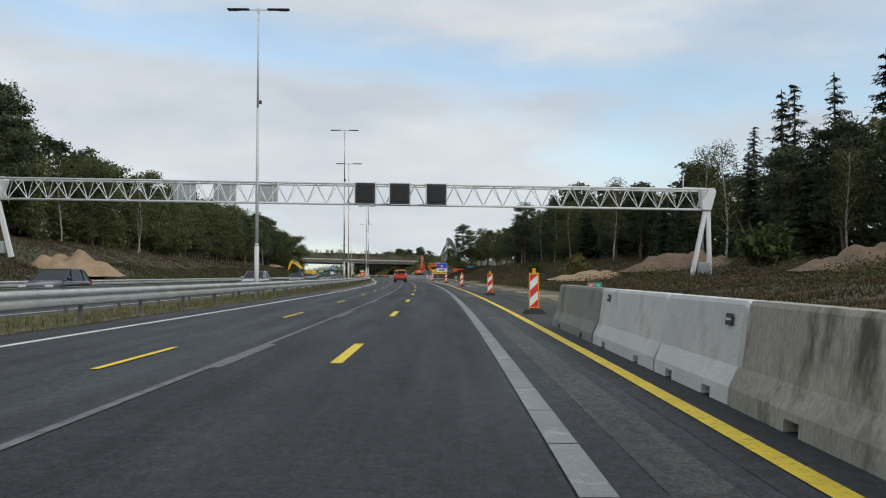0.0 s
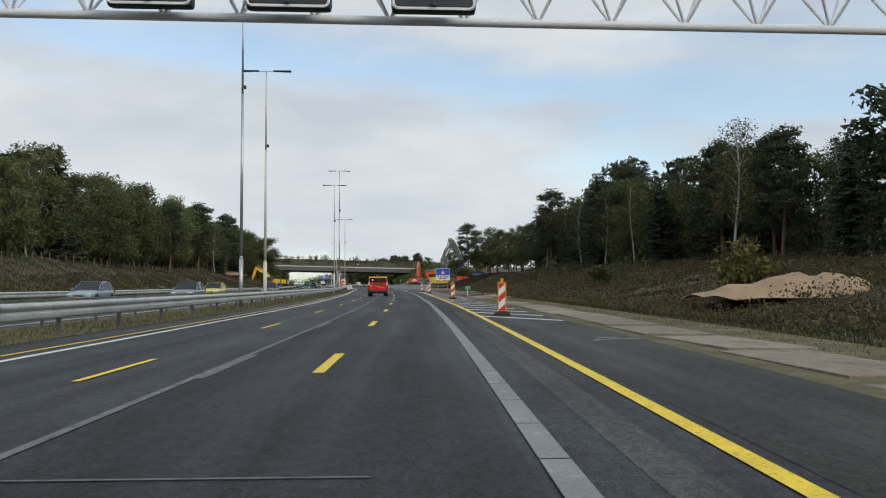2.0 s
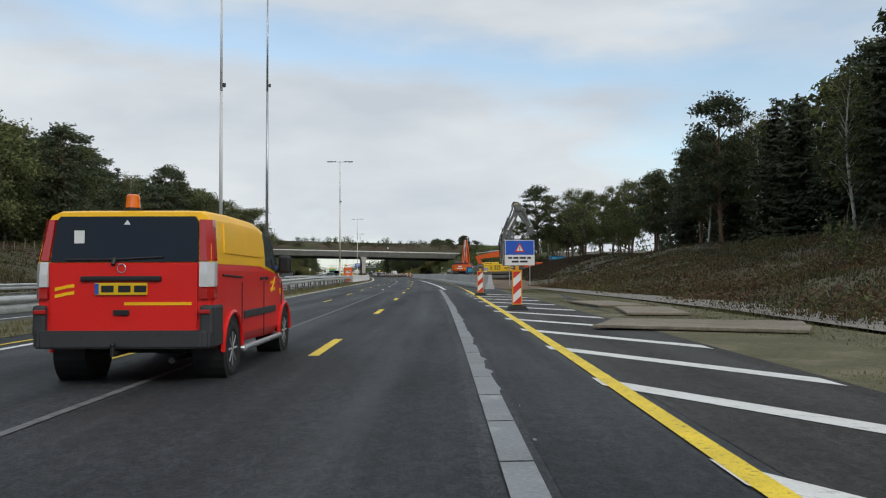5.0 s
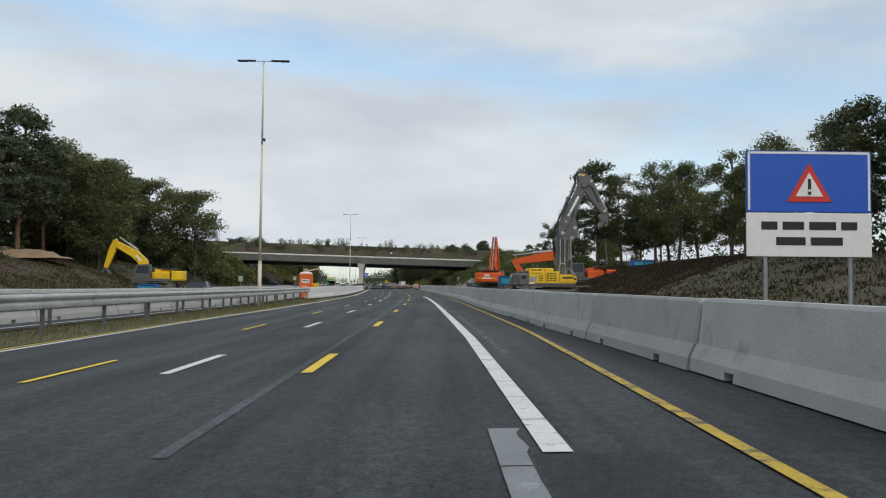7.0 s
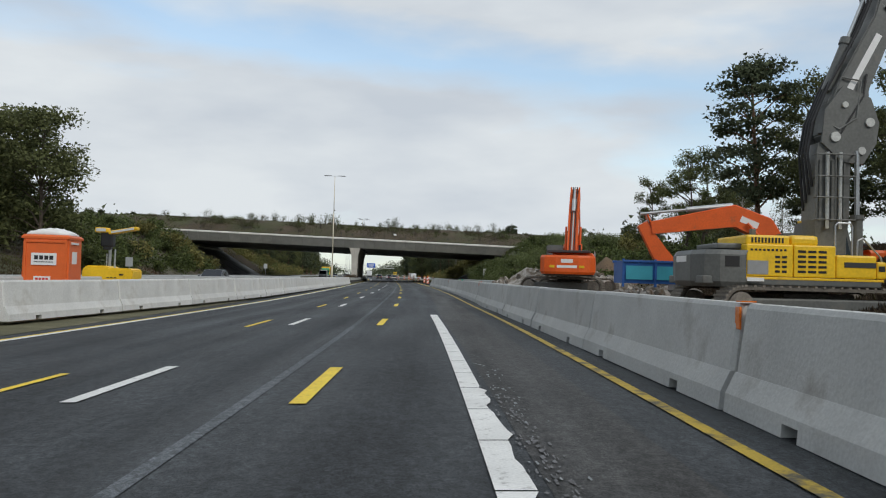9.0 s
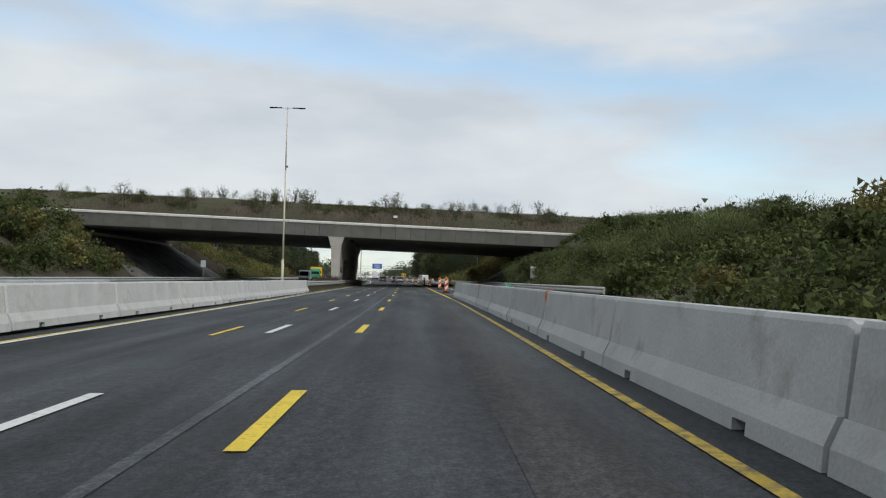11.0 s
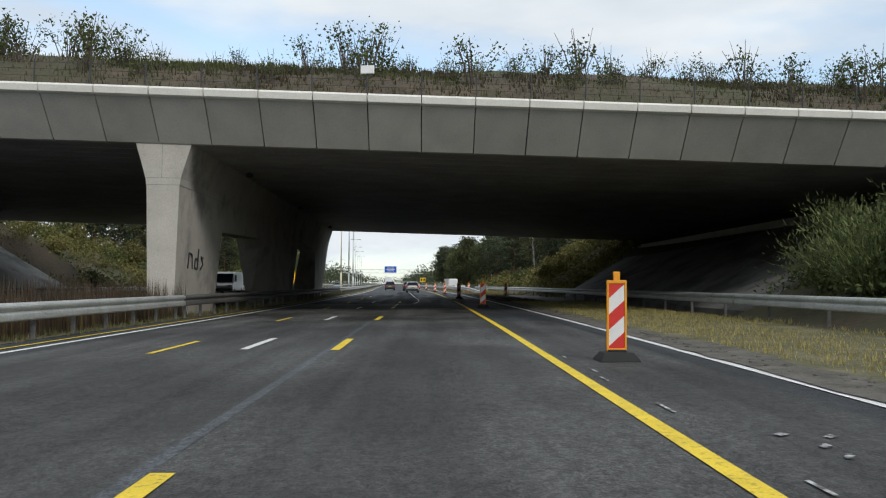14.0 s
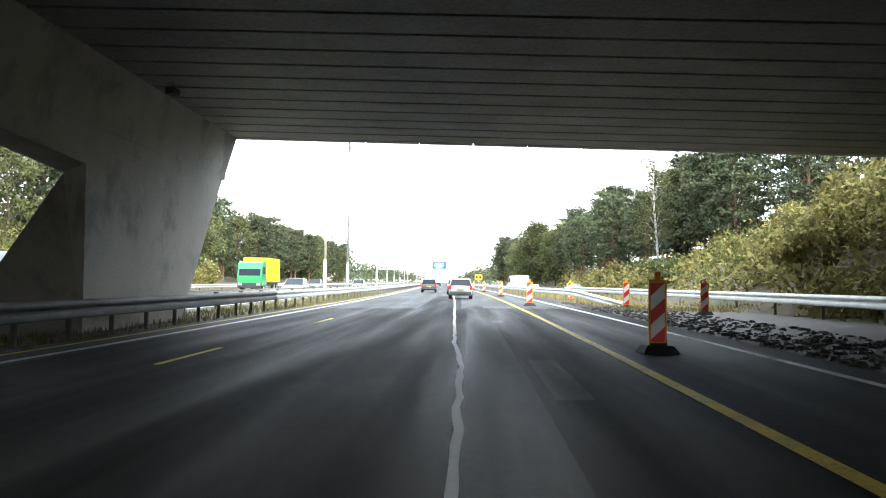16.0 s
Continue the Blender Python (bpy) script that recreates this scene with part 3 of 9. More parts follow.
line("right_edge_line", 326, 1000, [(326, 5.1), (332, 5.3), (345, 5.75), (372, 5.95), (410, 5.8), (440, 5.7), (1000, 5.6)], 0.15, LINE_WHITE)
line("opposite_edge_line", -120, 1000, -22.6, 0.15, LINE_WHITE, parent=opposite)
line("opposite_edge_line", -120, 1000, -10.9, 0.15, LINE_WHITE, parent=opposite)


def dash_mesh(length, width, material):
    bm = bmesh.new()
    uv = bm.loops.layers.uv.new("road")
    vs = [bm.verts.new(p) for p in ((-width / 2, 0, 0), (width / 2, 0, 0), (width / 2, length, 0), (-width / 2, length, 0))]
    f = bm.faces.new(vs)
    for lp in f.loops:
        lp[uv].uv = lp.vert.co.xy
    return part("dash", bm, material, road)


def dashes(first, s0, s1, start, off, pitch=12.0, z=0.012, parent=road, uneven=None):
    k = math.ceil((s0 - start) / pitch)
    one = first
    while start + k * pitch < s1:
        s = start + k * pitch
        s += along(s, uneven) if uneven else 0.0
        o = along(s, off) if not isinstance(off, (int, float)) else off
        slope = math.atan(float(np.interp(s, KNOTS, CROSSFALL)))
        m = stand(s, o, z) @ Matrix.Rotation(-slope, 4, "Y")
        if one is not None:
            one.matrix_basis, one.parent = m, parent
            shared, one = one, None
        else:
            share("dash", shared, parent, m)
        k += 1


dashes(dash_mesh(2.97, 0.16, LINE_YELLOW), -60, 404, 18.3 - 2.97, [(0, 0), (170, 0.0), (190, 0.09), (260, 0.09), (320, -0.09), (430, -0.09)],
       uneven=[(246, 0.0), (256, 0.45), (304, 0.2), (315.5, 0.1), (327.5, 0.8), (339.5, -0.7), (351.5, -0.55), (363.5, -0.2), (375.5, -0.2), (387.5, 0.2), (400, 0.2)])
dashes(dash_mesh(3.0, 0.11, LINE_YELLOW), -60, 430, 18.3 - 3.69, [(0, -2.82), (150, -2.9), (190, -3.45), (215, -3.25), (232, -3.0), (258, -2.75), (352, -3.12), (390, -3.28), (430, -3.23)])
dashes(dash_mesh(3.0, 0.15, LINE_WHITE), 174, 405, 18.4 - 3.0, [(0, -1.85), (198, -1.85), (224, -2.0), (260, -2.03), (320, -1.75), (900, -1.75)])
dashes(dash_mesh(3.0, 0.13, LINE_WHITE), -100, 900, 4.0, -14.6, parent=opposite)
dashes(dash_mesh(3.0, 0.13, LINE_WHITE), -100, 900, 7.0, -18.6, parent=opposite)
dashes(dash_mesh(3.4, 0.15, SCAR), -60, 100, 14.8, -1.42)
# the old block line at the right of the lane: cast blocks with dark joints
def block_line(s0, s1, offs, half, ragged, material, often=0.6, pitch=1.36):
    """Cast blocks with dark joints; between the ragged distances the right edge is torn."""
    bm = bmesh.new()
    buv = bm.loops.layers.uv.new("road")
    s, edge = s0, 0.0
    while s < s1:
        n = 7
        for k in range(n):
            a, b = s + (pitch - 0.03) * k / n, s + (pitch - 0.03) * (k + 1) / n
            torn = ragged[0] < s < ragged[1]
            nxt = random.uniform(-0.05, 0.06) if torn and random.random() < often else edge * 0.6 if torn else 0.0
            o0, o1 = along(a, offs), along(b, offs)
            four = [(a, o0 - half), (a, o0 + half + edge), (b, o1 + half + nxt), (b, o1 - half)]
            edge = nxt
            f = bm.faces.new([bm.verts.new(at(p, q, 0.014)) for p, q in four])
            for lp, (p, q) in zip(f.loops, four):
                lp[buv].uv = (q, p)
        s += pitch
    return tagged(part("block_line", bm, material, road), kind="stuff")


block_line(-40, 178, [(-40, 2.19), (10, 2.21), (95, 2.26), (135, 2.28), (178, 2.3)], 0.105, (92, 178), LINE_WORN, 0.12)
block_line(178, 248, [(178, 2.62), (190, 2.52), (215, 2.02), (228, 1.77), (248, 1.45)], 0.105, (203, 232), LINE_WHITE)


def flecks(s0, s1, offs, spread, n, material, seed):
    """Scraps of old paint left on the asphalt."""
    r = random.Random(seed)
    bm = bmesh.new()
    uv = bm.loops.layers.uv.new("road")
    for k in range(n):
        s = r.uniform(s0, s1)
        o = along(s, offs) + r.gauss(0, spread)
        w, h = r.uniform(0.004, 0.018), r.uniform(0.01, 0.07)
        four = [(s - h, o - w * r.random()), (s - h * r.random(), o + w), (s + h, o + w * r.random()), (s + h * r.random(), o - w)]
        f = bm.faces.new([bm.verts.new(at(p, q, 0.013)) for p, q in four])
        for lp, (p, q) in zip(f.loops, four):
            lp[uv].uv = (q, p)
    bmesh.ops.recalc_face_normals(bm, faces=bm.faces[:])
    return tagged(part("paint_scraps", bm, material, road), kind="stuff")


flecks(186, 202, [(186, 2.95), (202, 2.62)], 0.05, 420, LINE_WORN, 1)
flecks(200, 232, [(200, 2.62), (215, 2.28), (232, 1.98)], 0.07, 900, SCAR, 2)
flecks(200, 236, [(200, 2.62), (215, 2.28), (236, 1.95)], 0.10, 260, LINE_WORN, 3)
flecks(92, 150, [(92, 2.42), (150, 2.46)], 0.04, 26, LINE_WORN, 4)
flecks(330, 350, [(330, 1.2), (350, 1.3)], 0.5, 60, LINE_WORN, 5)
# hatching on the closed taper
hatch = None
for i in range(23):
    s = 77.25 + 3.88 * i
    bm = bmesh.new()
    uv = bm.loops.layers.uv.new("road")
    lo, hi = 3.45, 5.78
    pts = []
    for j in range(4):
        o = lo + (hi - lo) * j / 3
        pts.append((s + 4.2 * (1 - j / 3), o))
    vs = [[bm.verts.new(at(a + d, b, 0.011)) for a, b in pts] for d in (0, 0.62)]
    for j in range(3):
        f = bm.faces.new((vs[0][j], vs[0][j + 1], vs[1][j + 1], vs[1][j]))
        for lp, w in zip(f.loops, ((pts[j][1], pts[j][0]), (pts[j + 1][1], pts[j + 1][0]), (pts[j + 1][1], pts[j + 1][0] + 0.9), (pts[j][1], pts[j][0] + 0.9))):
            lp[uv].uv = w
    part("hatch_bar", bm, LINE_WHITE, road)

# ---- the wildlife bridge ----
SLOPE = -0.022


def bz(off, z):
    return z + SLOPE * (off + 8.0)


FRONT, BACK = 378.3, 428.5
BL, BR = -46.72, 24.32


def build_bridge():
    b = thing("bridge", Matrix.Identity(4), "grey concrete wildlife overpass across the motorway, overgrown on top", "bridge", kind="structure")

    def pt(s, off, z):
        p = at(s, off)
        return (p.x, p.y, z)

    # deck slab
    bm = bmesh.new()
    rings = []
    for off in np.linspace(BL, BR, 19):
        rings.append([pt(FRONT + 0.5, off, bz(off, 6.35)), pt(BACK - 0.5, off, bz(off, 6.35)), pt(BACK - 0.5, off, bz(off, 7.85)), pt(FRONT + 0.5, off, bz(off, 7.85))])
    loft(bm, rings)
    bmesh.ops.recalc_face_normals(bm, faces=bm.faces[:])
    part("deck", bm, SOFFIT, b, "dark concrete deck underside")
    # precast beam joints below the deck, across the road
    for s in np.arange(FRONT + 1.2, BACK - 0.8, 1.25):
        bm = bmesh.new()
        loft(bm, [[pt(s - 0.58, off, bz(off, 6.40)), pt(s - 0.58, off, bz(off, 6.28)), pt(s - 0.55, off, bz(off, 6.25)), pt(s + 0.55, off, bz(off, 6.25)), pt(s + 0.58, off, bz(off, 6.28)), pt(s + 0.58, off, bz(off, 6.40))] for off in np.linspace(BL + 2, BR - 2, 10)])
        bmesh.ops.recalc_face_normals(bm, faces=bm.faces[:])
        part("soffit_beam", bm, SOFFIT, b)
    # graffiti strokes on the first pier and a small lamp below the deck
    bm = bmesh.new()
    for a, c, d, e in ((380.1, 1.7, 380.2, 2.3), (380.2, 2.3, 380.6, 2.25), (380.6, 2.25, 380.7, 1.7), (381.0, 1.75, 381.4, 1.7), (381.4, 1.7, 381.5, 2.5), (381.0, 1.75, 381.1, 2.1), (381.1, 2.1, 381.45, 2.1), (381.9, 2.2, 382.2, 2.15), (381.9, 2.2, 382.2, 1.9), (382.2, 1.9, 381.85, 1.7)):
        bar(bm, pt(a, -7.615 + 0.028 * (c - 2), c), pt(d, -7.615 + 0.028 * (e - 2), e), 0.03, 0.06, up=(0, 0, 1))
    part("graffiti", bm, DARK_GREY, b, "dark sprayed graffiti strokes")
    for s in (386.0, 402.0, 420.0):
        bm = bmesh.new()
        p0 = pt(s, -6.6, bz(-6.6, 6.1))
        box(bm, p0, (0.24, 0.34, 0.18), bevel=0.03)
        rod(bm, p0, (p0[0], p0[1], p0[2] + 0.25), 0.03, n=6)
        part("under_deck_lamp", bm, DARK_GREY, b)
    # leaning fascia panels and the pale coping above them
    for face, sgn, count in ((FRONT, -1, 37), (BACK, 1, 37)):
        w = (BR - BL) / count
        for i in range(count):
            o0, o1 = BL + w * i + 0.02, BL + w * (i + 1) - 0.02
            bm = bmesh.new()
            lean = 0.9
            ring = []
            for o in (o0, o1):
                ring.append([pt(face - sgn * 0.3, o, bz(o, 6.26)), pt(face + sgn * lean, o, bz(o, 7.72)), pt(face + sgn * (lean - 0.15), o, bz(o, 7.74)), pt(face - sgn * 0.8, o, bz(o, 6.26))])
            loft(bm, ring)
            bmesh.ops.recalc_face_normals(bm, faces=bm.faces[:])
            part("panel", bm, PANEL, b)
            bm = bmesh.new()
            ring = []
            for o in (o0, o1):
                ring.append([pt(face + sgn * q, o, bz(o, h)) for q, h in ((0.91, 7.70), (1.02, 7.76), (1.06, 7.98), (0.98, 8.06), (0.2, 8.08), (0.2, 7.72))])
            loft(bm, ring)
            bmesh.ops.recalc_face_normals(bm, faces=bm.faces[:])
            part("coping", bm, CAP, b, "pale concrete coping")
    bm = bmesh.new()
    box(bm, pt(FRONT - 0.2, -0.7, 8.95), (0.5, 0.1, 0.3), bevel=0.02)
    part("notice_board", bm, SIGN_WHITE, b)
    # pier row: a cap beam on folded, splayed legs
    PO = -8.17
    bm = bmesh.new()
    rings = []
    for s in np.linspace(FRONT + 0.35, BACK - 0.6, 14):
        z1 = bz(PO, 6.36)
        rings.append([pt(s, PO - 1.05, z1), pt(s, PO + 1.05, z1), pt(s, PO + 0.64, 4.98), pt(s, PO + 0.62, 4.73), pt(s, PO - 0.62, 4.73), pt(s, PO - 0.64, 4.98)])
    loft(bm, rings)
    bmesh.ops.recalc_face_normals(bm, faces=bm.faces[:])
    part("pier_cap", bm, CONCRETE_BRIDGE, b)
    for z, w in ((4.99, 1.26), (4.735, 1.24)):
        bm = bmesh.new()
        box(bm, (0, 0, 0), (w, 0.012, 0.018))
        part("joint", bm, CONCRETE_DARK, b).matrix_basis = Matrix.Translation(pt(FRONT + 0.35, PO, z)) @ Matrix.Rotation(heading(FRONT), 4, "Z")
    bm = bmesh.new()
    box(bm, (0, 0, 0), (0.014, 0.012, 1.3))
    part("joint", bm, CONCRETE_DARK, b).matrix_basis = Matrix.Translation(pt(FRONT + 0.35, PO - 0.05, 5.65)) @ Matrix.Rotation(heading(FRONT), 4, "Z")

    def folded(name, near, back, facets):
        """A leg or lintel between a ring on the roadway's side and one behind it, each (distance, height, half thickness)."""
        bm = bmesh.new()
        vs = [[bm.verts.new(pt(s, PO + d * w, z)) for s, z, w in ring] for d, ring in ((1, near), (-1, back))]
        n = len(near)
        for side in vs:
            for f in facets:
                bm.faces.new([side[k] for k in f])
        for k in range(n):
            bm.faces.new((vs[0][k], vs[0][(k + 1) % n], vs[1][(k + 1) % n], vs[1][k]))
        bmesh.ops.recalc_face_normals(bm, faces=bm.faces[:])
        part(name, bm, CONCRETE_BRIDGE, b)

    ring = ((378.65, -0.4, 0.46), (384.2, -0.4, 0.46), (385.2, 3.4, 0.57), (385.2, 4.74, 0.6), (378.65, 4.74, 0.6))
    folded("pier_leg", ring, ring, ((0, 1, 2, 3, 4),))
    ring = ((385.2, 3.4, 0.57), (394.3, 3.6, 0.57), (394.3, 4.74, 0.6), (385.2, 4.74, 0.6))
    folded("lintel", ring, ring, ((0, 1, 2, 3),))
    folded("pier_leg", ((394.3, 4.74, 0.6), (394.3, 4.3, 0.6), (402.6, -0.4, 0.62), (404.3, -0.4, 0.62), (408.0, 4.3, 0.55), (408.0, 4.74, 0.6)),
           ((394.3, 4.74, 0.6), (393.2, 3.6, 0.6), (396.6, -0.4, 0.62), (402.5, -0.4, 0.62), (410.2, 4.3, 0.6), (410.2, 4.74, 0.6)), ((0, 1, 2, 3), (0, 3, 4), (0, 4, 5)))
    folded("lintel", ((408.0, 4.3, 0.55), (417.4, 3.8, 0.58), (417.4, 4.74, 0.6), (408.0, 4.74, 0.6)), ((410.2, 4.4, 0.6), (419.3, 3.85, 0.9), (419.3, 4.74, 0.6), (410.2, 4.74, 0.6)), ((0, 1, 2, 3),))
    folded("pier_leg", ((417.4, 4.74, 0.6), (417.4, 3.8, 0.58), (417.4, -0.4, 0.6), (423.3, -0.4, 0.42), (424.2, -0.4, 0.36), (427.6, 4.74, 0.62)),
           ((419.3, 4.74, 0.6), (419.3, 3.85, 0.9), (414.6, -0.4, 1.0), (421.0, -0.4, 0.9), (423.6, -0.4, 0.6), (427.6, 4.74, 0.62)), ((0, 1, 5), (1, 2, 3), (1, 3, 5), (3, 4, 5)))
    # sloped abutments with a narrow bearing ledge
    for sgn, toe, top in ((1, 13.6, 22.6), (-1, 32.5, 42.5)):
        bm = bmesh.new()
        rings = []
        for f in np.linspace(0, 1, 10):
            s = FRONT + 0.3 + f * ((419.0 if sgn > 0 else BACK + 1.5) - FRONT - 0.3)
            s1 = FRONT + 0.3 + f * ((427.0 if sgn > 0 else BACK + 1.5) - FRONT - 0.3)
            o0, o1 = sgn * toe, sgn * top
            rings.append([pt(s, o0, land(s, o0) - 0.3), pt(s, o0, 0.25), pt(s1, o1, bz(o1, 5.45)), pt(s1, o1 + sgn * 0.5, bz(o1, 5.45)), pt(s1, o1 + sgn * 0.5, bz(o1, 6.4)), pt(s1, o1 + sgn * 6, bz(o1, 6.4)), pt(s1, o1 + sgn * 6, -1.0)])
        loft(bm, rings)
        bmesh.ops.recalc_face_normals(bm, faces=bm.faces[:])
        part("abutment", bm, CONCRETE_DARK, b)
        bm = bmesh.new()
        bar(bm, pt(FRONT + 0.2, sgn * (top - 0.1), bz(sgn * top, 5.55)), pt(427.2 if sgn > 0 else BACK + 0.6, sgn * (top - 0.1), bz(sgn * top, 5.55)), 0.5, 0.42)
        part("bearing_ledge", bm, CAP, b)
    # soil fill with a rounded shoulder on top
    bm = bmesh.new()
    rings = []
    for off in np.linspace(BL - 14, BR + 16, 46):
        ring = []
        for f, h in ((0, 0.0), (0.02, 0.6), (0.06, 1.8), (0.12, 2.9), (0.3, 3.2), (0.7, 3.2), (0.88, 2.9), (0.94, 1.8), (0.98, 0.6), (1, 0.0)):
            s = FRONT - 0.25 + (BACK - FRONT + 0.5) * f
            ring.append(pt(s, off, bz(off, 7.8) + h * (1 + 0.12 * noise1(off, s, 0.3))))
        rings.append(ring)
    loft(bm, rings, closed=False)
    part("soil_fill", bm, HEATH, b, "overgrown soil on the bridge deck", smooth=True)
    # wire fence behind the coping
    for k, o in enumerate(np.arange(BL, BR, 2.0)):
        bm = bmesh.new()
        rod(bm, pt(FRONT - 0.15, o, bz(o, 8.0)), pt(FRONT - 0.15, o, bz(o, 9.1)), 0.03, n=5)
        part("fence_post", bm, DARK_GREY, b)
    bm = bmesh.new()
    for h in (0.25, 0.5, 0.75, 1.0):
        rod(bm, pt(FRONT - 0.15, BL, bz(BL, 8.0 + h)), pt(FRONT - 0.15, BR, bz(BR, 8.0 + h)), 0.009, n=4)
    part("fence_wire", bm, DARK_GREY, b)
    return b


build_bridge()


# ---- concrete barriers ----
def barrier_parts(length):
    """A step-profile barrier block: a foot with two lifting slots, and the wall on it."""
    foot = [(-0.30, 0.0), (-0.285, 0.16), (-0.20, 0.34), (0.20, 0.34), (0.285, 0.16), (0.30, 0.0)]
    cut = [(-0.292, 0.10), (-0.285, 0.16), (-0.20, 0.34), (0.20, 0.34), (0.285, 0.16), (0.292, 0.10)]
    wall = [(-0.197, 0.34), (-0.12, 0.89), (-0.095, 0.93), (0.095, 0.93), (0.12, 0.89), (0.197, 0.34)]
    g = 0.035
    edges = [g, length * 0.2, length * 0.2 + 0.26, length * 0.8 - 0.26, length * 0.8, length - g]
    rings = []
    for i, (a, b) in enumerate(zip(edges, edges[1:])):
        rings += [[(x, y, z) for x, z in (cut if i % 2 else foot)] for y in (a, b)]
    lower, upper = bmesh.new(), bmesh.new()
    loft(lower, rings)
    loft(upper, [[(x * f, y, 0.34 + (z - 0.34) * (1 - (1 - f) * 0.25)) for x, z in wall] for y, f in ((g, 0.8), (g + 0.04, 1.0), (length / 2, 1.0), (length - g - 0.04, 1.0), (length - g, 0.8))])
    for bm in (lower, upper):
        bmesh.ops.recalc_face_normals(bm, faces=bm.faces[:])
    return lower, upper


def barrier_row(starts, offs, zs, material, label, group):
    made = {}
    for a, b in zip(starts, starts[1:]):
        oa, ob_ = along(a, offs), along(b, offs)
        pa, pb = at(a, oa, along(a, zs)), at(b, ob_, along(b, zs))
        d = pb - pa
        m = Matrix.Translation(pa) @ Matrix.Rotation(math.atan2(-d.x, d.y) + random.uniform(-0.003, 0.003), 4, "Z") @ Matrix.Rotation(math.asin(d.z / d.length) + random.uniform(-0.002, 0.002), 4, "X")
        key = round(d.length, 1)
        if key not in made:
            made[key] = thing("concrete_barrier", m, label, "barrier", group)
            lower, upper = barrier_parts(d.length)
            part("foot", lower, material, made[key])
            part("wall", upper, material, made[key])
        else:
            copy_thing(made[key], m)


barrier_row([-30, -24, -18, -12, -6, 0, 6, 12.0], [(-30, 4.05), (12, 4.2), (20, 4.15)], [(-30, 0)], CONCRETE_STAINED, "weathered concrete traffic barrier block with moss stains beside the lane", "barriers at the first works")
barrier_row([12.0, 14.6, 18.6], [(12, 4.22), (24, 4.22)], [(-30, 0)], CONCRETE_WHITE, "pale concrete traffic barrier block beside the lane", "barriers at the first works")
barrier_row([18.6, 23.4], [(12, 4.22), (24, 4.18)], [(-30, 0)], CONCRETE_AGED, "greyish brown aged concrete traffic barrier block ending the row", "barriers at the first works")
RIGHT_WALL = [(175, 5.6), (187, 5.2), (195, 4.85), (201, 4.6), (212, 4.2), (231, 4.1), (256, 3.75), (261, 3.88), (267, 3.95), (321, 4.1), (327, 4.08)]
barrier_row([177 + 6 * i for i in range(26)], RIGHT_WALL, [(0, 0)], CONCRETE, "pale grey concrete traffic barrier block beside the yellow line", "barriers along the demolition site")
LEFT_WALL = [(243, -8.55), (249, -8.1), (255, -7.65), (261, -7.3), (267, -7.05), (333, -7.1), (339, -7.1)]
barrier_row([243 + 6 * i - 0.4 for i in range(17)], LEFT_WALL, [(243, 0.12), (300, 0.08), (336, 0.0)], CONCRETE_WHITE, "pale concrete traffic barrier block on the median", "barriers on the median")
barrier_row([190 + 6 * i for i in range(20)], [(190, -9.9), (310, -9.9)], [(190, 0.25), (310, 0.1)], CONCRETE, "pale concrete traffic barrier block along the opposite carriageway", "barriers on the median")
for s, z in ((12.35, 0.75), (17.9, 0.79)):
    bm = bmesh.new()
    box(bm, (0, 0, 0), (0.012, 0.17, 0.11), bevel=0.003)
    ob = part("label_plate", bm, DARK_GREY)
    ob.matrix_basis = stand(s, 4.2 - 0.142, z) @ Matrix.Rotation(radians(8), 4, "Y")
    tagged(ob, "small dark label plate on a concrete barrier", "label plate", "barrier labels")
    bm = bmesh.new()
    box(bm, (-0.008, 0, 0.0), (0.006, 0.12, 0.02))
    part("text_bar", bm, SIGN_WHITE, ob)
# orange reflectors clamped on block ends
for s in (207.05, 231.05, 261.05, 291.05, 309.05):
    bm = bmesh.new()
    box(bm, (-0.13, 0, 0.80), (0.02, 0.10, 0.2), bevel=0.004)
    box(bm, (-0.06, 0, 0.945), (0.14, 0.10, 0.012))
    ob = part("barrier_reflector", bm, AMBER)
    ob.matrix_basis = stand(s, along(s, RIGHT_WALL)) @ Matrix.Rotation(radians(1), 4, "Z")
    tagged(ob, "orange reflector plate clamped over a concrete barrier", "reflector", "barrier reflectors")


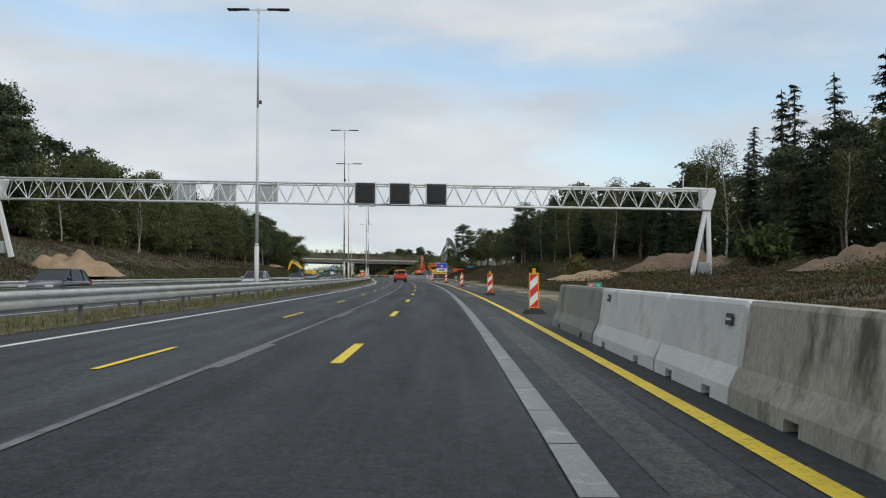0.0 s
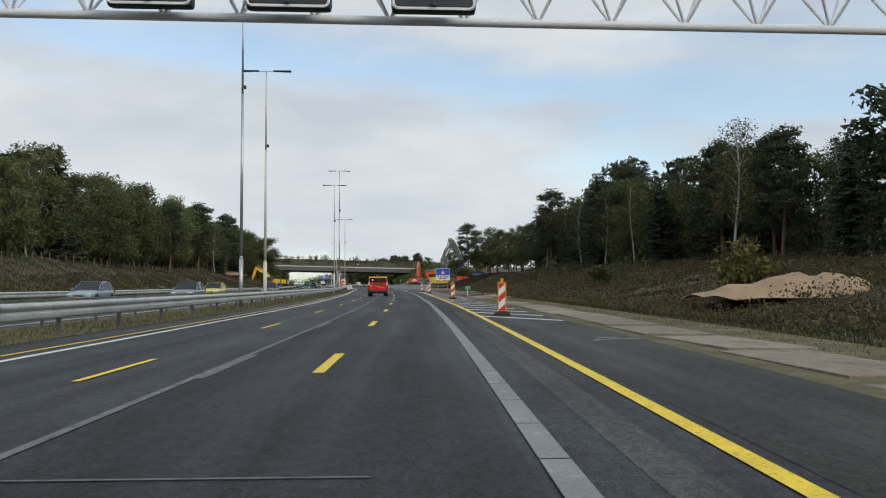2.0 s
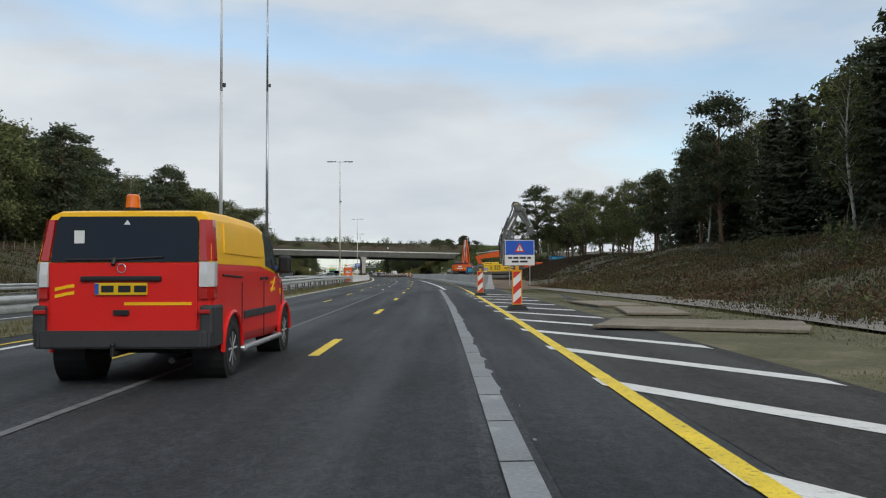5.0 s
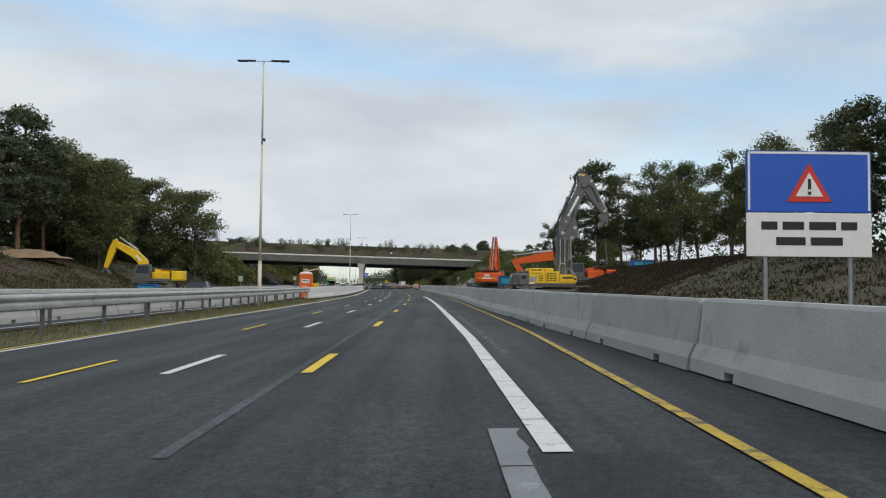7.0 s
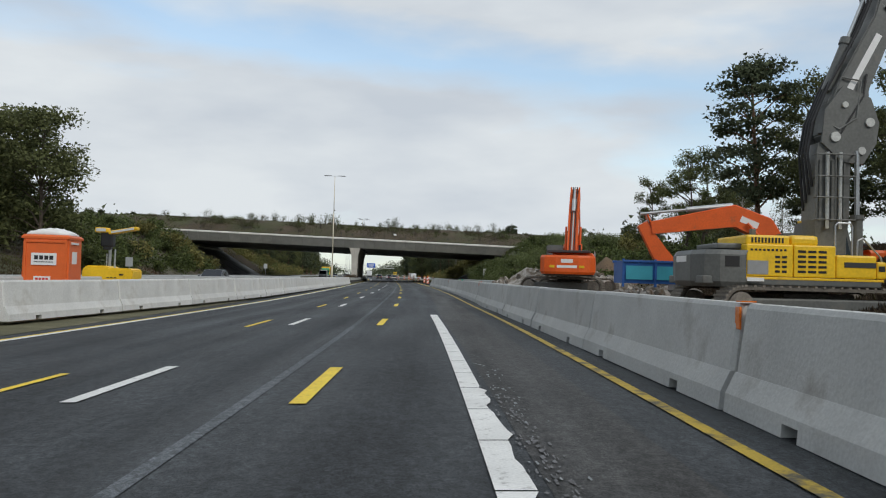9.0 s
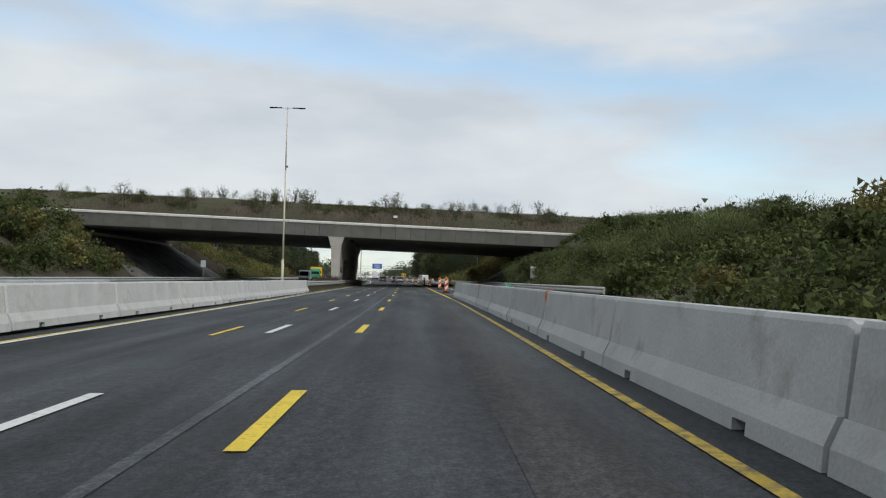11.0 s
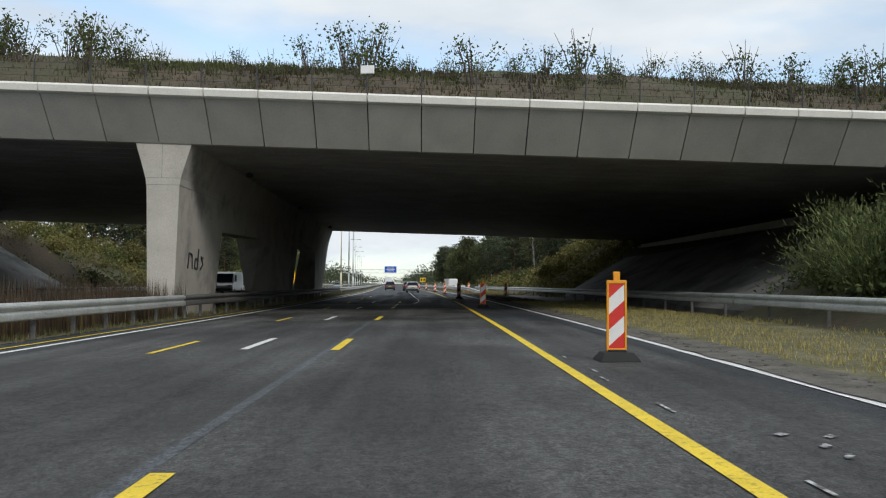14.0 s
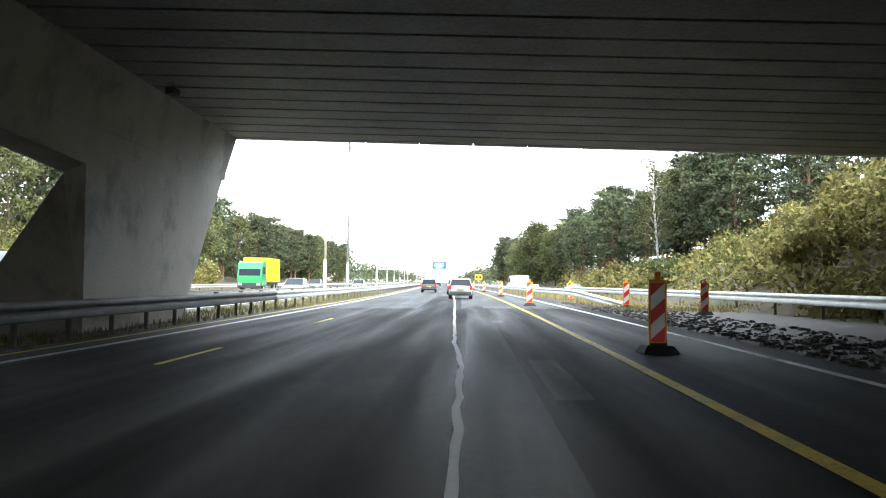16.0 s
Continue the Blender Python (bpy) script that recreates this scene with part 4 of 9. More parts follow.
# ---- guard rails ----
def guard_rail(s0, s1, offs, zs, label, posts=4.0, face=1, double=False, name="guard_rail", material=None):
    material = material or STEEL_OLD
    g = thing(name, Matrix.Identity(4), label, "guard rail", kind="structure")
    # two lobes with a groove between them
    wave = [(0.0, 0.385), (0.045, 0.39), (0.078, 0.415), (0.085, 0.45), (0.085, 0.50), (0.078, 0.535), (0.04, 0.57), (0.012, 0.59), (0.03, 0.615), (0.075, 0.64), (0.088, 0.67), (0.086, 0.70), (0.06, 0.735), (0.01, 0.76), (-0.06, 0.768),
            (-0.06, 0.755), (-0.012, 0.74), (-0.012, 0.60), (-0.012, 0.40)]
    sides = (1, -1) if double else (face,)
    n = max(2, int((s1 - s0) / 4))
    for sd in sides:
        bm = bmesh.new()
        rings = []
        for i in range(n + 1):
            s = s0 + (s1 - s0) * i / n
            o, z = along(s, offs), along(s, zs)
            rings.append([at(s, o + sd * (0.10 + x), z + h) for x, h in wave])
        loft(bm, rings)
        bmesh.ops.recalc_face_normals(bm, faces=bm.faces[:])
        part("beam", bm, material, g, smooth=False)
    bm = bmesh.new()
    box(bm, (0, 0, 0.16), (0.10, 0.055, 0.88), bevel=0.008)
    box(bm, (0, 0, 0.62), (0.2, 0.09, 0.16))
    first = part("post", bm, STEEL_DARK, g)
    s, k = s0 + 0.5, 0
    while s < s1:
        m = stand(s, along(s, offs), along(s, zs))
        if k == 0:
            first.matrix_basis = m
        else:
            share("post", first, g, m)
        s, k = s + posts, k + 1
    return g


RAIL_Z = [(-160, 0.02), (150, 0.05), (190, 0.30), (242, 0.28), (262, 0.12), (330, 0.12), (360, 0.05), (900, 0.05)]
guard_rail(-120, 241, [(-120, -7.4), (170, -7.3), (200, -8.0), (241, -8.4)], RAIL_Z, "galvanised steel guard rail along the median, slightly dirty", posts=4.0)
guard_rail(-120, 330, [(-120, -9.5), (330, -9.5)], RAIL_Z, "galvanised steel guard rail along the opposite carriageway", posts=4.0, face=-1)
MEDIAN_RAIL = [(338, -7.0), (375, -6.95), (430, -6.95), (900, -7.3)]
guard_rail(338, 377, MEDIAN_RAIL, RAIL_Z, "galvanised steel guard rail before the bridge piers", posts=2.0)
# this length has the darker steel
guard_rail(377, 433, MEDIAN_RAIL, RAIL_Z, "dark steel guard rail below the bridge", posts=2.0, material=STEEL_DARK)
guard_rail(433, 900, MEDIAN_RAIL, RAIL_Z, "galvanised steel guard rail beyond the bridge piers", posts=2.0)
guard_rail(338, 900, [(338, -9.8), (900, -9.8)], RAIL_Z, "galvanised steel guard rail along the opposite carriageway", posts=4.0, face=-1)
guard_rail(318, 478, [(318, 11.6), (350, 12.0), (384, 12.6), (410, 13.0), (430, 12.8), (478, 11.2)], [(318, 0.1), (478, 0.05)], "galvanised steel guard rail below the overgrown bank", posts=4.0, face=-1)
guard_rail(438, 760, [(438, 8.6), (446, 7.6), (460, 7.0), (760, 6.9)], [(438, -0.5), (447, 0.02), (760, 0.02)], "galvanised steel guard rail beside the shoulder with a lowered end", posts=4.0, face=-1)
guard_rail(-120, 900, [(-120, -24.0), (330, -24.0), (380, -25), (430, -25), (900, -24.2)], [(-120, 0.03)], "galvanised steel guard rail beyond the opposite carriageway", posts=8.0)


# ---- lamp posts ----
def lamp_post(H, paint):
    p = thing("lamp_post", Matrix.Identity(4), "tall white tapered steel lamp post with two flat arms", "lamp post", "lamp posts on the median")
    bm = bmesh.new()
    rod(bm, (0, 0, -0.3), (0, 0, 2.6), 0.115, 0.112, 12)
    rod(bm, (0, 0, 2.6), (0, 0, 2.72), 0.112, 0.085, 12)
    rod(bm, (0, 0, 2.72), (0, 0, H * 0.66), 0.085, 0.062, 12)
    rod(bm, (0, 0, H * 0.66), (0, 0, H), 0.06, 0.04, 10)
    part("pole", bm, paint, p, smooth=True)
    bm = bmesh.new()
    rod(bm, (-0.5, 0, H + 0.06), (0.5, 0, H + 0.06), 0.03, n=8)
    rod(bm, (0, 0, H - 0.1), (0, 0, H + 0.12), 0.06, n=8)
    part("bracket", bm, POLE_PAINT, p)
    for sd in (-1, 1):
        bm = bmesh.new()
        box(bm, (sd * 1.0, 0, H + 0.08), (1.1, 0.26, 0.07), bevel=0.025)
        box(bm, (sd * 1.25, 0, H + 0.04), (0.5, 0.2, 0.04), bevel=0.01)
        part("luminaire", bm, DARK_GREY, p, "dark flat luminaire")
    bm = bmesh.new()
    box(bm, (0.13, 0, H * 0.68), (0.12, 0.12, 0.18), bevel=0.02)
    part("sensor_box", bm, DARK_GREY, p)
    return p


for H, paint, places in ((14.4, POLE_PAINT, ((45.5, -7.65), (-14, -7.8), (508, -9.6), (597, -12.6), (690, -14.5))), (17.3, STEEL, ((96.2, -7.85), (168.9, -7.45), (463.0, -7.97))), (14.6, POLE_CREAM, ((104.0, -7.9), (220.9, -8.5))),
                         (14.1, POLE_PAINT, ((159.4, -7.6), (553, -11.3), (642, -13.6), (740, -15.5))), (17.0, POLE_CREAM, ((455.0, -8.46),)), (15.8, POLE_CREAM, ((345.5, -9.95),))):
    post = lamp_post(H, paint)
    for k, (s, o) in enumerate(places):
        if k == 0:
            post.matrix_basis = stand(s, o)
        else:
            copy_thing(post, stand(s, o))


# ---- sign gantry ----
def build_gantry():
    g = thing("sign_gantry", Matrix.Identity(4), "white steel lattice sign gantry spanning both carriageways on raked legs", "gantry")
    S0 = 69.3

    def pt(off, z, ds=0.0):
        p = at(S0 + ds, off)
        return Vector((p.x, p.y, z - 0.0125 * (off - 23)))

    L, R = -32.6, 23.2
    top, low = 7.92, 6.37
    for nm, z, ds in (("top_chord", top, -0.75), ("top_chord", top, 0.75), ("bottom_chord", low, 0.0)):
        bm = bmesh.new()
        rod(bm, pt(L, z, ds), pt(R, z, ds), 0.085 if z == top else 0.095, n=10)
        part(nm, bm, WHITE_PAINT, g, smooth=True)
    n = 36
    w = (R - L) / n
    for ds in (-0.75, 0.75):
        for i in range(n):
            a, b, c = L + i * w, L + (i + 0.5) * w, L + (i + 1) * w
            for p, q in ((a, b), (c, b)):
                bm = bmesh.new()
                rod(bm, pt(p, top, ds), pt(q, low), 0.034, n=6)
                part("diagonal", bm, WHITE_PAINT, g)
    for i in range(n):
        a, c = L + i * w, L + (i + 1) * w
        bm = bmesh.new()
        rod(bm, pt(a, top, -0.75 if i % 2 else 0.75), pt(c, top, 0.75 if i % 2 else -0.75), 0.03, n=6)
        part("top_brace", bm, WHITE_PAINT, g)
    for o, sgn in ((R, 1), (L, -1)):
        for d in (-0.72, 0.72):
            bm = bmesh.new()
            foot, head = pt(o + d - 0.45 * sgn, land(S0, o) - 0.2 + 0.0125 * (o - 23)), pt(o + 0.12 * d + 0.1 * sgn, 6.45)
            bar(bm, foot, head, 0.34, 0.3)
            part("leg", bm, WHITE_PAINT, g)
        bm = bmesh.new()
        loft(bm, [[pt(o - 0.35, 6.35, d), pt(o + 0.35, 6.35, d), pt(o + 0.75, 7.8, d), pt(o + 0.6, 8.1, d), pt(o - 0.5, 8.02, d)] for d in (-0.35, 0.35)])
        bmesh.ops.recalc_face_normals(bm, faces=bm.faces[:])
        part("leg_head", bm, WHITE_PAINT, g)
        bm = bmesh.new()
        box(bm, (0, 0, 0.55), (0.85, 0.4, 0.9), bevel=0.03)
        q = part("control_box", bm, SIGN_BACK, g)
        q.matrix_basis = stand(S0, o - 0.2 * sgn, land(S0, o) - fall(S0, o))
    bm = bmesh.new()
    rod(bm, pt(21.4, top + 0.1), pt(21.4, top + 1.2), 0.05, n=8)
    rod(bm, pt(21.4, top + 0.2), pt(23.2, top + 0.15), 0.04, n=6)
    part("mast", bm, WHITE_PAINT, g)
    return g, pt


gantry, gantry_at = build_gantry()
for o in (-3.92, -1.22, 1.63):
    p = gantry_at(o, 7.14, -1.0)
    m = Matrix.Translation(p) @ Matrix.Rotation(heading(66), 4, "Z") @ Matrix.Rotation(radians(0.6), 4, "Y") @ Matrix.Scale(1.1, 4)
    t = thing("matrix_sign", m, "switched-off black electronic lane sign with rounded white border on the gantry", "traffic sign", "lane signs on the gantry")
    bm = bmesh.new()
    box(bm, (0, 0.16, 0), (1.52, 0.3, 1.6), bevel=0.09)
    part("housing", bm, DARK_GREY, t)
    bm = bmesh.new()
    for c, sz in (((0, 0, 0.76), (1.3, 0.03, 0.05)), ((0, 0, -0.76), (1.3, 0.03, 0.05)), ((0.72, 0, 0), (0.05, 0.03, 1.4)), ((-0.72, 0, 0), (0.05, 0.03, 1.4))):
        box(bm, c, sz, bevel=0.01)
    for a in range(4):
        cx, cz = (0.64 if a in (0, 3) else -0.64), (0.68 if a < 2 else -0.68)
        for k in range(4):
            a0, a1 = math.pi / 2 * (a + k / 4), math.pi / 2 * (a + (k + 1) / 4)
            rod(bm, (cx + 0.08 * math.cos(a0), 0, cz + 0.08 * math.sin(a0)), (cx + 0.08 * math.cos(a1), 0, cz + 0.08 * math.sin(a1)), 0.026, n=6)
    part("border", bm, SIGN_WHITE, t)
    bm = bmesh.new()
    box(bm, (0.03, -0.03, 0.04), (1.02, 0.06, 1.14), bevel=0.015)
    part("display", bm, BLACK, t)
    bm = bmesh.new()
    box(bm, (-0.6, -0.02, 0.05), (0.06, 0.04, 0.9), bevel=0.01)
    box(bm, (0.61, -0.03, 0.38), (0.10, 0.05, 0.09), bevel=0.01)
    box(bm, (0.61, -0.03, -0.38), (0.10, 0.05, 0.09), bevel=0.01)
    rod(bm, (0, -0.04, -0.72), (0, -0.04, -0.62), 0.05, 0.02, n=8)
    part("hinge", bm, DARK_GREY, t)
for o in (-18.4, -15.2, -11.9):
    p = gantry_at(o, 7.2, 0.95)
    m = Matrix.Translation(p) @ Matrix.Rotation(heading(66), 4, "Z")
    t = thing("lane_sign", m, "grey metal back of an electronic lane sign on the gantry", "traffic sign", "opposite lane signs on the gantry")
    bm = bmesh.new()
    box(bm, (0, 0, 0), (1.75, 0.3, 1.5), bevel=0.06)
    part("housing", bm, SIGN_BACK, t)
    bm = bmesh.new()
    for x in (-0.5, 0.5):
        box(bm, (x, -0.17, 0), (0.08, 0.06, 1.45))
    part("bracket", bm, WHITE_PAINT, t)


# ---- far gantry down the road ----
t = thing("sign_gantry", Matrix.Identity(4), "distant white steel sign gantry with a blue direction sign", "gantry")
span = [(-20.3 + 1.5 * k) for k in range(21)]
for z in (4.9, 6.1):
    bm = bmesh.new()
    bar(bm, at(640, span[0], z), at(640, span[-1], z), 0.16, 0.16)
    part("chord", bm, WHITE_PAINT, t)
for k, (a, b) in enumerate(zip(span, span[1:])):
    bm = bmesh.new()
    bar(bm, at(640, a, 4.9 if k % 2 else 6.1), at(640, b, 6.1 if k % 2 else 4.9), 0.09, 0.09)
    part("brace", bm, WHITE_PAINT, t)
for o in (span[0], span[-1]):
    bm = bmesh.new()
    bar(bm, at(640, o, -0.4), at(640, o, 6.1), 0.3, 0.3)
    part("leg", bm, WHITE_PAINT, t)
t = thing("direction_sign", stand(639.6, -1.9), "blue direction sign mounted on the distant gantry", "road sign")
bm = bmesh.new()
box(bm, (0, 0, 6.2), (4.2, 0.08, 2.2), bevel=0.02)
panel = part("panel", bm, SIGN_BLUE, t)
for z, w in ((6.7, 2.6), (6.2, 3.0), (5.7, 2.2)):
    bm = bmesh.new()
    box(bm, (0, -0.05, z), (w, 0.02, 0.22))
    part("lettering", bm, SIGN_WHITE, panel)


# ---- red and white guide beacons ----
def beacon():
    b = thing("guide_beacon", Matrix.Identity(4), "red and white striped guide beacon on a black rubber foot", "traffic beacon", "guide beacons along the works")
    bm = bmesh.new()
    loft(bm, [[(-x, -y, z), (x, -y, z), (x, y, z), (-x, y, z)] for x, y, z in ((0.30, 0.27, 0.0), (0.29, 0.26, 0.025), (0.225, 0.17, 0.125), (0.21, 0.155, 0.135))])
    box(bm, (0, 0, 0.145), (0.28, 0.14, 0.05), bevel=0.015)
    part("rubber_foot", bm, RUBBER, b)
    bm = bmesh.new()
    for c, sz in (((0, 0, 0.165), (0.30, 0.055, 0.05)), ((0, 0, 1.185), (0.30, 0.055, 0.05)), ((-0.135, 0, 0.675), (0.03, 0.055, 1.0)), ((0.135, 0, 0.675), (0.03, 0.055, 1.0)), ((0, 0, 1.27), (0.10, 0.05, 0.14))):
        box(bm, c, sz, bevel=0.008)
    part("frame", bm, SIGN_ORANGE, b)
    bm = bmesh.new()
    box(bm, (0, 0.004, 0.675), (0.245, 0.02, 0.985))
    part("panel", bm, SIGN_WHITE, b)
    x0, x1, z0, z1 = -0.122, 0.122, 0.187, 1.163
    rise = 0.22
    for k in range(-1, 3):
        base = z1 - 0.70 + k * 0.475
        poly = [(x0, base), (x1, base + rise), (x1, base + rise + 0.23), (x0, base + 0.23)]
        for lim, keep in ((z0, 1), (z1, -1)):
            out = []
            for i in range(len(poly)):
                p, q = poly[i], poly[(i + 1) % len(poly)]
                ip, iq = keep * (p[1] - lim) >= 0, keep * (q[1] - lim) >= 0
                if ip:
                    out.append(p)
                if ip != iq:
                    f = (lim - p[1]) / (q[1] - p[1])
                    out.append((p[0] + f * (q[0] - p[0]), lim))
            poly = out
        if len(poly) > 2:
            bm = bmesh.new()
            prism(bm, poly, 1, -0.012, -0.004)
            part("stripe", bm, SIGN_RED, b)
    return b


bk = beacon()
bk.matrix_basis = stand(28.9, 4.12, 0, 6)
for s, o, turn in ((50.2, 4.33, -4), (81.66, 4.355, 3), (112.2, 4.36, 2), (148.3, 4.2, 5), (163.5, 4.0, -6), (340.4, 4.03, -5), (360.9, 4.38, 2), (388.4, 4.28, -3), (412.8, 4.28, 4), (440.4, 4.3, 0), (436.2, 8.3, 8), (429.7, 9.9, -8), (468, 4.3, 2), (500, 4.3, -3), (452, 7.9, 5), (-14, 4.7, 0), (535, 4.3, 0)):
    copy_thing(bk, stand(s, o, 0, turn))


# ---- signs ----
def text(body, size, m, material, parent, name="lettering"):
    c = bpy.data.curves.new(name, "FONT")
    c.body, c.size, c.align_x, c.align_y, c.extrude = body, size, "CENTER", "CENTER", 0.002
    tmp = bpy.data.objects.new(name, c)
    scene.collection.objects.link(tmp)
    me = bpy.data.meshes.new_from_object(tmp.evaluated_get(bpy.context.evaluated_depsgraph_get()))
    bpy.data.objects.remove(tmp)
    me.materials.append(material)
    ob = new(name, me)
    ob.parent, ob.matrix_basis = parent, m
    return ob


UPRIGHT = Matrix.Rotation(math.pi / 2, 4, "X")


def post_at(bm, x, top, r=0.035, bottom=-0.4):
    rod(bm, (x, 0.05, bottom), (x, 0.05, top), r, n=8)


def distance_sign(s, off, number, turn):
    t = thing("hectometre_sign", stand(s, off, land(s, off) - fall(s, off), turn), "small green distance marker sign on a thin white post", "road sign", "distance markers")
    bm = bmesh.new()
    post_at(bm, 0, 0.95)
    part("post", bm, WHITE_PAINT, t)
    bm = bmesh.new()
    box(bm, (0, 0, 0.80), (0.50, 0.025, 0.33), bevel=0.008)
    part("panel", bm, SIGN_GREEN, t)
    bm = bmesh.new()
    box(bm, (-0.11, -0.016, 0.885), (0.2, 0.006, 0.11), bevel=0.002)
    part("road_number_field", bm, SIGN_RED, t)
    text("A27", 0.10, Matrix.Translation((-0.11, -0.021, 0.885)) @ UPRIGHT, SIGN_WHITE, t)
    text("Re", 0.10, Matrix.Translation((0.12, -0.016, 0.885)) @ UPRIGHT, SIGN_WHITE, t)
    text(number, 0.15, Matrix.Translation((-0.02, -0.016, 0.74)) @ UPRIGHT, SIGN_WHITE, t)


distance_sign(31.4, 6.4, "91,1", 4)
distance_sign(127.4, 6.75, "91,2", 3)
distance_sign(335.3, 8.36, "91,4", 0)
t = thing("information_sign", stand(187.6, 8.75, land(187.6, 8.75) - fall(187.6, 8.75)), "blue and white roadworks information sign on two posts", "road sign")
bm = bmesh.new()
box(bm, (0, 0, 3.1), (2.35, 0.05, 1.15), bevel=0.01)
part("blue_panel", bm, SIGN_BLUE, t)
bm = bmesh.new()
box(bm, (0, 0, 2.1), (2.35, 0.05, 0.82), bevel=0.01)
part("white_panel", bm, SIGN_WHITE, t)
bm = bmesh.new()
for c, sz in (((0, -0.03, 3.64), (2.27, 0.01, 0.04)), ((-1.13, -0.03, 3.1), (0.04, 0.01, 1.08)), ((1.13, -0.03, 3.1), (0.04, 0.01, 1.08))):
    box(bm, c, sz)
part("border", bm, SIGN_WHITE, t)
bm = bmesh.new()
prism(bm, [(-0.42, 2.72), (0.42, 2.72), (0.0, 3.45)], 1, -0.04, -0.028)
part("warning_triangle", bm, SIGN_RED, t)
bm = bmesh.new()
prism(bm, [(-0.26, 2.82), (0.26, 2.82), (0.0, 3.27)], 1, -0.048, -0.041)
part("triangle_field", bm, SIGN_WHITE, t)
bm = bmesh.new()
box(bm, (0, -0.052, 3.05), (0.06, 0.006, 0.2))
box(bm, (0, -0.052, 2.88), (0.06, 0.006, 0.06))
part("exclamation_mark", bm, BLACK, t)
bm = bmesh.new()
for z, ws in ((2.27, (0.3, 0.4, 0.5, 0.3)), (1.98, (0.55, 0.6))):
    x = -sum(ws) / 2 - 0.05 * (len(ws) - 1)
    for w in ws:
        box(bm, (x + w / 2, -0.03, z), (w, 0.006, 0.15))
        x += w + 0.1
part("text_bars", bm, BLACK, t)
for x in (-0.8, 0.8):
    bm = bmesh.new()
    post_at(bm, x, 3.6, 0.04)
    part("post", bm, STEEL, t)
t = thing("place_name_sign", stand(365.9, 15.75, land(365.9, 15.75) - fall(365.9, 15.75)), "white name sign of the wildlife crossing standing in the shrubs", "road sign")
bm = bmesh.new()
zs = 2.2 - land(365.9, 15.75)
box(bm, (0, 0, zs), (1.85, 0.04, 1.32), bevel=0.01)
part("panel", bm, SIGN_WHITE, t)
text("Ecoduct", 0.34, Matrix.Translation((0, -0.026, zs + 0.26)) @ UPRIGHT, DARK_GREY, t)
text("Zwaluwenberg", 0.25, Matrix.Translation((0, -0.026, zs - 0.08)) @ UPRIGHT, DARK_GREY, t)
text("2013", 0.24, Matrix.Translation((0, -0.026, zs - 0.42)) @ UPRIGHT, DARK_GREY, t)
bm = bmesh.new()
box(bm, (0, -0.024, zs + 0.56), (0.09, 0.006, 0.14))
part("emblem", bm, DARK_GREY, t)
for x in (-0.6, 0.6):
    bm = bmesh.new()
    post_at(bm, x, zs + 0.6, 0.04)
    part("post", bm, STEEL, t)
for s, o, h in ((378, -24.6, 2.9), (300, -24.9, 2.4)):
    t = thing("plain_sign", stand(s, o, land(s, o) - fall(s, o)), "small grey sign board on a post beyond the opposite carriageway", "road sign", "small signs")
    bm = bmesh.new()
    box(bm, (0, 0, h - 0.35), (0.65, 0.03, 0.85), bevel=0.01)
    part("panel", bm, SIGN_BACK, t)
    bm = bmesh.new()
    post_at(bm, 0, h)
    part("post", bm, STEEL, t)
t = thing("temporary_sign", stand(560, 6.2), "yellow temporary roadworks sign on a post beside the shoulder", "road sign")
bm = bmesh.new()
box(bm, (0, 0, 2.2), (1.4, 0.04, 1.1), bevel=0.02)
part("panel", bm, PLATE_YELLOW, t)
bm = bmesh.new()
for x in (-0.35, 0.35):
    box(bm, (x, -0.03, 2.2), (0.4, 0.01, 0.5))
part("text_bars", bm, BLACK, t)
bm = bmesh.new()
post_at(bm, 0, 2.6)
part("post", bm, STEEL, t)


# ---- cars ----
def wheel(parent, x, y, r=0.31, w=0.2, spokes=5):
    bm = bmesh.new()
    prof = [(-w / 2, r * 0.62), (-w / 2, r * 0.93), (-w / 2 + 0.03, r), (w / 2 - 0.03, r), (w / 2, r * 0.93), (w / 2, r * 0.62)]
    n = 22
    loft(bm, [[(x + a, y + b * math.cos(2 * math.pi * k / n), r + b * math.sin(2 * math.pi * k / n)) for a, b in prof] for k in range(n + 1)], caps=False)
    ty = part("wheel", bm, RUBBER, parent, smooth=True)
    bm = bmesh.new()
    sd = 1 if x > 0 else -1
    rod(bm, (x - sd * 0.02, y, r), (x + sd * (w / 2 - 0.045), y, r), r * 0.64, n=22)
    for k in range(spokes):
        a = 2 * math.pi * k / spokes
        rod(bm, (x + sd * (w / 2 - 0.03), y, r), (x + sd * (w / 2 - 0.03), y + r * 0.6 * math.cos(a), r + r * 0.6 * math.sin(a)), 0.035, n=6)
    rod(bm, (x, y, r), (x + sd * (w / 2 - 0.005), y, r), r * 0.16, n=10)
    part("rim", bm, RIM, ty)


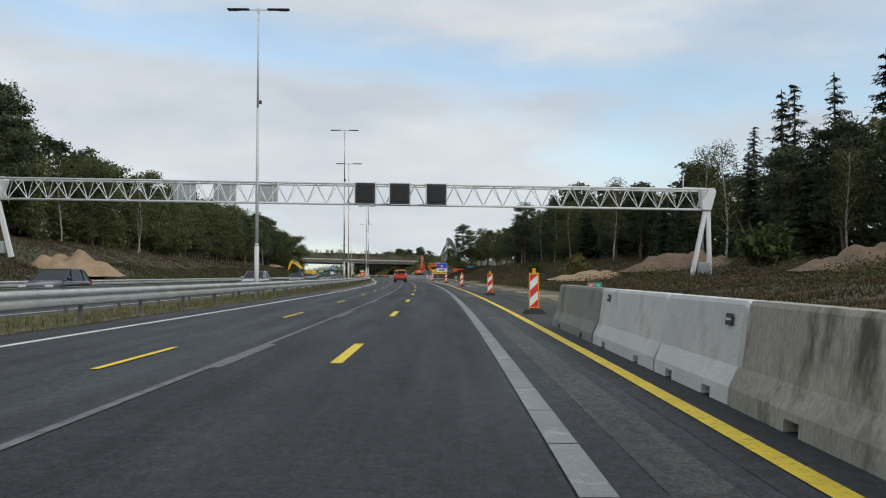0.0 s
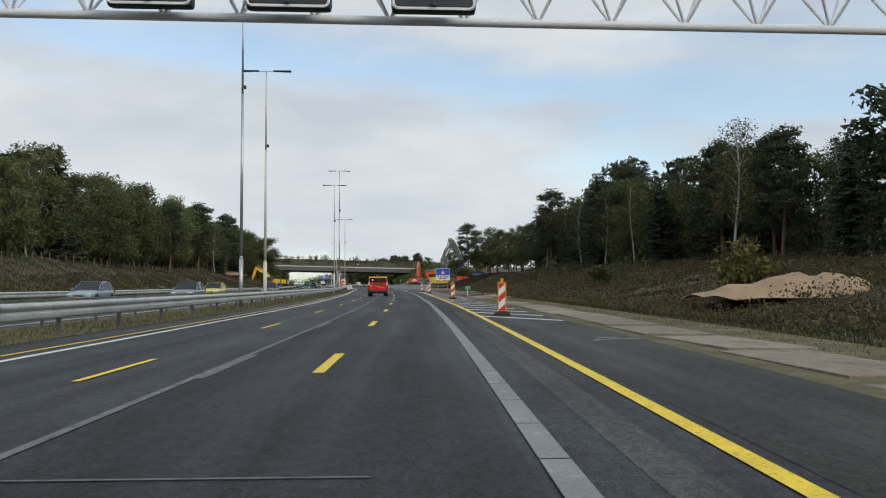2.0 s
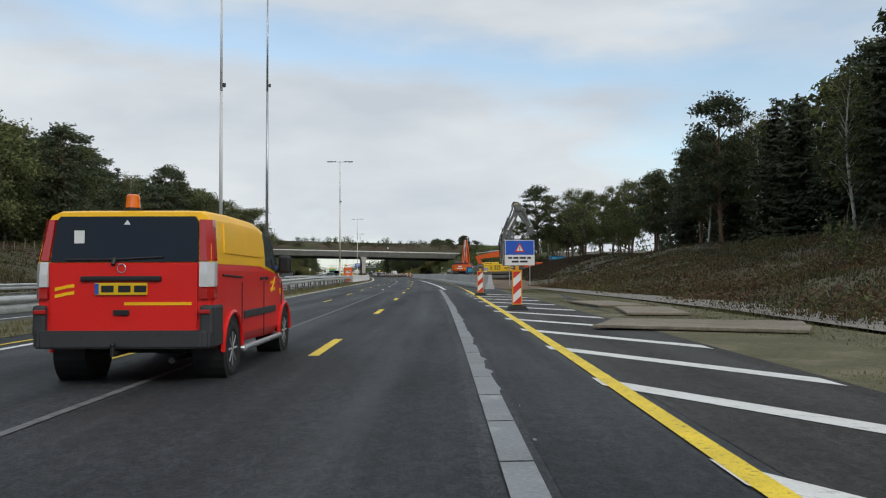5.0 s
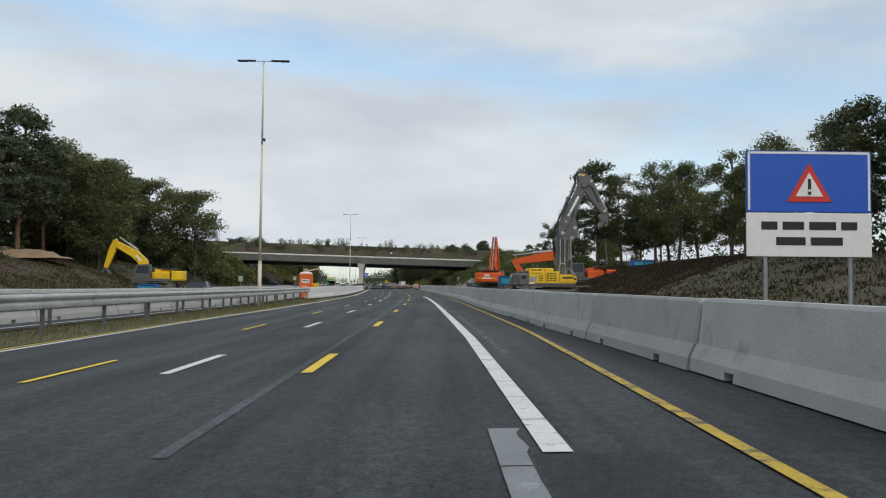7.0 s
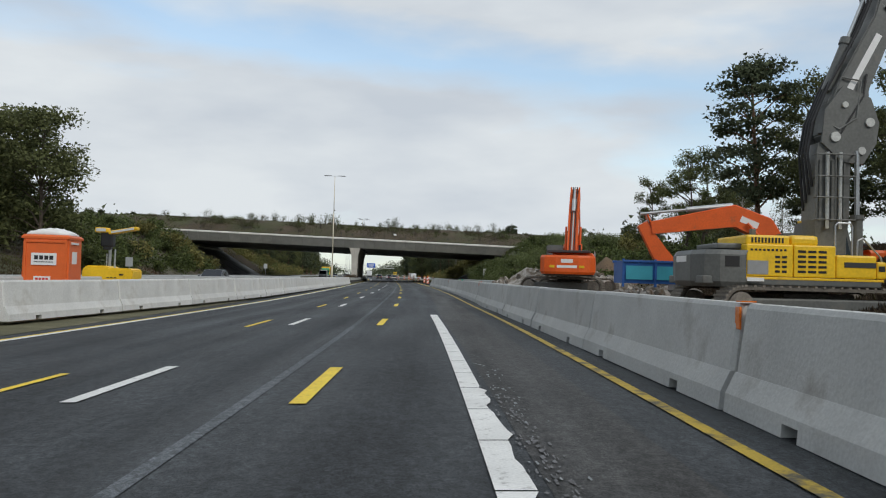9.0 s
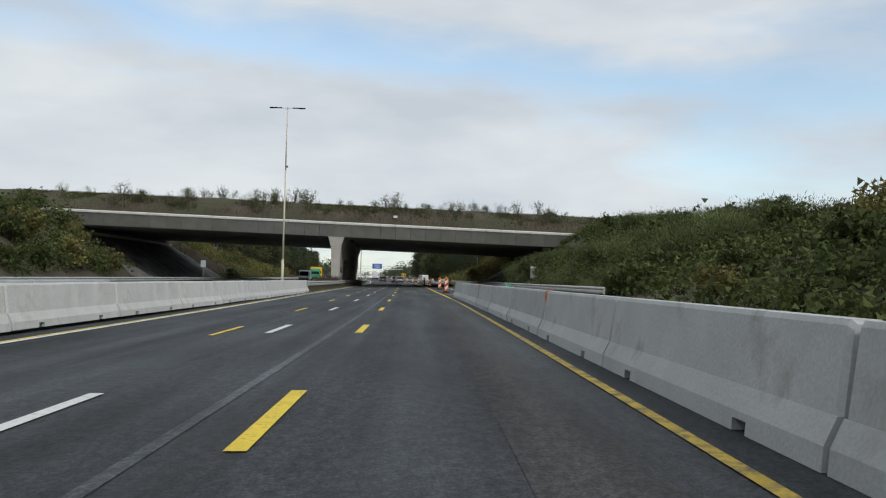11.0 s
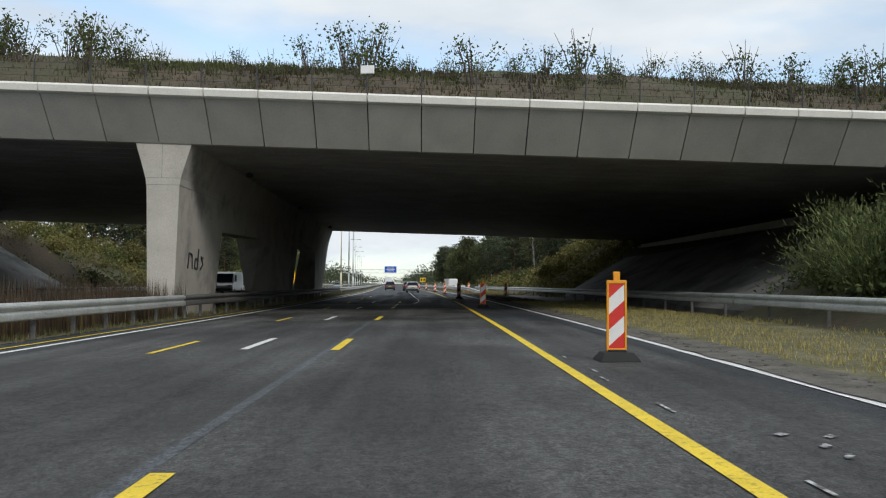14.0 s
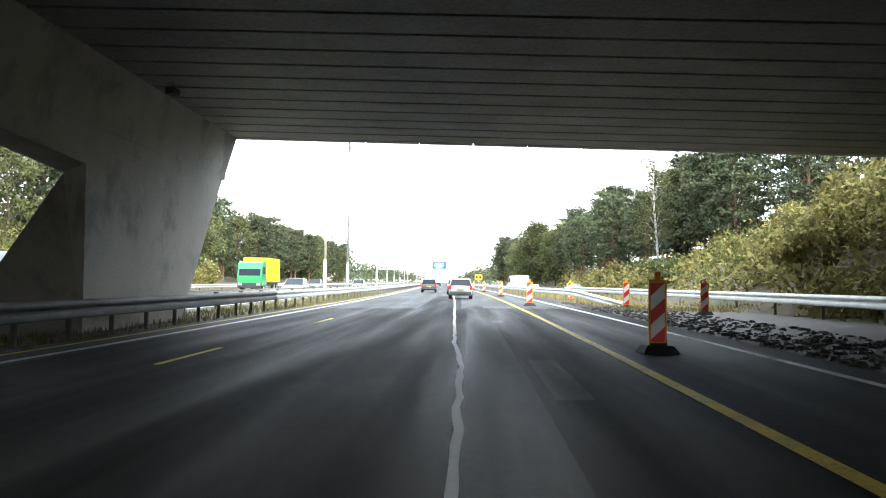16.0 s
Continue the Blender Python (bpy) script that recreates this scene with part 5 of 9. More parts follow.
def car(m, paint, label, length=4.2, width=1.72, height=1.45, estate=False, group="cars"):
    c = thing("car", m, label, "car", group)
    w, L = width / 2, length
    belt = 0.92

    def ring(y, hw, zb, zt):
        # bulging flanks, a soft shoulder and a slightly crowned top
        half = [(0.88, 0.0), (0.96, 0.10), (0.99, 0.28), (1.0, 0.52), (0.985, 0.72), (0.96, 0.86), (0.90, 0.95), (0.78, 0.99), (0.4, 1.02)]
        right = [(hw * a, y, zb + (zt - zb) * h) for a, h in half]
        return [(-x, yy, z) for x, yy, z in right] + right[::-1]

    bm = bmesh.new()
    loft(bm, [ring(0.0, w * 0.80, 0.42, 0.66), ring(0.03, w * 0.88, 0.34, 0.80), ring(0.09, w * 0.94, 0.28, 0.90), ring(0.2, w * 0.975, 0.25, belt + 0.01), ring(0.45, w, 0.23, belt + 0.02), ring(L * 0.3, w * 1.005, 0.22, belt + 0.01), ring(L * 0.5, w, 0.22, belt),
              ring(L - 1.25, w, 0.22, belt - 0.02), ring(L - 0.9, w * 0.995, 0.22, 0.86), ring(L - 0.5, w * 0.97, 0.23, 0.79), ring(L - 0.25, w * 0.93, 0.25, 0.73), ring(L - 0.1, w * 0.87, 0.28, 0.66), ring(L - 0.03, w * 0.79, 0.33, 0.59), ring(L, w * 0.68, 0.40, 0.52)])
    bmesh.ops.recalc_face_normals(bm, faces=bm.faces[:])
    part("body", bm, paint, c, smooth=True)
    bm = bmesh.new()
    box(bm, (0, L - 0.015, 0.55), (w * 0.7, 0.05, 0.09), bevel=0.015)
    part("grille", bm, BLACK, c)
    rear = 0.10 if estate else 0.16
    top = [(rear, belt, 0.92), (rear + (0.32 if estate else 0.5), height - 0.06, 0.76), (1.3, height, 0.78), (L - 2.15, height - 0.02, 0.77), (L - 1.2, belt - 0.04, 0.9)]

    def cabin(y, z, f, dz=0.0, grow=0.0):
        return [(-w * 0.93, y, belt - 0.05), (-w * f - grow, y, z + dz), (w * f + grow, y, z + dz), (w * 0.93, y, belt - 0.05)]

    bm = bmesh.new()
    loft(bm, [cabin(*p) for p in top])
    bmesh.ops.recalc_face_normals(bm, faces=bm.faces[:])
    part("greenhouse", bm, GLASS_DARK, c, "dark glass around the cabin")
    bm = bmesh.new()
    for (y, z, f), (y2, z2, f2) in zip(top[1:-1], top[2:-1]):
        loft(bm, [[(-w * g - 0.02, yy, zz - 0.05), (-w * g * 0.94, yy, zz + 0.025), (w * g * 0.94, yy, zz + 0.025), (w * g + 0.02, yy, zz - 0.05)] for yy, zz, g in ((y, z, f), (y2, z2, f2))])
    part("roof", bm, paint, c)
    for sd in (-1, 1):
        for (y, z, f), (y2, z2, f2) in ((top[0], top[1]), (top[4], top[3]), ((L * 0.52, belt, 0.95), (L * 0.5, height, 0.78)), ((rear + 0.75, belt, 0.95), (rear + 0.85, height, 0.78))):
            bm = bmesh.new()
            bar(bm, (sd * w * 0.935, y, belt - 0.05), (sd * (w * f2 + 0.006), y2, z2), 0.03, 0.06)
            part("pillar", bm, paint, c)
    for sd in (-1, 1):
        bm = bmesh.new()
        box(bm, (sd * w * 0.86, 0.05, 0.80), (0.2, 0.1, 0.28), bevel=0.03)
        part("tail_light", bm, TAIL_RED, c)
        bm = bmesh.new()
        box(bm, (sd * w * 0.70, L - 0.15, 0.63), (0.36, 0.2, 0.13), Matrix.Identity(4), bevel=0.05)
        part("headlight", bm, LENS_CLEAR, c)
        bm = bmesh.new()
        box(bm, (sd * (w + 0.09), L - 1.45, belt + 0.06), (0.18, 0.1, 0.14), bevel=0.03)
        part("mirror", bm, paint, c)
        for y in (0.72, L - 0.82):
            bm = bmesh.new()
            rod(bm, (sd * (w - 0.22), y, 0.31), (sd * (w + 0.004), y, 0.31), 0.365, n=20)
            part("wheel_arch", bm, BLACK, c)
            wheel(c, sd * (w - 0.085), y)
    bm = bmesh.new()
    box(bm, (0, -0.02, 0.44), (width * 0.9, 0.12, 0.2), bevel=0.04)
    part("bumper", bm, DARK_GREY, c)
    bm = bmesh.new()
    box(bm, (0, L - 0.02, 0.36), (width * 0.8, 0.12, 0.2), bevel=0.04)
    part("bumper", bm, DARK_GREY, c)
    bm = bmesh.new()
    box(bm, (0, -0.055 if not estate else -0.055, 0.7 if not estate else 0.62), (0.52, 0.11, 0.11), bevel=0.005)
    box(bm, (0, L + 0.045, 0.42), (0.52, 0.02, 0.11), bevel=0.005)
    plate = part("number_plate", bm, PLATE_YELLOW, c)
    bm = bmesh.new()
    for x in (-0.14, 0.0, 0.14):
        box(bm, (x, -0.113, 0.7 if not estate else 0.62), (0.1, 0.006, 0.06))
    part("plate_bars", bm, BLACK, plate)
    return c


PAINT_SILVER = mat("silver_car_paint", (0.42, 0.43, 0.45), 0.32, metal=0.4, var=0.05, bump=0, coat=0.7)
PAINT_DARK = mat("dark_car_paint", (0.028, 0.028, 0.036), 0.3, metal=0.2, var=0.05, bump=0, coat=0.8)
PAINT_GREY = mat("grey_car_paint", (0.16, 0.17, 0.18), 0.32, metal=0.4, var=0.05, bump=0, coat=0.7)
PAINT_WHITE = mat("white_car_paint", (0.74, 0.75, 0.75), 0.32, var=0.03, bump=0, coat=0.7)
PAINT_BLUE = mat("pale_blue_car_paint", (0.22, 0.30, 0.36), 0.32, metal=0.3, var=0.05, bump=0, coat=0.7)
PAINT_LIME = mat("yellow_car_body", (0.62, 0.55, 0.05), 0.35, var=0.05, bump=0, coat=0.7)
PAINT_GREEN = mat("green_truck_paint", (0.03, 0.30, 0.10), 0.35, var=0.05, bump=0, coat=0.7)
car(stand(457.0, 0.85), PAINT_SILVER, "silver hatchback seen from behind on the motorway", 4.0, 1.68, 1.44, group="cars ahead")
car(stand(478.0, 0.6), PAINT_DARK, "dark car further ahead in the queue", group="cars ahead")
car(stand(500.0, 0.9), PAINT_WHITE, "white car further ahead in the queue", group="cars ahead")
car(stand(494.0, -2.4), PAINT_DARK, "dark hatchback seen from behind beyond the bridge", 4.1, 1.75, 1.55, group="cars ahead")
car(stand(47.0, -17.2, 0, 180), PAINT_DARK, "black saloon coming along the opposite carriageway", 4.4, group="oncoming cars")
car(stand(77.0, -13.6, 0, 180), PAINT_SILVER, "silver estate car coming along the opposite carriageway", 4.5, 1.75, 1.5, True, group="oncoming cars")
car(stand(109.0, -19.6, 0, 180), PAINT_BLUE, "pale blue saloon coming along the opposite carriageway", group="oncoming cars")
car(stand(118.0, -15.6, 0, 180), PAINT_GREY, "grey car coming along the opposite carriageway", 4.3, group="oncoming cars")
car(stand(139.0, -18.2, 0, 180), PAINT_LIME, "yellow car coming along the opposite carriageway", group="oncoming cars")
car(stand(152.0, -14.5, 0, 180), PAINT_DARK, "dark car coming along the opposite carriageway", group="oncoming cars")
car(stand(243.0, -17.5, 0, 180), PAINT_DARK, "dark car coming past the demolition site", group="oncoming cars")
car(stand(290.0, -14.5, 0, 180), PAINT_GREY, "grey car coming past the demolition site", group="oncoming cars")
car(stand(470.0, -13.0, 0, 180), PAINT_SILVER, "silver car coming beyond the bridge", group="oncoming cars")
car(stand(505.0, -17.0, 0, 180), PAINT_GREY, "grey car coming beyond the bridge", group="oncoming cars")
car(stand(520.0, -13.0, 0, 180), PAINT_BLUE, "pale blue car coming beyond the bridge", group="oncoming cars")


# ---- the red and yellow van ----
def build_van(m):
    v = thing("van", m, "red and yellow roadworks van with an amber roof beacon", "van")

    def ring(y, hw, zb, zt):
        return [(-hw * 0.93, y, zb), (-hw, y, zb + 0.12), (-hw, y, zt - 0.1), (-hw * 0.985, y, zt), (hw * 0.985, y, zt), (hw, y, zt - 0.1), (hw, y, zb + 0.12), (hw * 0.93, y, zb)]

    bm = bmesh.new()
    loft(bm, [ring(0.06, 0.915, 0.50, 1.32), ring(0.14, 0.945, 0.40, 1.34), ring(0.6, 0.95, 0.36, 1.34), ring(2.4, 0.95, 0.34, 1.33), ring(3.2, 0.948, 0.32, 1.28), ring(3.7, 0.94, 0.32, 1.2), ring(4.05, 0.93, 0.32, 1.10), ring(4.45, 0.88, 0.34, 0.96), ring(4.68, 0.78, 0.40, 0.80)])
    bmesh.ops.recalc_face_normals(bm, faces=bm.faces[:])
    part("lower_body", bm, VAN_RED, v, "red lower body")

    def cab(y, dy, zt, hw=0.945, roof=0.87, zb=1.31):
        # the side leans in towards the roof; dy pushes the roof edge along
        half = [(hw, 0.0, zb), (hw * 0.985, 0.35, zb + 0.19), (roof + 0.02, 0.85, zt - 0.11), (roof - 0.02, 0.94, zt - 0.04), (roof - 0.09, 0.98, zt - 0.006), (roof - 0.3, 1.0, zt)]
        return [(-x, y + dy * f, z) for x, f, z in half] + [(x, y + dy * f, z) for x, f, z in reversed(half)]

    bm = bmesh.new()
    loft(bm, [cab(0.07, 0.13, 1.88, 0.93, 0.86), cab(0.2, 0.12, 1.905), cab(1.2, 0.0, 1.92), cab(2.4, 0.0, 1.91, zb=1.30), cab(3.25, -0.35, 1.86, zb=1.22, roof=0.85), cab(4.12, -1.0, 1.79, 0.91, 0.80, zb=1.06)])
    bmesh.ops.recalc_face_normals(bm, faces=bm.faces[:])
    part("upper_body", bm, VAN_YELLOW, v, "yellow upper body and roof")

    def back(z, gap=0.0):
        return 0.065 + (z - 1.31) * 0.2 - gap if z > 1.31 else 0.055 - gap

    # tailgate, rear window, lamps
    bm = bmesh.new()
    pts = [(-0.77, 0.60), (0.77, 0.60), (0.79, 0.72), (0.785, 1.325), (-0.785, 1.325), (-0.79, 0.72)]
    loft(bm, [[(x, 0.04 - 0.012 * (z > 1.0), z) for x, z in pts], [(x, 0.12, z) for x, z in pts]])
    bmesh.ops.recalc_face_normals(bm, faces=bm.faces[:])
    gate = part("tailgate", bm, VAN_RED, v)
    bm = bmesh.new()
    pts = [(-0.79, 1.335), (0.79, 1.335), (0.765, 1.78), (0.73, 1.83), (-0.73, 1.83), (-0.765, 1.78)]
    loft(bm, [[(x, back(z, 0.022), z) for x, z in pts], [(x, back(z, -0.02), z) for x, z in pts]])
    bmesh.ops.recalc_face_normals(bm, faces=bm.faces[:])
    win = part("rear_window", bm, GLASS_DARK, v)
    bm = bmesh.new()
    for a, b in (((-0.1, 1.36), (-0.62, 1.36)), ((-0.1, 1.36), (0.42, 1.385))):
        rod(bm, (a[0], back(a[1], 0.035), a[1]), (b[0], back(b[1], 0.03), b[1]), 0.012, n=6)
    rod(bm, (-0.1, 0.0, 1.30), (-0.1, back(1.36, 0.03), 1.37), 0.025, n=8)
    part("wiper", bm, BLACK, v)
    bm = bmesh.new()
    box(bm, (-0.50, back(1.58, 0.028), 1.58), (0.11, 0.006, 0.19), Matrix.Rotation(0, 4, "X"))
    part("notice", bm, SIGN_WHITE, win)
    bm = bmesh.new()
    prism(bm, [(-0.035, 1.74), (0.035, 1.74), (0.0, 1.79)], 1, back(1.76, 0.032), back(1.76, 0.024))
    part("sticker", bm, SIGN_WHITE, win)
    for sd in (-1, 1):
        for nm, lo, hi, mt in (("tail_light", 1.34, 1.80, TAIL_RED), ("reversing_light", 1.06, 1.34, LENS_CLEAR), ("brake_light", 0.93, 1.06, TAIL_RED)):
            bm = bmesh.new()
            rows = []
            for z in (lo + 0.006, (lo + hi) / 2, hi - 0.006):
                lean = max(0, z - 1.31) * 0.11
                y = back(z, 0.03)
                xo = 0.957 - lean
                rows.append([(sd * (0.81 - lean * 0.5), y, z), (sd * (xo - 0.06), y, z), (sd * xo, y + 0.07, z), (sd * (xo + 0.004), y + 0.17, z), (sd * (0.80 - lean), y + 0.17, z)])
            loft(bm, rows)
            bmesh.ops.recalc_face_normals(bm, faces=bm.faces[:])
            part(nm, bm, mt, v)
    bm = bmesh.new()
    loft(bm, [[(-0.965, y + abs(0) , z0) for z0 in ()] or [(-hw, y, 0.41), (-hw, y, 0.60), (hw, y, 0.60), (hw, y, 0.41)] for y, hw in ((-0.06, 0.86), (-0.02, 0.93), (0.06, 0.968), (0.44, 0.968))])
    bmesh.ops.recalc_face_normals(bm, faces=bm.faces[:])
    bmesh.ops.bevel(bm, geom=[e for e in bm.edges], offset=0.02, segments=2, affect="EDGES")
    bump = part("rear_bumper", bm, DARK_GREY, v, "dark grey plastic rear bumper")
    for sd in (-1, 1):
        bm = bmesh.new()
        box(bm, (sd * 0.875, 0.0, 0.80), (0.13, 0.03, 0.045), bevel=0.008)
        part("reflector", bm, TAIL_RED, bump)
        bm = bmesh.new()
        box(bm, (sd * 0.892, 0.23, 0.70), (0.145, 0.45, 0.34), bevel=0.035)
        part("bumper_corner", bm, DARK_GREY, bump)
    bm = bmesh.new()
    box(bm, (-0.02, 0.02, 1.155), (0.86, 0.05, 0.055), bevel=0.015)
    part("gate_strip", bm, BLACK, gate)
    bm = bmesh.new()
    box(bm, (-0.02, 0.022, 1.045), (0.56, 0.025, 0.13), bevel=0.006)
    plate = part("number_plate", bm, PLATE_YELLOW, gate, "yellow number plate")
    bm = bmesh.new()
    for x in (-0.16, 0.02, 0.19):
        box(bm, (x, 0.0075, 1.045), (0.13, 0.006, 0.07))
    part("plate_bars", bm, BLACK, plate)
    bm = bmesh.new()
    box(bm, (-0.275, 0.0075, 1.045), (0.04, 0.006, 0.115))
    part("plate_band", bm, SIGN_BLUE, plate)
    bm = bmesh.new()
    box(bm, (-0.02, 0.032, 0.79), (0.17, 0.03, 0.06), bevel=0.01)
    part("gate_handle", bm, BLACK, gate)
    bm = bmesh.new()
    box(bm, (0.37, 0.037, 0.885), (0.72, 0.008, 0.032))
    part("lettering_bar", bm, VAN_YELLOW, gate)
    bm = bmesh.new()
    for z in (1.06, 0.985):
        loft(bm, [[(x, 0.024, z + 0.02 * math.sin((x + 0.64) * 14) + d) for x in (-0.73, -0.66, -0.6, -0.52)] for d in (-0.018, 0.018)], closed=False)
    part("emblem", bm, VAN_YELLOW, gate)
    bm = bmesh.new()
    for k in range(20):
        a0, a1 = 2 * math.pi * k / 20, 2 * math.pi * (k + 1) / 20
        rod(bm, (-0.02 + 0.045 * math.cos(a0), 0.024, 1.265 + 0.045 * math.sin(a0)), (-0.02 + 0.045 * math.cos(a1), 0.024, 1.265 + 0.045 * math.sin(a1)), 0.006, n=5)
    part("badge", bm, RIM, gate)
    # sides
    for sd in (-1, 1):
        for y in (0.88, 4.05):
            bm = bmesh.new()
            rod(bm, (sd * 0.6, y, 0.33), (sd * 0.956, y, 0.33), 0.40, n=26)
            part("wheel_arch", bm, BLACK, v)
            bm = bmesh.new()
            loft(bm, [[(sd * 0.957 + 0.03 * math.cos(q), y + (0.43 + 0.03 * math.sin(q)) * math.cos(math.pi * k / 14), 0.33 + (0.43 + 0.03 * math.sin(q)) * math.sin(math.pi * k / 14)) for q in (0, 1.05, 2.1, 3.14, 4.2, 5.24)] for k in range(15)])
            bmesh.ops.recalc_face_normals(bm, faces=bm.faces[:])
            part("arch_lip", bm, VAN_RED, v)
            wheel(v, sd * 0.85, y, 0.33, 0.22, 8)
        bm = bmesh.new()
        box(bm, (sd * 0.955, 2.4, 0.70), (0.03, 1.9, 0.09), bevel=0.01)
        part("side_moulding", bm, DARK_GREY, v)
        bm = bmesh.new()
        rod(bm, (sd * 0.98, 1.35, 0.29), (sd * 0.98, 3.6, 0.29), 0.035, n=10)
        rod(bm, (sd * 0.98, 1.35, 0.29), (sd * 0.8, 1.25, 0.33), 0.035, n=10)
        rod(bm, (sd * 0.98, 3.6, 0.29), (sd * 0.8, 3.7, 0.33), 0.035, n=10)
        part("side_step", bm, STEEL, v, "steel tube side step")
        bm = bmesh.new()
        win_pts = [(2.72, 1.31), (3.72, 1.2), (3.22, 1.70), (2.80, 1.76)]
        loft(bm, [[(sd * (0.956 - max(0, z - 1.25) * 0.105 + d), y, z) for y, z in win_pts] for d in (-0.03, 0.0)])
        bmesh.ops.recalc_face_normals(bm, faces=bm.faces[:])
        part("door_window", bm, GLASS_SIDE, v)
        bm = bmesh.new()
        four = [(0.55, 1.44), (2.5, 1.42), (2.5, 1.76), (0.66, 1.78)]
        loft(bm, [[(sd * (0.932 - (z - 1.5) * 0.11 + d), y, z) for y, z in four] for d in (-0.03, 0.008)])
        bmesh.ops.recalc_face_normals(bm, faces=bm.faces[:])
        part("side_panel", bm, VAN_YELLOW, v)
        bm = bmesh.new()
        for a, b in (((2.6, 0.36), (2.6, 1.75)), ((1.35, 0.40), (1.35, 1.3)), ((3.85, 0.5), (3.85, 1.08))):
            x0 = 0.953 - max(0, a[1] - 1.1) * 0.19
            x1 = 0.953 - max(0, b[1] - 1.1) * 0.19
            rod(bm, (sd * x0, a[0], a[1]), (sd * 0.953, a[0], min(b[1], 1.1)), 0.008, n=5)
        rod(bm, (sd * 0.951, 0.45, 1.19), (sd * 0.951, 1.35, 1.16), 0.014, n=5)
        part("door_gap", bm, BLACK, v)
        bm = bmesh.new()
        for y in (2.45, 2.75):
            box(bm, (sd * 0.962, y, 1.14), (0.03, 0.16, 0.04), bevel=0.01)
        part("door_handle", bm, BLACK, v)
        bm = bmesh.new()
        for z in (1.08, 0.98):
            box(bm, (sd * 0.953, 3.2, z), (0.008, 0.3, 0.04))
        rod(bm, (sd * 0.953, 3.1, 0.94), (sd * 0.953, 3.33, 1.14), 0.01, n=5)
        box(bm, (sd * 0.953, 2.05, 0.72), (0.008, 0.5, 0.035))
        part("side_emblem", bm, VAN_YELLOW, v)
        text("10", 0.14, Matrix.Translation((sd * 0.957, 3.72, 0.93)) @ Matrix.Rotation(sd * math.pi / 2, 4, "Z") @ UPRIGHT, VAN_YELLOW, v, "side_number")
        bm = bmesh.new()
        box(bm, (sd * 1.07, 3.5, 1.34), (0.18, 0.12, 0.26), bevel=0.04)
        box(bm, (sd * 0.97, 3.53, 1.25), (0.1, 0.06, 0.05), bevel=0.01)
        part("mirror", bm, BLACK, v)
        bm = bmesh.new()
        box(bm, (sd * 0.68, 4.56, 0.74), (0.36, 0.22, 0.2), bevel=0.05)
        part("headlight", bm, LENS_CLEAR, v)
    bm = bmesh.new()
    pts = [(-0.84, 3.98, 1.16), (0.84, 3.98, 1.16), (0.74, 3.26, 1.76), (-0.74, 3.26, 1.76)]
    loft(bm, [pts, [(x, y + 0.05, z + 0.05) for x, y, z in pts]])
    bmesh.ops.recalc_face_normals(bm, faces=bm.faces[:])
    part("windscreen", bm, GLASS_SIDE, v)
    bm = bmesh.new()
    rod(bm, (-0.05, 0.42, 1.88), (-0.05, 0.42, 1.945), 0.085, n=16)
    stem = part("beacon_foot", bm, BLACK, v)
    bm = bmesh.new()
    rod(bm, (-0.05, 0.42, 1.945), (-0.05, 0.42, 2.08), 0.082, 0.07, n=16)
    rod(bm, (-0.05, 0.42, 2.08), (-0.05, 0.42, 2.095), 0.07, 0.05, n=16)
    part("beacon_lens", bm, AMBER, stem, "amber beacon lens")
    bm = bmesh.new()
    rod(bm, (-0.05, 0.3, 0.36), (-0.05, -0.12, 0.36), 0.03, n=8)
    rod(bm, (-0.05, -0.12, 0.34), (-0.05, -0.12, 0.44), 0.022, n=8)
    bmesh.ops.create_uvsphere(bm, u_segments=10, v_segments=6, radius=0.03, matrix=Matrix.Translation((-0.05, -0.12, 0.46)))
    rod(bm, (0.5, 0.1, 0.27), (0.5, 1.2, 0.27), 0.035, n=8)
    rod(bm, (-0.75, 0.88, 0.33), (0.75, 0.88, 0.33), 0.05, n=8)
    part("tow_bar", bm, BLACK, v)
    return v


build_van(stand(132.35, -1.58))


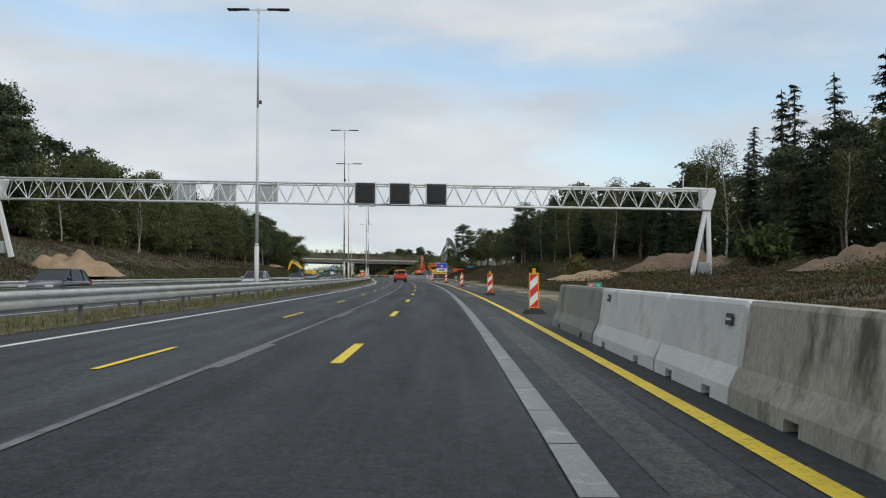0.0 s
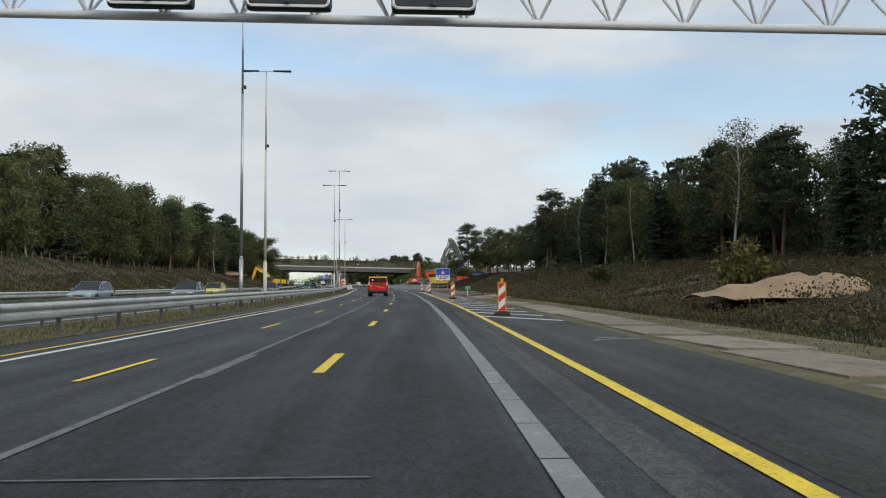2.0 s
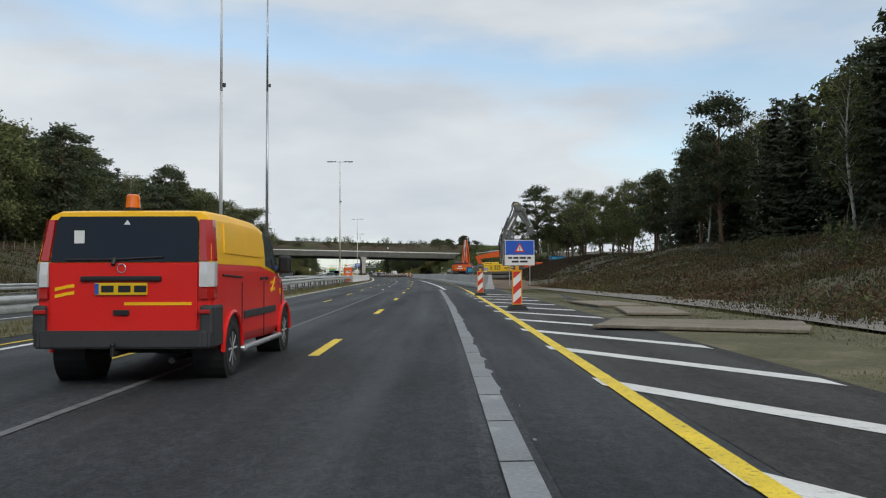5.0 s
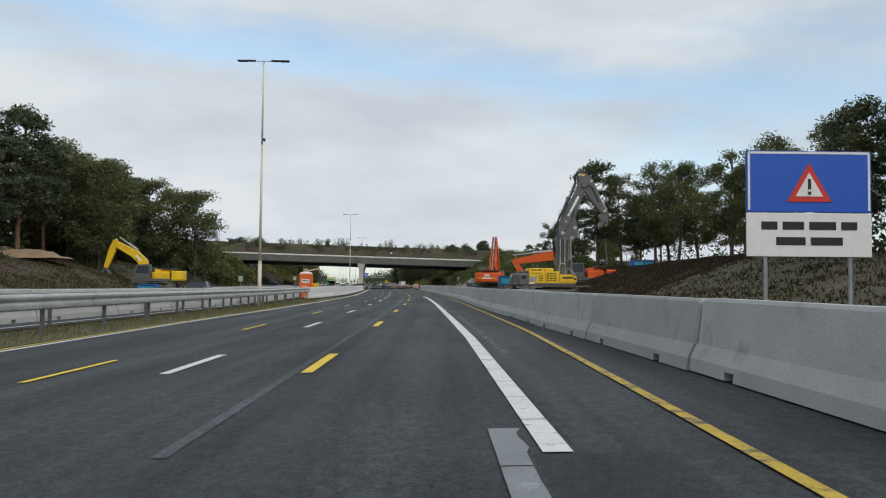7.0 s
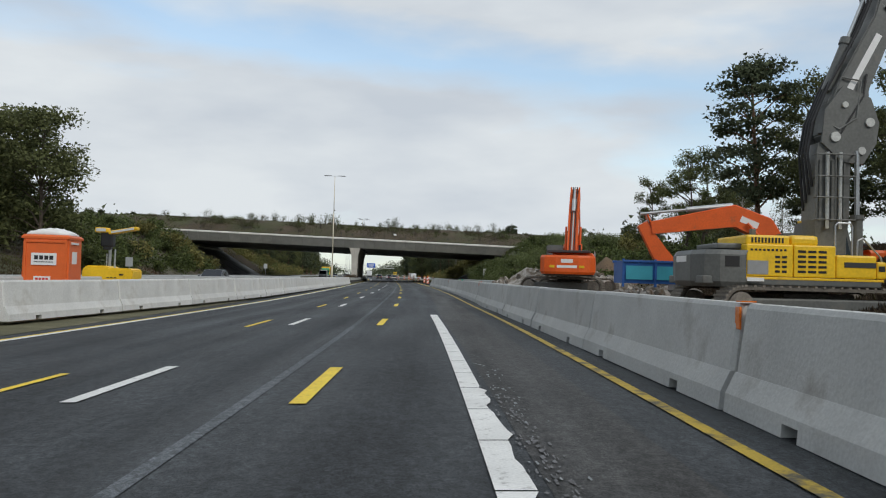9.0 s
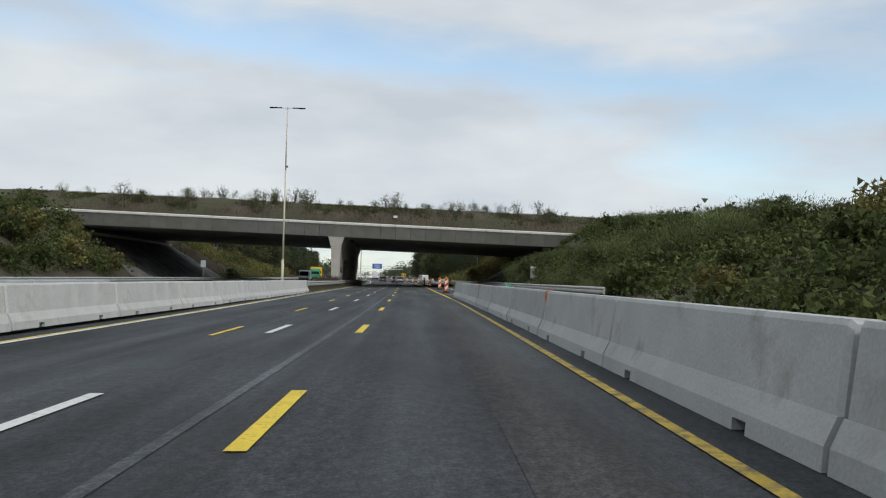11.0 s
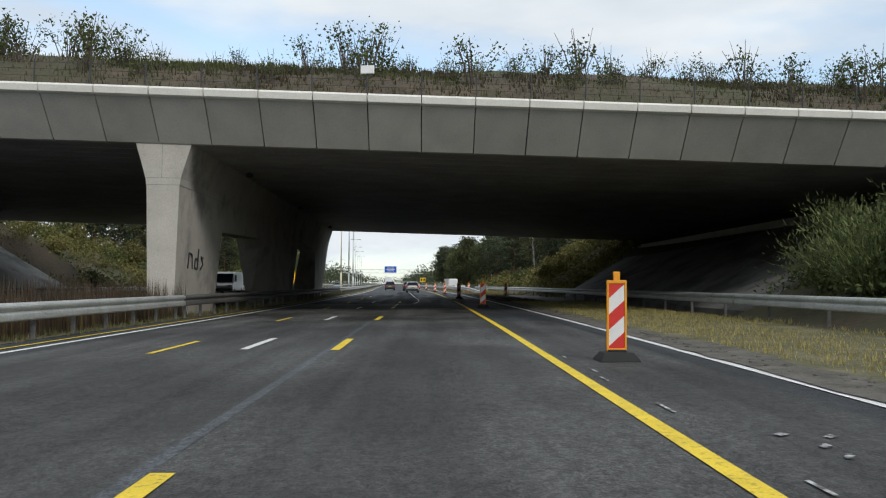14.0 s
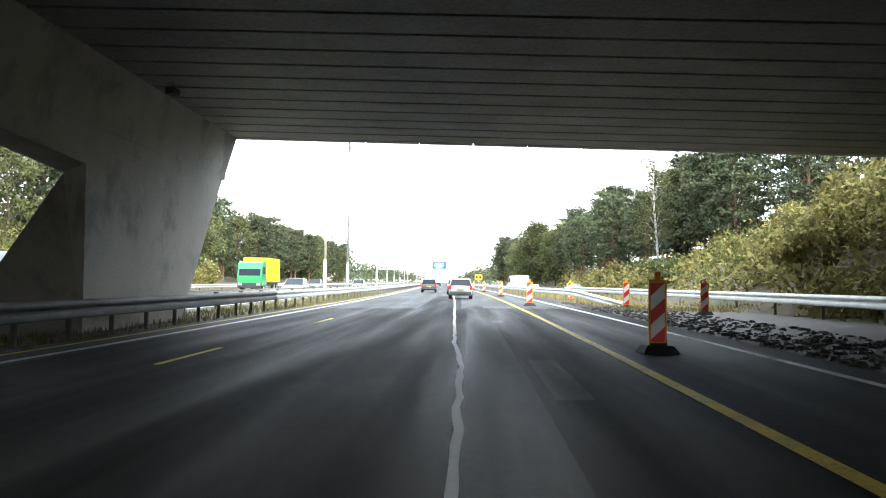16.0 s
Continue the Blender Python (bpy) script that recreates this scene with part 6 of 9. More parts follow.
# ---- tipper truck and white vans of the opposite carriageway ----
def truck(m, cab_paint, load_paint, label, length=8.5, height=3.5, tail=False):
    t = thing("truck", m, label, "truck", "trucks")
    L = length
    bm = bmesh.new()
    prism(bm, [(L - 2.2, 0.7), (L - 0.05, 0.7), (L, 1.6), (L - 0.25, 2.95), (L - 0.8, 3.1), (L - 2.2, 3.1)], 0, -1.2, 1.2)
    bmesh.ops.bevel(bm, geom=bm.edges[:], offset=0.07, segments=2, affect="EDGES")
    part("cab", bm, cab_paint, t)
    bm = bmesh.new()
    prism(bm, [(L - 0.02, 1.7), (L + 0.02, 1.7), (L - 0.2, 2.6), (L - 0.25, 2.6)], 0, -1.05, 1.05)
    part("windscreen", bm, GLASS_DARK, t)
    bm = bmesh.new()
    box(bm, (0, L + 0.0, 0.75), (2.3, 0.15, 0.5), bevel=0.05)
    part("bumper", bm, DARK_GREY, t)
    for sd in (-1, 1):
        bm = bmesh.new()
        box(bm, (sd * 0.9, L + 0.04, 0.85), (0.35, 0.14, 0.2), bevel=0.04)
        part("headlight", bm, LENS_CLEAR, t)
        for y in (1.0, 2.4, L - 1.3):
            wheel(t, sd * 1.0, y, 0.5, 0.3, 6)
        bm = bmesh.new()
        box(bm, (sd * 1.38, L - 0.3, 2.2), (0.22, 0.14, 0.7), bevel=0.04)
        part("mirror", bm, BLACK, t)
    bm = bmesh.new()
    box(bm, (0, (L - 2.4) / 2, 0.85), (2.0, L - 2.4, 0.3), bevel=0.03)
    part("chassis", bm, BLACK, t)
    bm = bmesh.new()
    prism(bm, [(0.0, 1.1), (L - 2.4, 1.1), (L - 2.35, height), (0.1, height)], 0, -1.22, 1.22)
    bmesh.ops.bevel(bm, geom=bm.edges[:], offset=0.05, segments=1, affect="EDGES")
    body = part("load_body", bm, load_paint, t)
    for k in range(8):
        bm = bmesh.new()
        for sd in (-1, 1):
            box(bm, (sd * 1.25, 0.5 + k * (L - 3.2) / 7, (height + 1.1) / 2), (0.07, 0.1, height - 1.15))
        part("rib", bm, load_paint, body)
    return t


truck(stand(487.0, -19.5, 0, 180), PAINT_GREEN, MACHINE_YELLOW, "green and yellow tipper truck on the opposite carriageway")
truck(stand(640.0, -2.6), PAINT_WHITE, PAINT_WHITE, "white box truck far ahead on the motorway")


def delivery_van(m, paint, label, name="delivery_van"):
    t = thing(name, m, label, "van", "vans")
    bm = bmesh.new()
    prism(bm, [(0, 0.4), (5.0, 0.4), (5.15, 0.9), (4.7, 1.25), (4.05, 2.1), (3.7, 2.3), (0.1, 2.3), (0, 2.1)], 0, -0.95, 0.95)
    bmesh.ops.bevel(bm, geom=bm.edges[:], offset=0.08, segments=2, affect="EDGES")
    part("body", bm, paint, t)
    bm = bmesh.new()
    prism(bm, [(4.68, 1.3), (4.74, 1.3), (4.13, 2.08), (4.06, 2.08)], 0, -0.8, 0.8)
    part("windscreen", bm, GLASS_DARK, t)
    for sd in (-1, 1):
        bm = bmesh.new()
        prism(bm, [(3.3, 1.35), (4.35, 1.35), (3.95, 1.95), (3.3, 1.95)], 0, min(sd * 0.945, sd * 0.957), max(sd * 0.945, sd * 0.957))
        part("side_window", bm, GLASS_DARK, t)
        bm = bmesh.new()
        box(bm, (sd * 0.7, 5.06, 0.95), (0.36, 0.2, 0.2), bevel=0.04)
        part("headlight", bm, LENS_CLEAR, t)
        for y in (0.95, 4.2):
            wheel(t, sd * 0.86, y, 0.34, 0.22)
    bm = bmesh.new()
    box(bm, (0, 5.1, 0.5), (1.8, 0.16, 0.35), bevel=0.05)
    part("bumper", bm, BLACK, t)
    return t


delivery_van(stand(433.0, -17.6, 0, 180), PAINT_WHITE, "white delivery van coming towards the bridge on the opposite carriageway")
delivery_van(stand(515.0, 10.5, land(515, 10.5) - fall(515, 10.5), 10), PAINT_WHITE, "white van parked on the verge behind the guard rail")


# ---- excavators ----
def beam(bm, pts, heights, half):
    """A box girder of changing depth along a row of points in the y-z plane."""
    up, dn = [], []
    for i, (y, z) in enumerate(pts):
        a = pts[max(i - 1, 0)]
        b = pts[min(i + 1, len(pts) - 1)]
        d = Vector((b[0] - a[0], b[1] - a[1])).normalized()
        n = Vector((-d.y, d.x))
        up.append((y + n.x * heights[i], z + n.y * heights[i]))
        dn.append((y - n.x * heights[i], z - n.y * heights[i]))
    for i in range(len(pts) - 1):
        quad = [up[i], dn[i], dn[i + 1], up[i + 1]]
        loft(bm, [[(x, y, z) for y, z in quad] for x in (-half, half)])
    bmesh.ops.remove_doubles(bm, verts=bm.verts[:], dist=0.001)
    bmesh.ops.recalc_face_normals(bm, faces=bm.faces[:])


def excavator(m, paint, weight_paint, boom_paint, boom, boom_h, arm, arm_h, label, tool="bucket", scale=1.0, undercarriage_turn=0.0, bar_paint=None, upper=None, half=1.9):
    e = thing("excavator", m @ Matrix.Scale(scale, 4), label, "excavator", "excavators at the works")
    bm = bmesh.new()
    box(bm, (0, 0, 0.62), (1.9, 2.0, 0.35), bevel=0.05)
    rod(bm, (0, 0, 0.6), (0, 0, 1.02), 0.75, n=20)
    base = part("undercarriage", bm, TRACK, e)
    base.matrix_basis = Matrix.Rotation(radians(undercarriage_turn), 4, "Z")

    def loop(r, n=12):
        pts = [(half + r * math.sin(math.pi * k / n), 0.48 + r * math.cos(math.pi * k / n)) for k in range(n + 1)]
        return pts + [(-half - r * math.sin(math.pi * k / n), 0.48 - r * math.cos(math.pi * k / n)) for k in range(n + 1)]

    for sd in (-1, 1):
        # the belt of shoes, open inside, round a side frame with rollers
        outer, inner = loop(0.46), loop(0.38)
        bm = bmesh.new()
        x0, x1 = sd * 1.2 - 0.3, sd * 1.2 + 0.3
        loft(bm, [[(x0, *o), (x1, *o), (x1, *i), (x0, *i)] for o, i in zip(outer + outer[:1], inner + inner[:1])], caps=False)
        bmesh.ops.recalc_face_normals(bm, faces=bm.faces[:])
        tr = part("track", bm, TRACK, base)
        bm = bmesh.new()
        for k in range(len(outer)):
            box(bm, (0, 0, 0), (0.62, 0.06, 0.05), Matrix.Translation((sd * 1.2, *outer[k])))
        m = int(half * 9)
        for k in range(m):
            y = -half + 0.1 + (2 * half - 0.2) * k / (m - 1)
            box(bm, (sd * 1.2, y, 0.955), (0.62, 0.07, 0.05))
            box(bm, (sd * 1.2, y, 0.015), (0.62, 0.07, 0.05))
        tagged(part("tread", bm, TRACK_SHOE, tr), kind="stuff")
        bm = bmesh.new()
        box(bm, (sd * 1.2, 0, 0.5), (0.4, 2 * half - 0.3, 0.34), bevel=0.05)
        part("side_frame", bm, MACHINE_GREY, base)
        for y in (-half, half):
            bm = bmesh.new()
            rod(bm, (sd * 1.2 - 0.27, y, 0.48), (sd * 1.2 + 0.27, y, 0.48), 0.33, n=18)
            rod(bm, (sd * 1.2 - 0.31, y, 0.48), (sd * 1.2 + 0.31, y, 0.48), 0.13, n=12)
            part("sprocket", bm, TRACK_SHOE, base)
        for k in range(6):
            y = -half * 0.72 + half * 1.44 * k / 5
            bm = bmesh.new()
            rod(bm, (sd * 1.2 - 0.29, y, 0.21), (sd * 1.2 + 0.29, y, 0.21), 0.12, n=12)
            part("roller", bm, TRACK_SHOE, base)
    if upper:
        upper(e)
        return e
    # house
    bm = bmesh.new()
    box(bm, (0, -0.2, 1.18), (2.7, 4.4, 0.28), bevel=0.04)
    part("deck", bm, MACHINE_GREY, e)
    bm = bmesh.new()
    box(bm, (0.85, -0.1, 1.62), (1.0, 3.2, 0.72), bevel=0.06)
    box(bm, (-0.75, -1.0, 1.62), (1.1, 1.6, 0.72), bevel=0.06)
    body = part("engine_house", bm, paint, e)
    bm = bmesh.new()
    box(bm, (0.2, -0.95, 2.12), (2.2, 1.5, 0.36), bevel=0.08)
    part("engine_hood", bm, paint, e)
    for k in range(3):
        for j in range(4):
            bm = bmesh.new()
            box(bm, (1.355, -1.2 + k * 0.62, 1.42 + j * 0.14), (0.012, 0.46, 0.07))
            part("grille", bm, BLACK, body)
    bm = bmesh.new()
    outline = [(-1.45, -2.05), (-1.45, -2.6), (-1.2, -2.95), (-0.6, -3.12), (0.6, -3.12), (1.2, -2.95), (1.45, -2.6), (1.45, -2.05)]
    loft(bm, [[(x * f, y + d, z) for x, y in outline] for z, f, d in ((1.12, 0.95, 0.06), (1.25, 1.0, 0.0), (2.0, 1.0, 0.0), (2.12, 0.96, 0.05))])
    bmesh.ops.recalc_face_normals(bm, faces=bm.faces[:])
    cw = part("counterweight", bm, weight_paint, e)
    if bar_paint:
        bm = bmesh.new()
        box(bm, (0, -3.125, 1.82), (0.62, 0.012, 0.2))
        part("lettering_bar", bm, SIGN_WHITE, cw)
        bm = bmesh.new()
        box(bm, (0, -3.125, 1.52), (1.05, 0.012, 0.14))
        part("lettering_bar", bm, SIGN_WHITE, cw)
        for x in (-0.78, 0.78):
            bm = bmesh.new()
            box(bm, (x, -3.09, 1.52), (0.26, 0.05, 0.13))
            part("warning_field", bm, PLATE_YELLOW, cw)
    bm = bmesh.new()
    prism(bm, [(0.15, 1.3), (1.75, 1.3), (1.85, 1.75), (1.55, 2.75), (0.2, 2.8)], 0, -1.4, -0.5)
    bmesh.ops.bevel(bm, geom=bm.edges[:], offset=0.05, segments=2, affect="EDGES")
    cab = part("cab", bm, MACHINE_GREY, e)
    bm = bmesh.new()
    prism(bm, [(0.3, 1.85), (1.6, 1.85), (1.42, 2.62), (0.32, 2.65)], 0, -1.412, -0.488)
    part("cab_window", bm, GLASS_SIDE, cab)
    bm = bmesh.new()
    for y in (0.2, 1.2):
        rod(bm, (1.3, y, 1.95), (1.3, y, 2.45), 0.025, n=6)
    rod(bm, (1.3, 0.2, 2.45), (1.3, 1.2, 2.45), 0.025, n=6)
    rod(bm, (1.3, 1.2, 2.45), (1.3, 1.6, 1.3), 0.025, n=6)
    part("hand_rail", bm, STEEL, e)
    bm = bmesh.new()
    rod(bm, (0.55, -1.2, 2.25), (0.55, -1.2, 2.75), 0.07, n=10)
    part("exhaust", bm, BLACK, e)
    # boom, arm and rams
    bm = bmesh.new()
    beam(bm, boom, boom_h, 0.3)
    bo = part("boom", bm, boom_paint, e)
    i = len(boom) // 2
    a, b = Vector(boom[i - 1]), Vector(boom[i])
    bm = bmesh.new()
    for sd in (-1, 1):
        mid = a.lerp(b, 0.5)
        ang = math.atan2(b.y - a.y, b.x - a.x)
        box(bm, (0, 0, 0), (0.012, (b - a).length * 0.62, boom_h[i] * 0.6), Matrix.Translation((sd * 0.306, mid.x, mid.y)) @ Matrix.Rotation(ang, 4, "X"))
        part("lettering_bar", bm, SIGN_WHITE, bo)
        bm = bmesh.new()
    bm.free()
    bm = bmesh.new()
    for sd in (-1, 1):
        p, q = (sd * 0.42, 1.1, 1.35), (sd * 0.42, boom[i][0] * 0.6 + boom[i - 1][0] * 0.4, boom[i][1] * 0.6 + boom[i - 1][1] * 0.4 - 0.1)
        mid = [p[k] * 0.4 + q[k] * 0.6 for k in range(3)]
        rod(bm, p, mid, 0.12, n=12)
        rod(bm, mid, q, 0.06, n=10)
    part("boom_ram", bm, boom_paint, e)
    bm = bmesh.new()
    beam(bm, arm, arm_h, 0.22)
    ar = part("arm", bm, boom_paint, e)
    bm = bmesh.new()
    p, q = boom[i], arm[0]
    n = Vector((-(q[1] - p[1]), q[0] - p[0])).normalized()
    if n.y < 0:
        n = -n
    p2, q2 = (p[0] + n.x * 0.5, p[1] + n.y * 0.5), (q[0] + n.x * 0.45, q[1] + n.y * 0.45)
    rod(bm, (0, *p2), (0, (p2[0] + q2[0]) / 2, (p2[1] + q2[1]) / 2), 0.12, n=12)
    rod(bm, (0, (p2[0] + q2[0]) / 2, (p2[1] + q2[1]) / 2), (0, *q2), 0.06, n=10)
    part("arm_ram", bm, STEEL, e)
    for k, sd in enumerate((-0.24, -0.12, 0.0, 0.12, 0.24)):
        bm = bmesh.new()
        pts = []
        for j, ((y, z), h) in enumerate(zip(boom, boom_h)):
            p, q = Vector(boom[max(j - 1, 0)]), Vector(boom[min(j + 1, len(boom) - 1)])
            d = (q - p).normalized()
            pts.append(Vector((sd, y - d.y * h * 1.06, z + d.x * h * 1.06)))
        pts.append(Vector((sd, pts[-1].y + 0.15, pts[-1].z + 0.35)))
        for u, w in zip(pts, pts[1:]):
            rod(bm, u, w, 0.034 if k % 2 else 0.045, n=6)
        part("hose", bm, BLACK if k % 2 else STEEL_OLD if k == 2 else boom_paint, bo)
    bm = bmesh.new()
    box(bm, (0, -1.5, 2.36), (2.3, 1.2, 0.14), bevel=0.04)
    part("hood_cover", bm, DARK_GREY, e, "dark engine cover")
    y, z = arm[-1]
    bm = bmesh.new()
    if tool == "bucket":
        outline = [(y - 0.2, z + 0.1), (y + 0.35, z - 0.1), (y + 0.5, z - 0.7), (y + 0.1, z - 1.15), (y - 0.55, z - 1.05), (y - 0.45, z - 0.9), (y - 0.05, z - 0.75)]
        prism(bm, outline, 0, -0.6, 0.6)
        part("bucket", bm, MACHINE_GREY, e)
    else:
        for sd in (-1, 1):
            outline = [(y - 0.15, z), (y + 0.15, z), (y + sd * 0.55, z - 0.55), (y + sd * 0.35, z - 1.15), (y + sd * 0.12, z - 1.1), (y + sd * 0.22, z - 0.6)]
            loft(bm, [[(x, a, b) for a, b in outline] for x in (-0.25, 0.25)])
        bmesh.ops.recalc_face_normals(bm, faces=bm.faces[:])
        part("demolition_shear", bm, MACHINE_GREY, e)
    return e


def demolition_upper(e):
    """House, straight mast, folded high boom and arm of the demolition machine."""
    G, Y = MACHINE_GREY, MACHINE_YELLOW

    def piece(name, material, parent, *boxes, bevel=0.0, label=""):
        bm = bmesh.new()
        for c, size in boxes:
            box(bm, c, size, bevel=bevel)
        return part(name, bm, material, parent, label)

    def tube(name, material, parent, r, *pts):
        bm = bmesh.new()
        for p, q in zip(pts, pts[1:]):
            rod(bm, p, q, r, n=8)
        return part(name, bm, material, parent)

    piece("deck", G, e, ((0, -0.75, 1.09), (2.7, 4.5, 0.2)), bevel=0.03)
    piece("deck_sill", Y, e, ((1.3, -0.25, 1.16), (0.12, 3.6, 0.06)), bevel=0.01)
    bm = bmesh.new()
    outline = [(-1.45, -1.95), (-1.45, -2.6), (-1.25, -2.92), (-0.6, -3.06), (0.6, -3.06), (1.25, -2.92), (1.45, -2.6), (1.45, -1.95)]
    loft(bm, [[(x * f, y + d, z) for x, y in outline] for z, f, d in ((0.92, 0.94, 0.08), (1.05, 1.0, 0.0), (1.72, 1.0, 0.0), (1.84, 0.95, 0.07))])
    bmesh.ops.recalc_face_normals(bm, faces=bm.faces[:])
    cw = part("counterweight", bm, G, e, "dark grey counterweight")
    piece("name_plate", SIGN_WHITE, cw, ((-0.1, -3.065, 1.62), (0.8, 0.01, 0.16)))
    piece("recess", BLACK, cw, ((1.452, -2.3, 1.55), (0.012, 0.36, 0.26)))
    piece("lettering_bar", SIGN_WHITE, cw, ((1.46, -1.72, 1.12), (0.02, 0.42, 0.09)))
    for x in (0.85, -0.85):
        door = piece("service_door", Y, e, ((x, -1.32, 1.6), (1.0, 1.17, 0.8)), bevel=0.035)
        if x > 0:
            for j in range(9):
                piece("louvre", BLACK, door, ((1.352, -1.78 + 0.105 * j, 1.86), (0.012, 0.06, 0.05)))
            piece("side_grille", RIM, door, ((1.352, -1.62, 1.42), (0.012, 0.52, 0.34)))
            for j in range(4):
                for k in range(2):
                    piece("louvre", BLACK, door, ((1.353, -1.13 + 0.17 * k, 1.33 + 0.12 * j), (0.014, 0.12, 0.06)))
        door = piece("service_door", Y, e, ((x, -0.19, 1.6), (1.0, 1.05, 0.8)), bevel=0.035)
        if x > 0:
            for j in range(5):
                for k in range(3):
                    piece("louvre", BLACK, door, ((1.353, -0.52 + 0.26 * k, 1.34 + 0.125 * j), (0.014, 0.2, 0.06)))
        low = piece("front_case", Y, e, ((x * 1.02, 0.86, 1.49), (0.97, 1.02, 0.58)), bevel=0.05)
        piece("front_case", Y, e, ((x * 1.02, 1.5, 1.42), (0.97, 0.24, 0.44)), bevel=0.06)
        if x > 0:
            piece("lettering_bar", DARK_GREY, low, ((1.356, 0.95, 1.54), (0.016, 0.8, 0.13)))
            piece("lamp_recess", BLACK, low, ((1.356, 1.5, 1.46), (0.016, 0.16, 0.14)), bevel=0.005)
    hood = piece("engine_hood", Y, e, ((0.3, -1.35, 2.1), (2.0, 1.1, 0.26)), bevel=0.06)
    for j in range(10):
        piece("louvre", BLACK, hood, ((1.303, -1.75 + 0.085 * j, 2.1), (0.012, 0.045, 0.13)))
    piece("engine_hood", Y, e, ((0.3, -0.42, 2.1), (2.0, 0.7, 0.3)), bevel=0.1)
    piece("air_cleaner", G, e, ((0.2, -2.15, 1.95), (1.6, 0.7, 0.14)), bevel=0.04)
    piece("exhaust", G, e, ((-0.5, -1.0, 2.35), (0.14, 0.14, 0.3)), bevel=0.03)
    bm = bmesh.new()
    prism(bm, [(0.5, 1.2), (1.75, 1.2), (1.85, 1.75), (1.6, 2.72), (0.55, 2.74)], 0, -1.42, -0.52)
    bmesh.ops.bevel(bm, geom=bm.edges[:], offset=0.04, segments=2, affect="EDGES")
    cab = part("cab", bm, G, e)
    bm = bmesh.new()
    prism(bm, [(0.66, 1.8), (1.72, 1.8), (1.52, 2.6), (0.68, 2.62)], 0, -1.432, -0.508)
    part("cab_window", bm, GLASS_SIDE, cab)
    piece("cab_roof", Y, cab, ((-0.97, 1.1, 2.78), (0.8, 0.95, 0.07)), bevel=0.02)
    tube("hand_rail", STEEL, e, 0.022, (1.28, 0.35, 1.75), (1.28, 0.35, 2.52), (1.28, 0.42, 2.58), (1.28, 0.72, 2.58), (1.28, 0.78, 2.5), (1.28, 0.78, 1.75))
    tube("hand_rail", STEEL, e, 0.022, (1.28, 0.9, 1.75), (1.28, 0.92, 2.15), (1.28, 1.05, 2.22), (1.28, 1.5, 1.75), (1.28, 1.6, 1.4))
    # mast with its cage, tubes and rams
    def plate(name, outline, half, parent, bevel=0.035, label=""):
        """A welded box of one side outline in the y-z plane."""
        bm = bmesh.new()
        prism(bm, outline, 0, -half, half)
        bmesh.ops.bevel(bm, geom=bm.edges[:], offset=bevel, segments=2, affect="EDGES")
        return part(name, bm, G, parent, label)

    bm = bmesh.new()
    loft(bm, [[(-w, y - d, z), (w, y - d, z), (w, y + d, z), (-w, y + d, z)] for y, z, w, d in ((0.75, 1.2, 0.32, 0.36), (0.72, 2.2, 0.32, 0.40), (0.72, 2.75, 0.36, 0.46), (0.74, 4.3, 0.36, 0.46), (0.85, 4.75, 0.36, 0.5))])
    bmesh.ops.recalc_face_normals(bm, faces=bm.faces[:])
    mast = part("mast", bm, G, e, "tall straight grey mast")
    for y in (0.40, 0.72, 1.04):
        piece("mast_rib", G, mast, ((0.38, y, 3.5), (0.05, 0.07, 1.6)), bevel=0.01)
    for y in (0.56, 0.9):
        tube("mast_pipe", STEEL_OLD, mast, 0.05, (0.44, y, 2.5), (0.44, y, 4.5))
    for z in (2.72, 3.3, 3.85, 4.42):
        tube("mast_cage", G, mast, 0.02, (0.36, 0.2, z), (0.6, 0.2, z), (0.6, 1.22, z), (0.36, 1.22, z))
    for y in (0.2, 0.7, 1.22):
        tube("mast_cage", G, mast, 0.02, (0.6, y, 2.72), (0.6, y, 4.42))
    for x in (-0.42, 0.42):
        bm = bmesh.new()
        rod(bm, (x, 1.38, 1.55), (x, 1.36, 2.75), 0.14, n=14)
        rod(bm, (x, 1.36, 2.75), (x, 1.36, 2.87), 0.17, n=14)
        part("boom_ram", bm, G, e)
        tube("ram_rod", STEEL, e, 0.065, (x, 1.36, 2.87), (x, 1.34, 4.55))
    # knuckle plates and the inclined boom
    for x in (-0.40, 0.40):
        bm = bmesh.new()
        prism(bm, [(0.40, 4.75), (0.95, 4.25), (1.5, 4.2), (1.85, 4.75), (1.92, 5.3), (1.7, 5.95), (0.95, 6.25), (0.48, 5.6)], 0, x - 0.035, x + 0.035)
        kp = part("knuckle_plate", bm, G, e)
        for y, z, r in ((1.66, 5.3, 0.12), (0.75, 4.9, 0.13), (1.45, 4.55, 0.10), (1.0, 5.75, 0.08)):
            bm = bmesh.new()
            rod(bm, (x - 0.09, y, z), (x + 0.09, y, z), r, n=14)
            part("pin", bm, STEEL_OLD, kp)
    boom = plate("boom", [(0.5, 5.0), (0.62, 5.85), (1.85, 8.2), (2.0, 8.75), (2.42, 8.75), (2.44, 8.0), (1.72, 6.2), (1.75, 5.4), (1.45, 4.6), (0.85, 4.55)], 0.31, e, label="inclined dark grey boom")
    bm = bmesh.new()
    ang = math.atan2(7.64 - 6.12, 1.94 - 1.14)
    box(bm, (0, 0, 0), (0.012, 1.75, 0.17), Matrix.Translation((0.322, 1.56, 6.9)) @ Matrix.Rotation(ang, 4, "X"))
    part("lettering_bar", bm, SIGN_WHITE, boom)
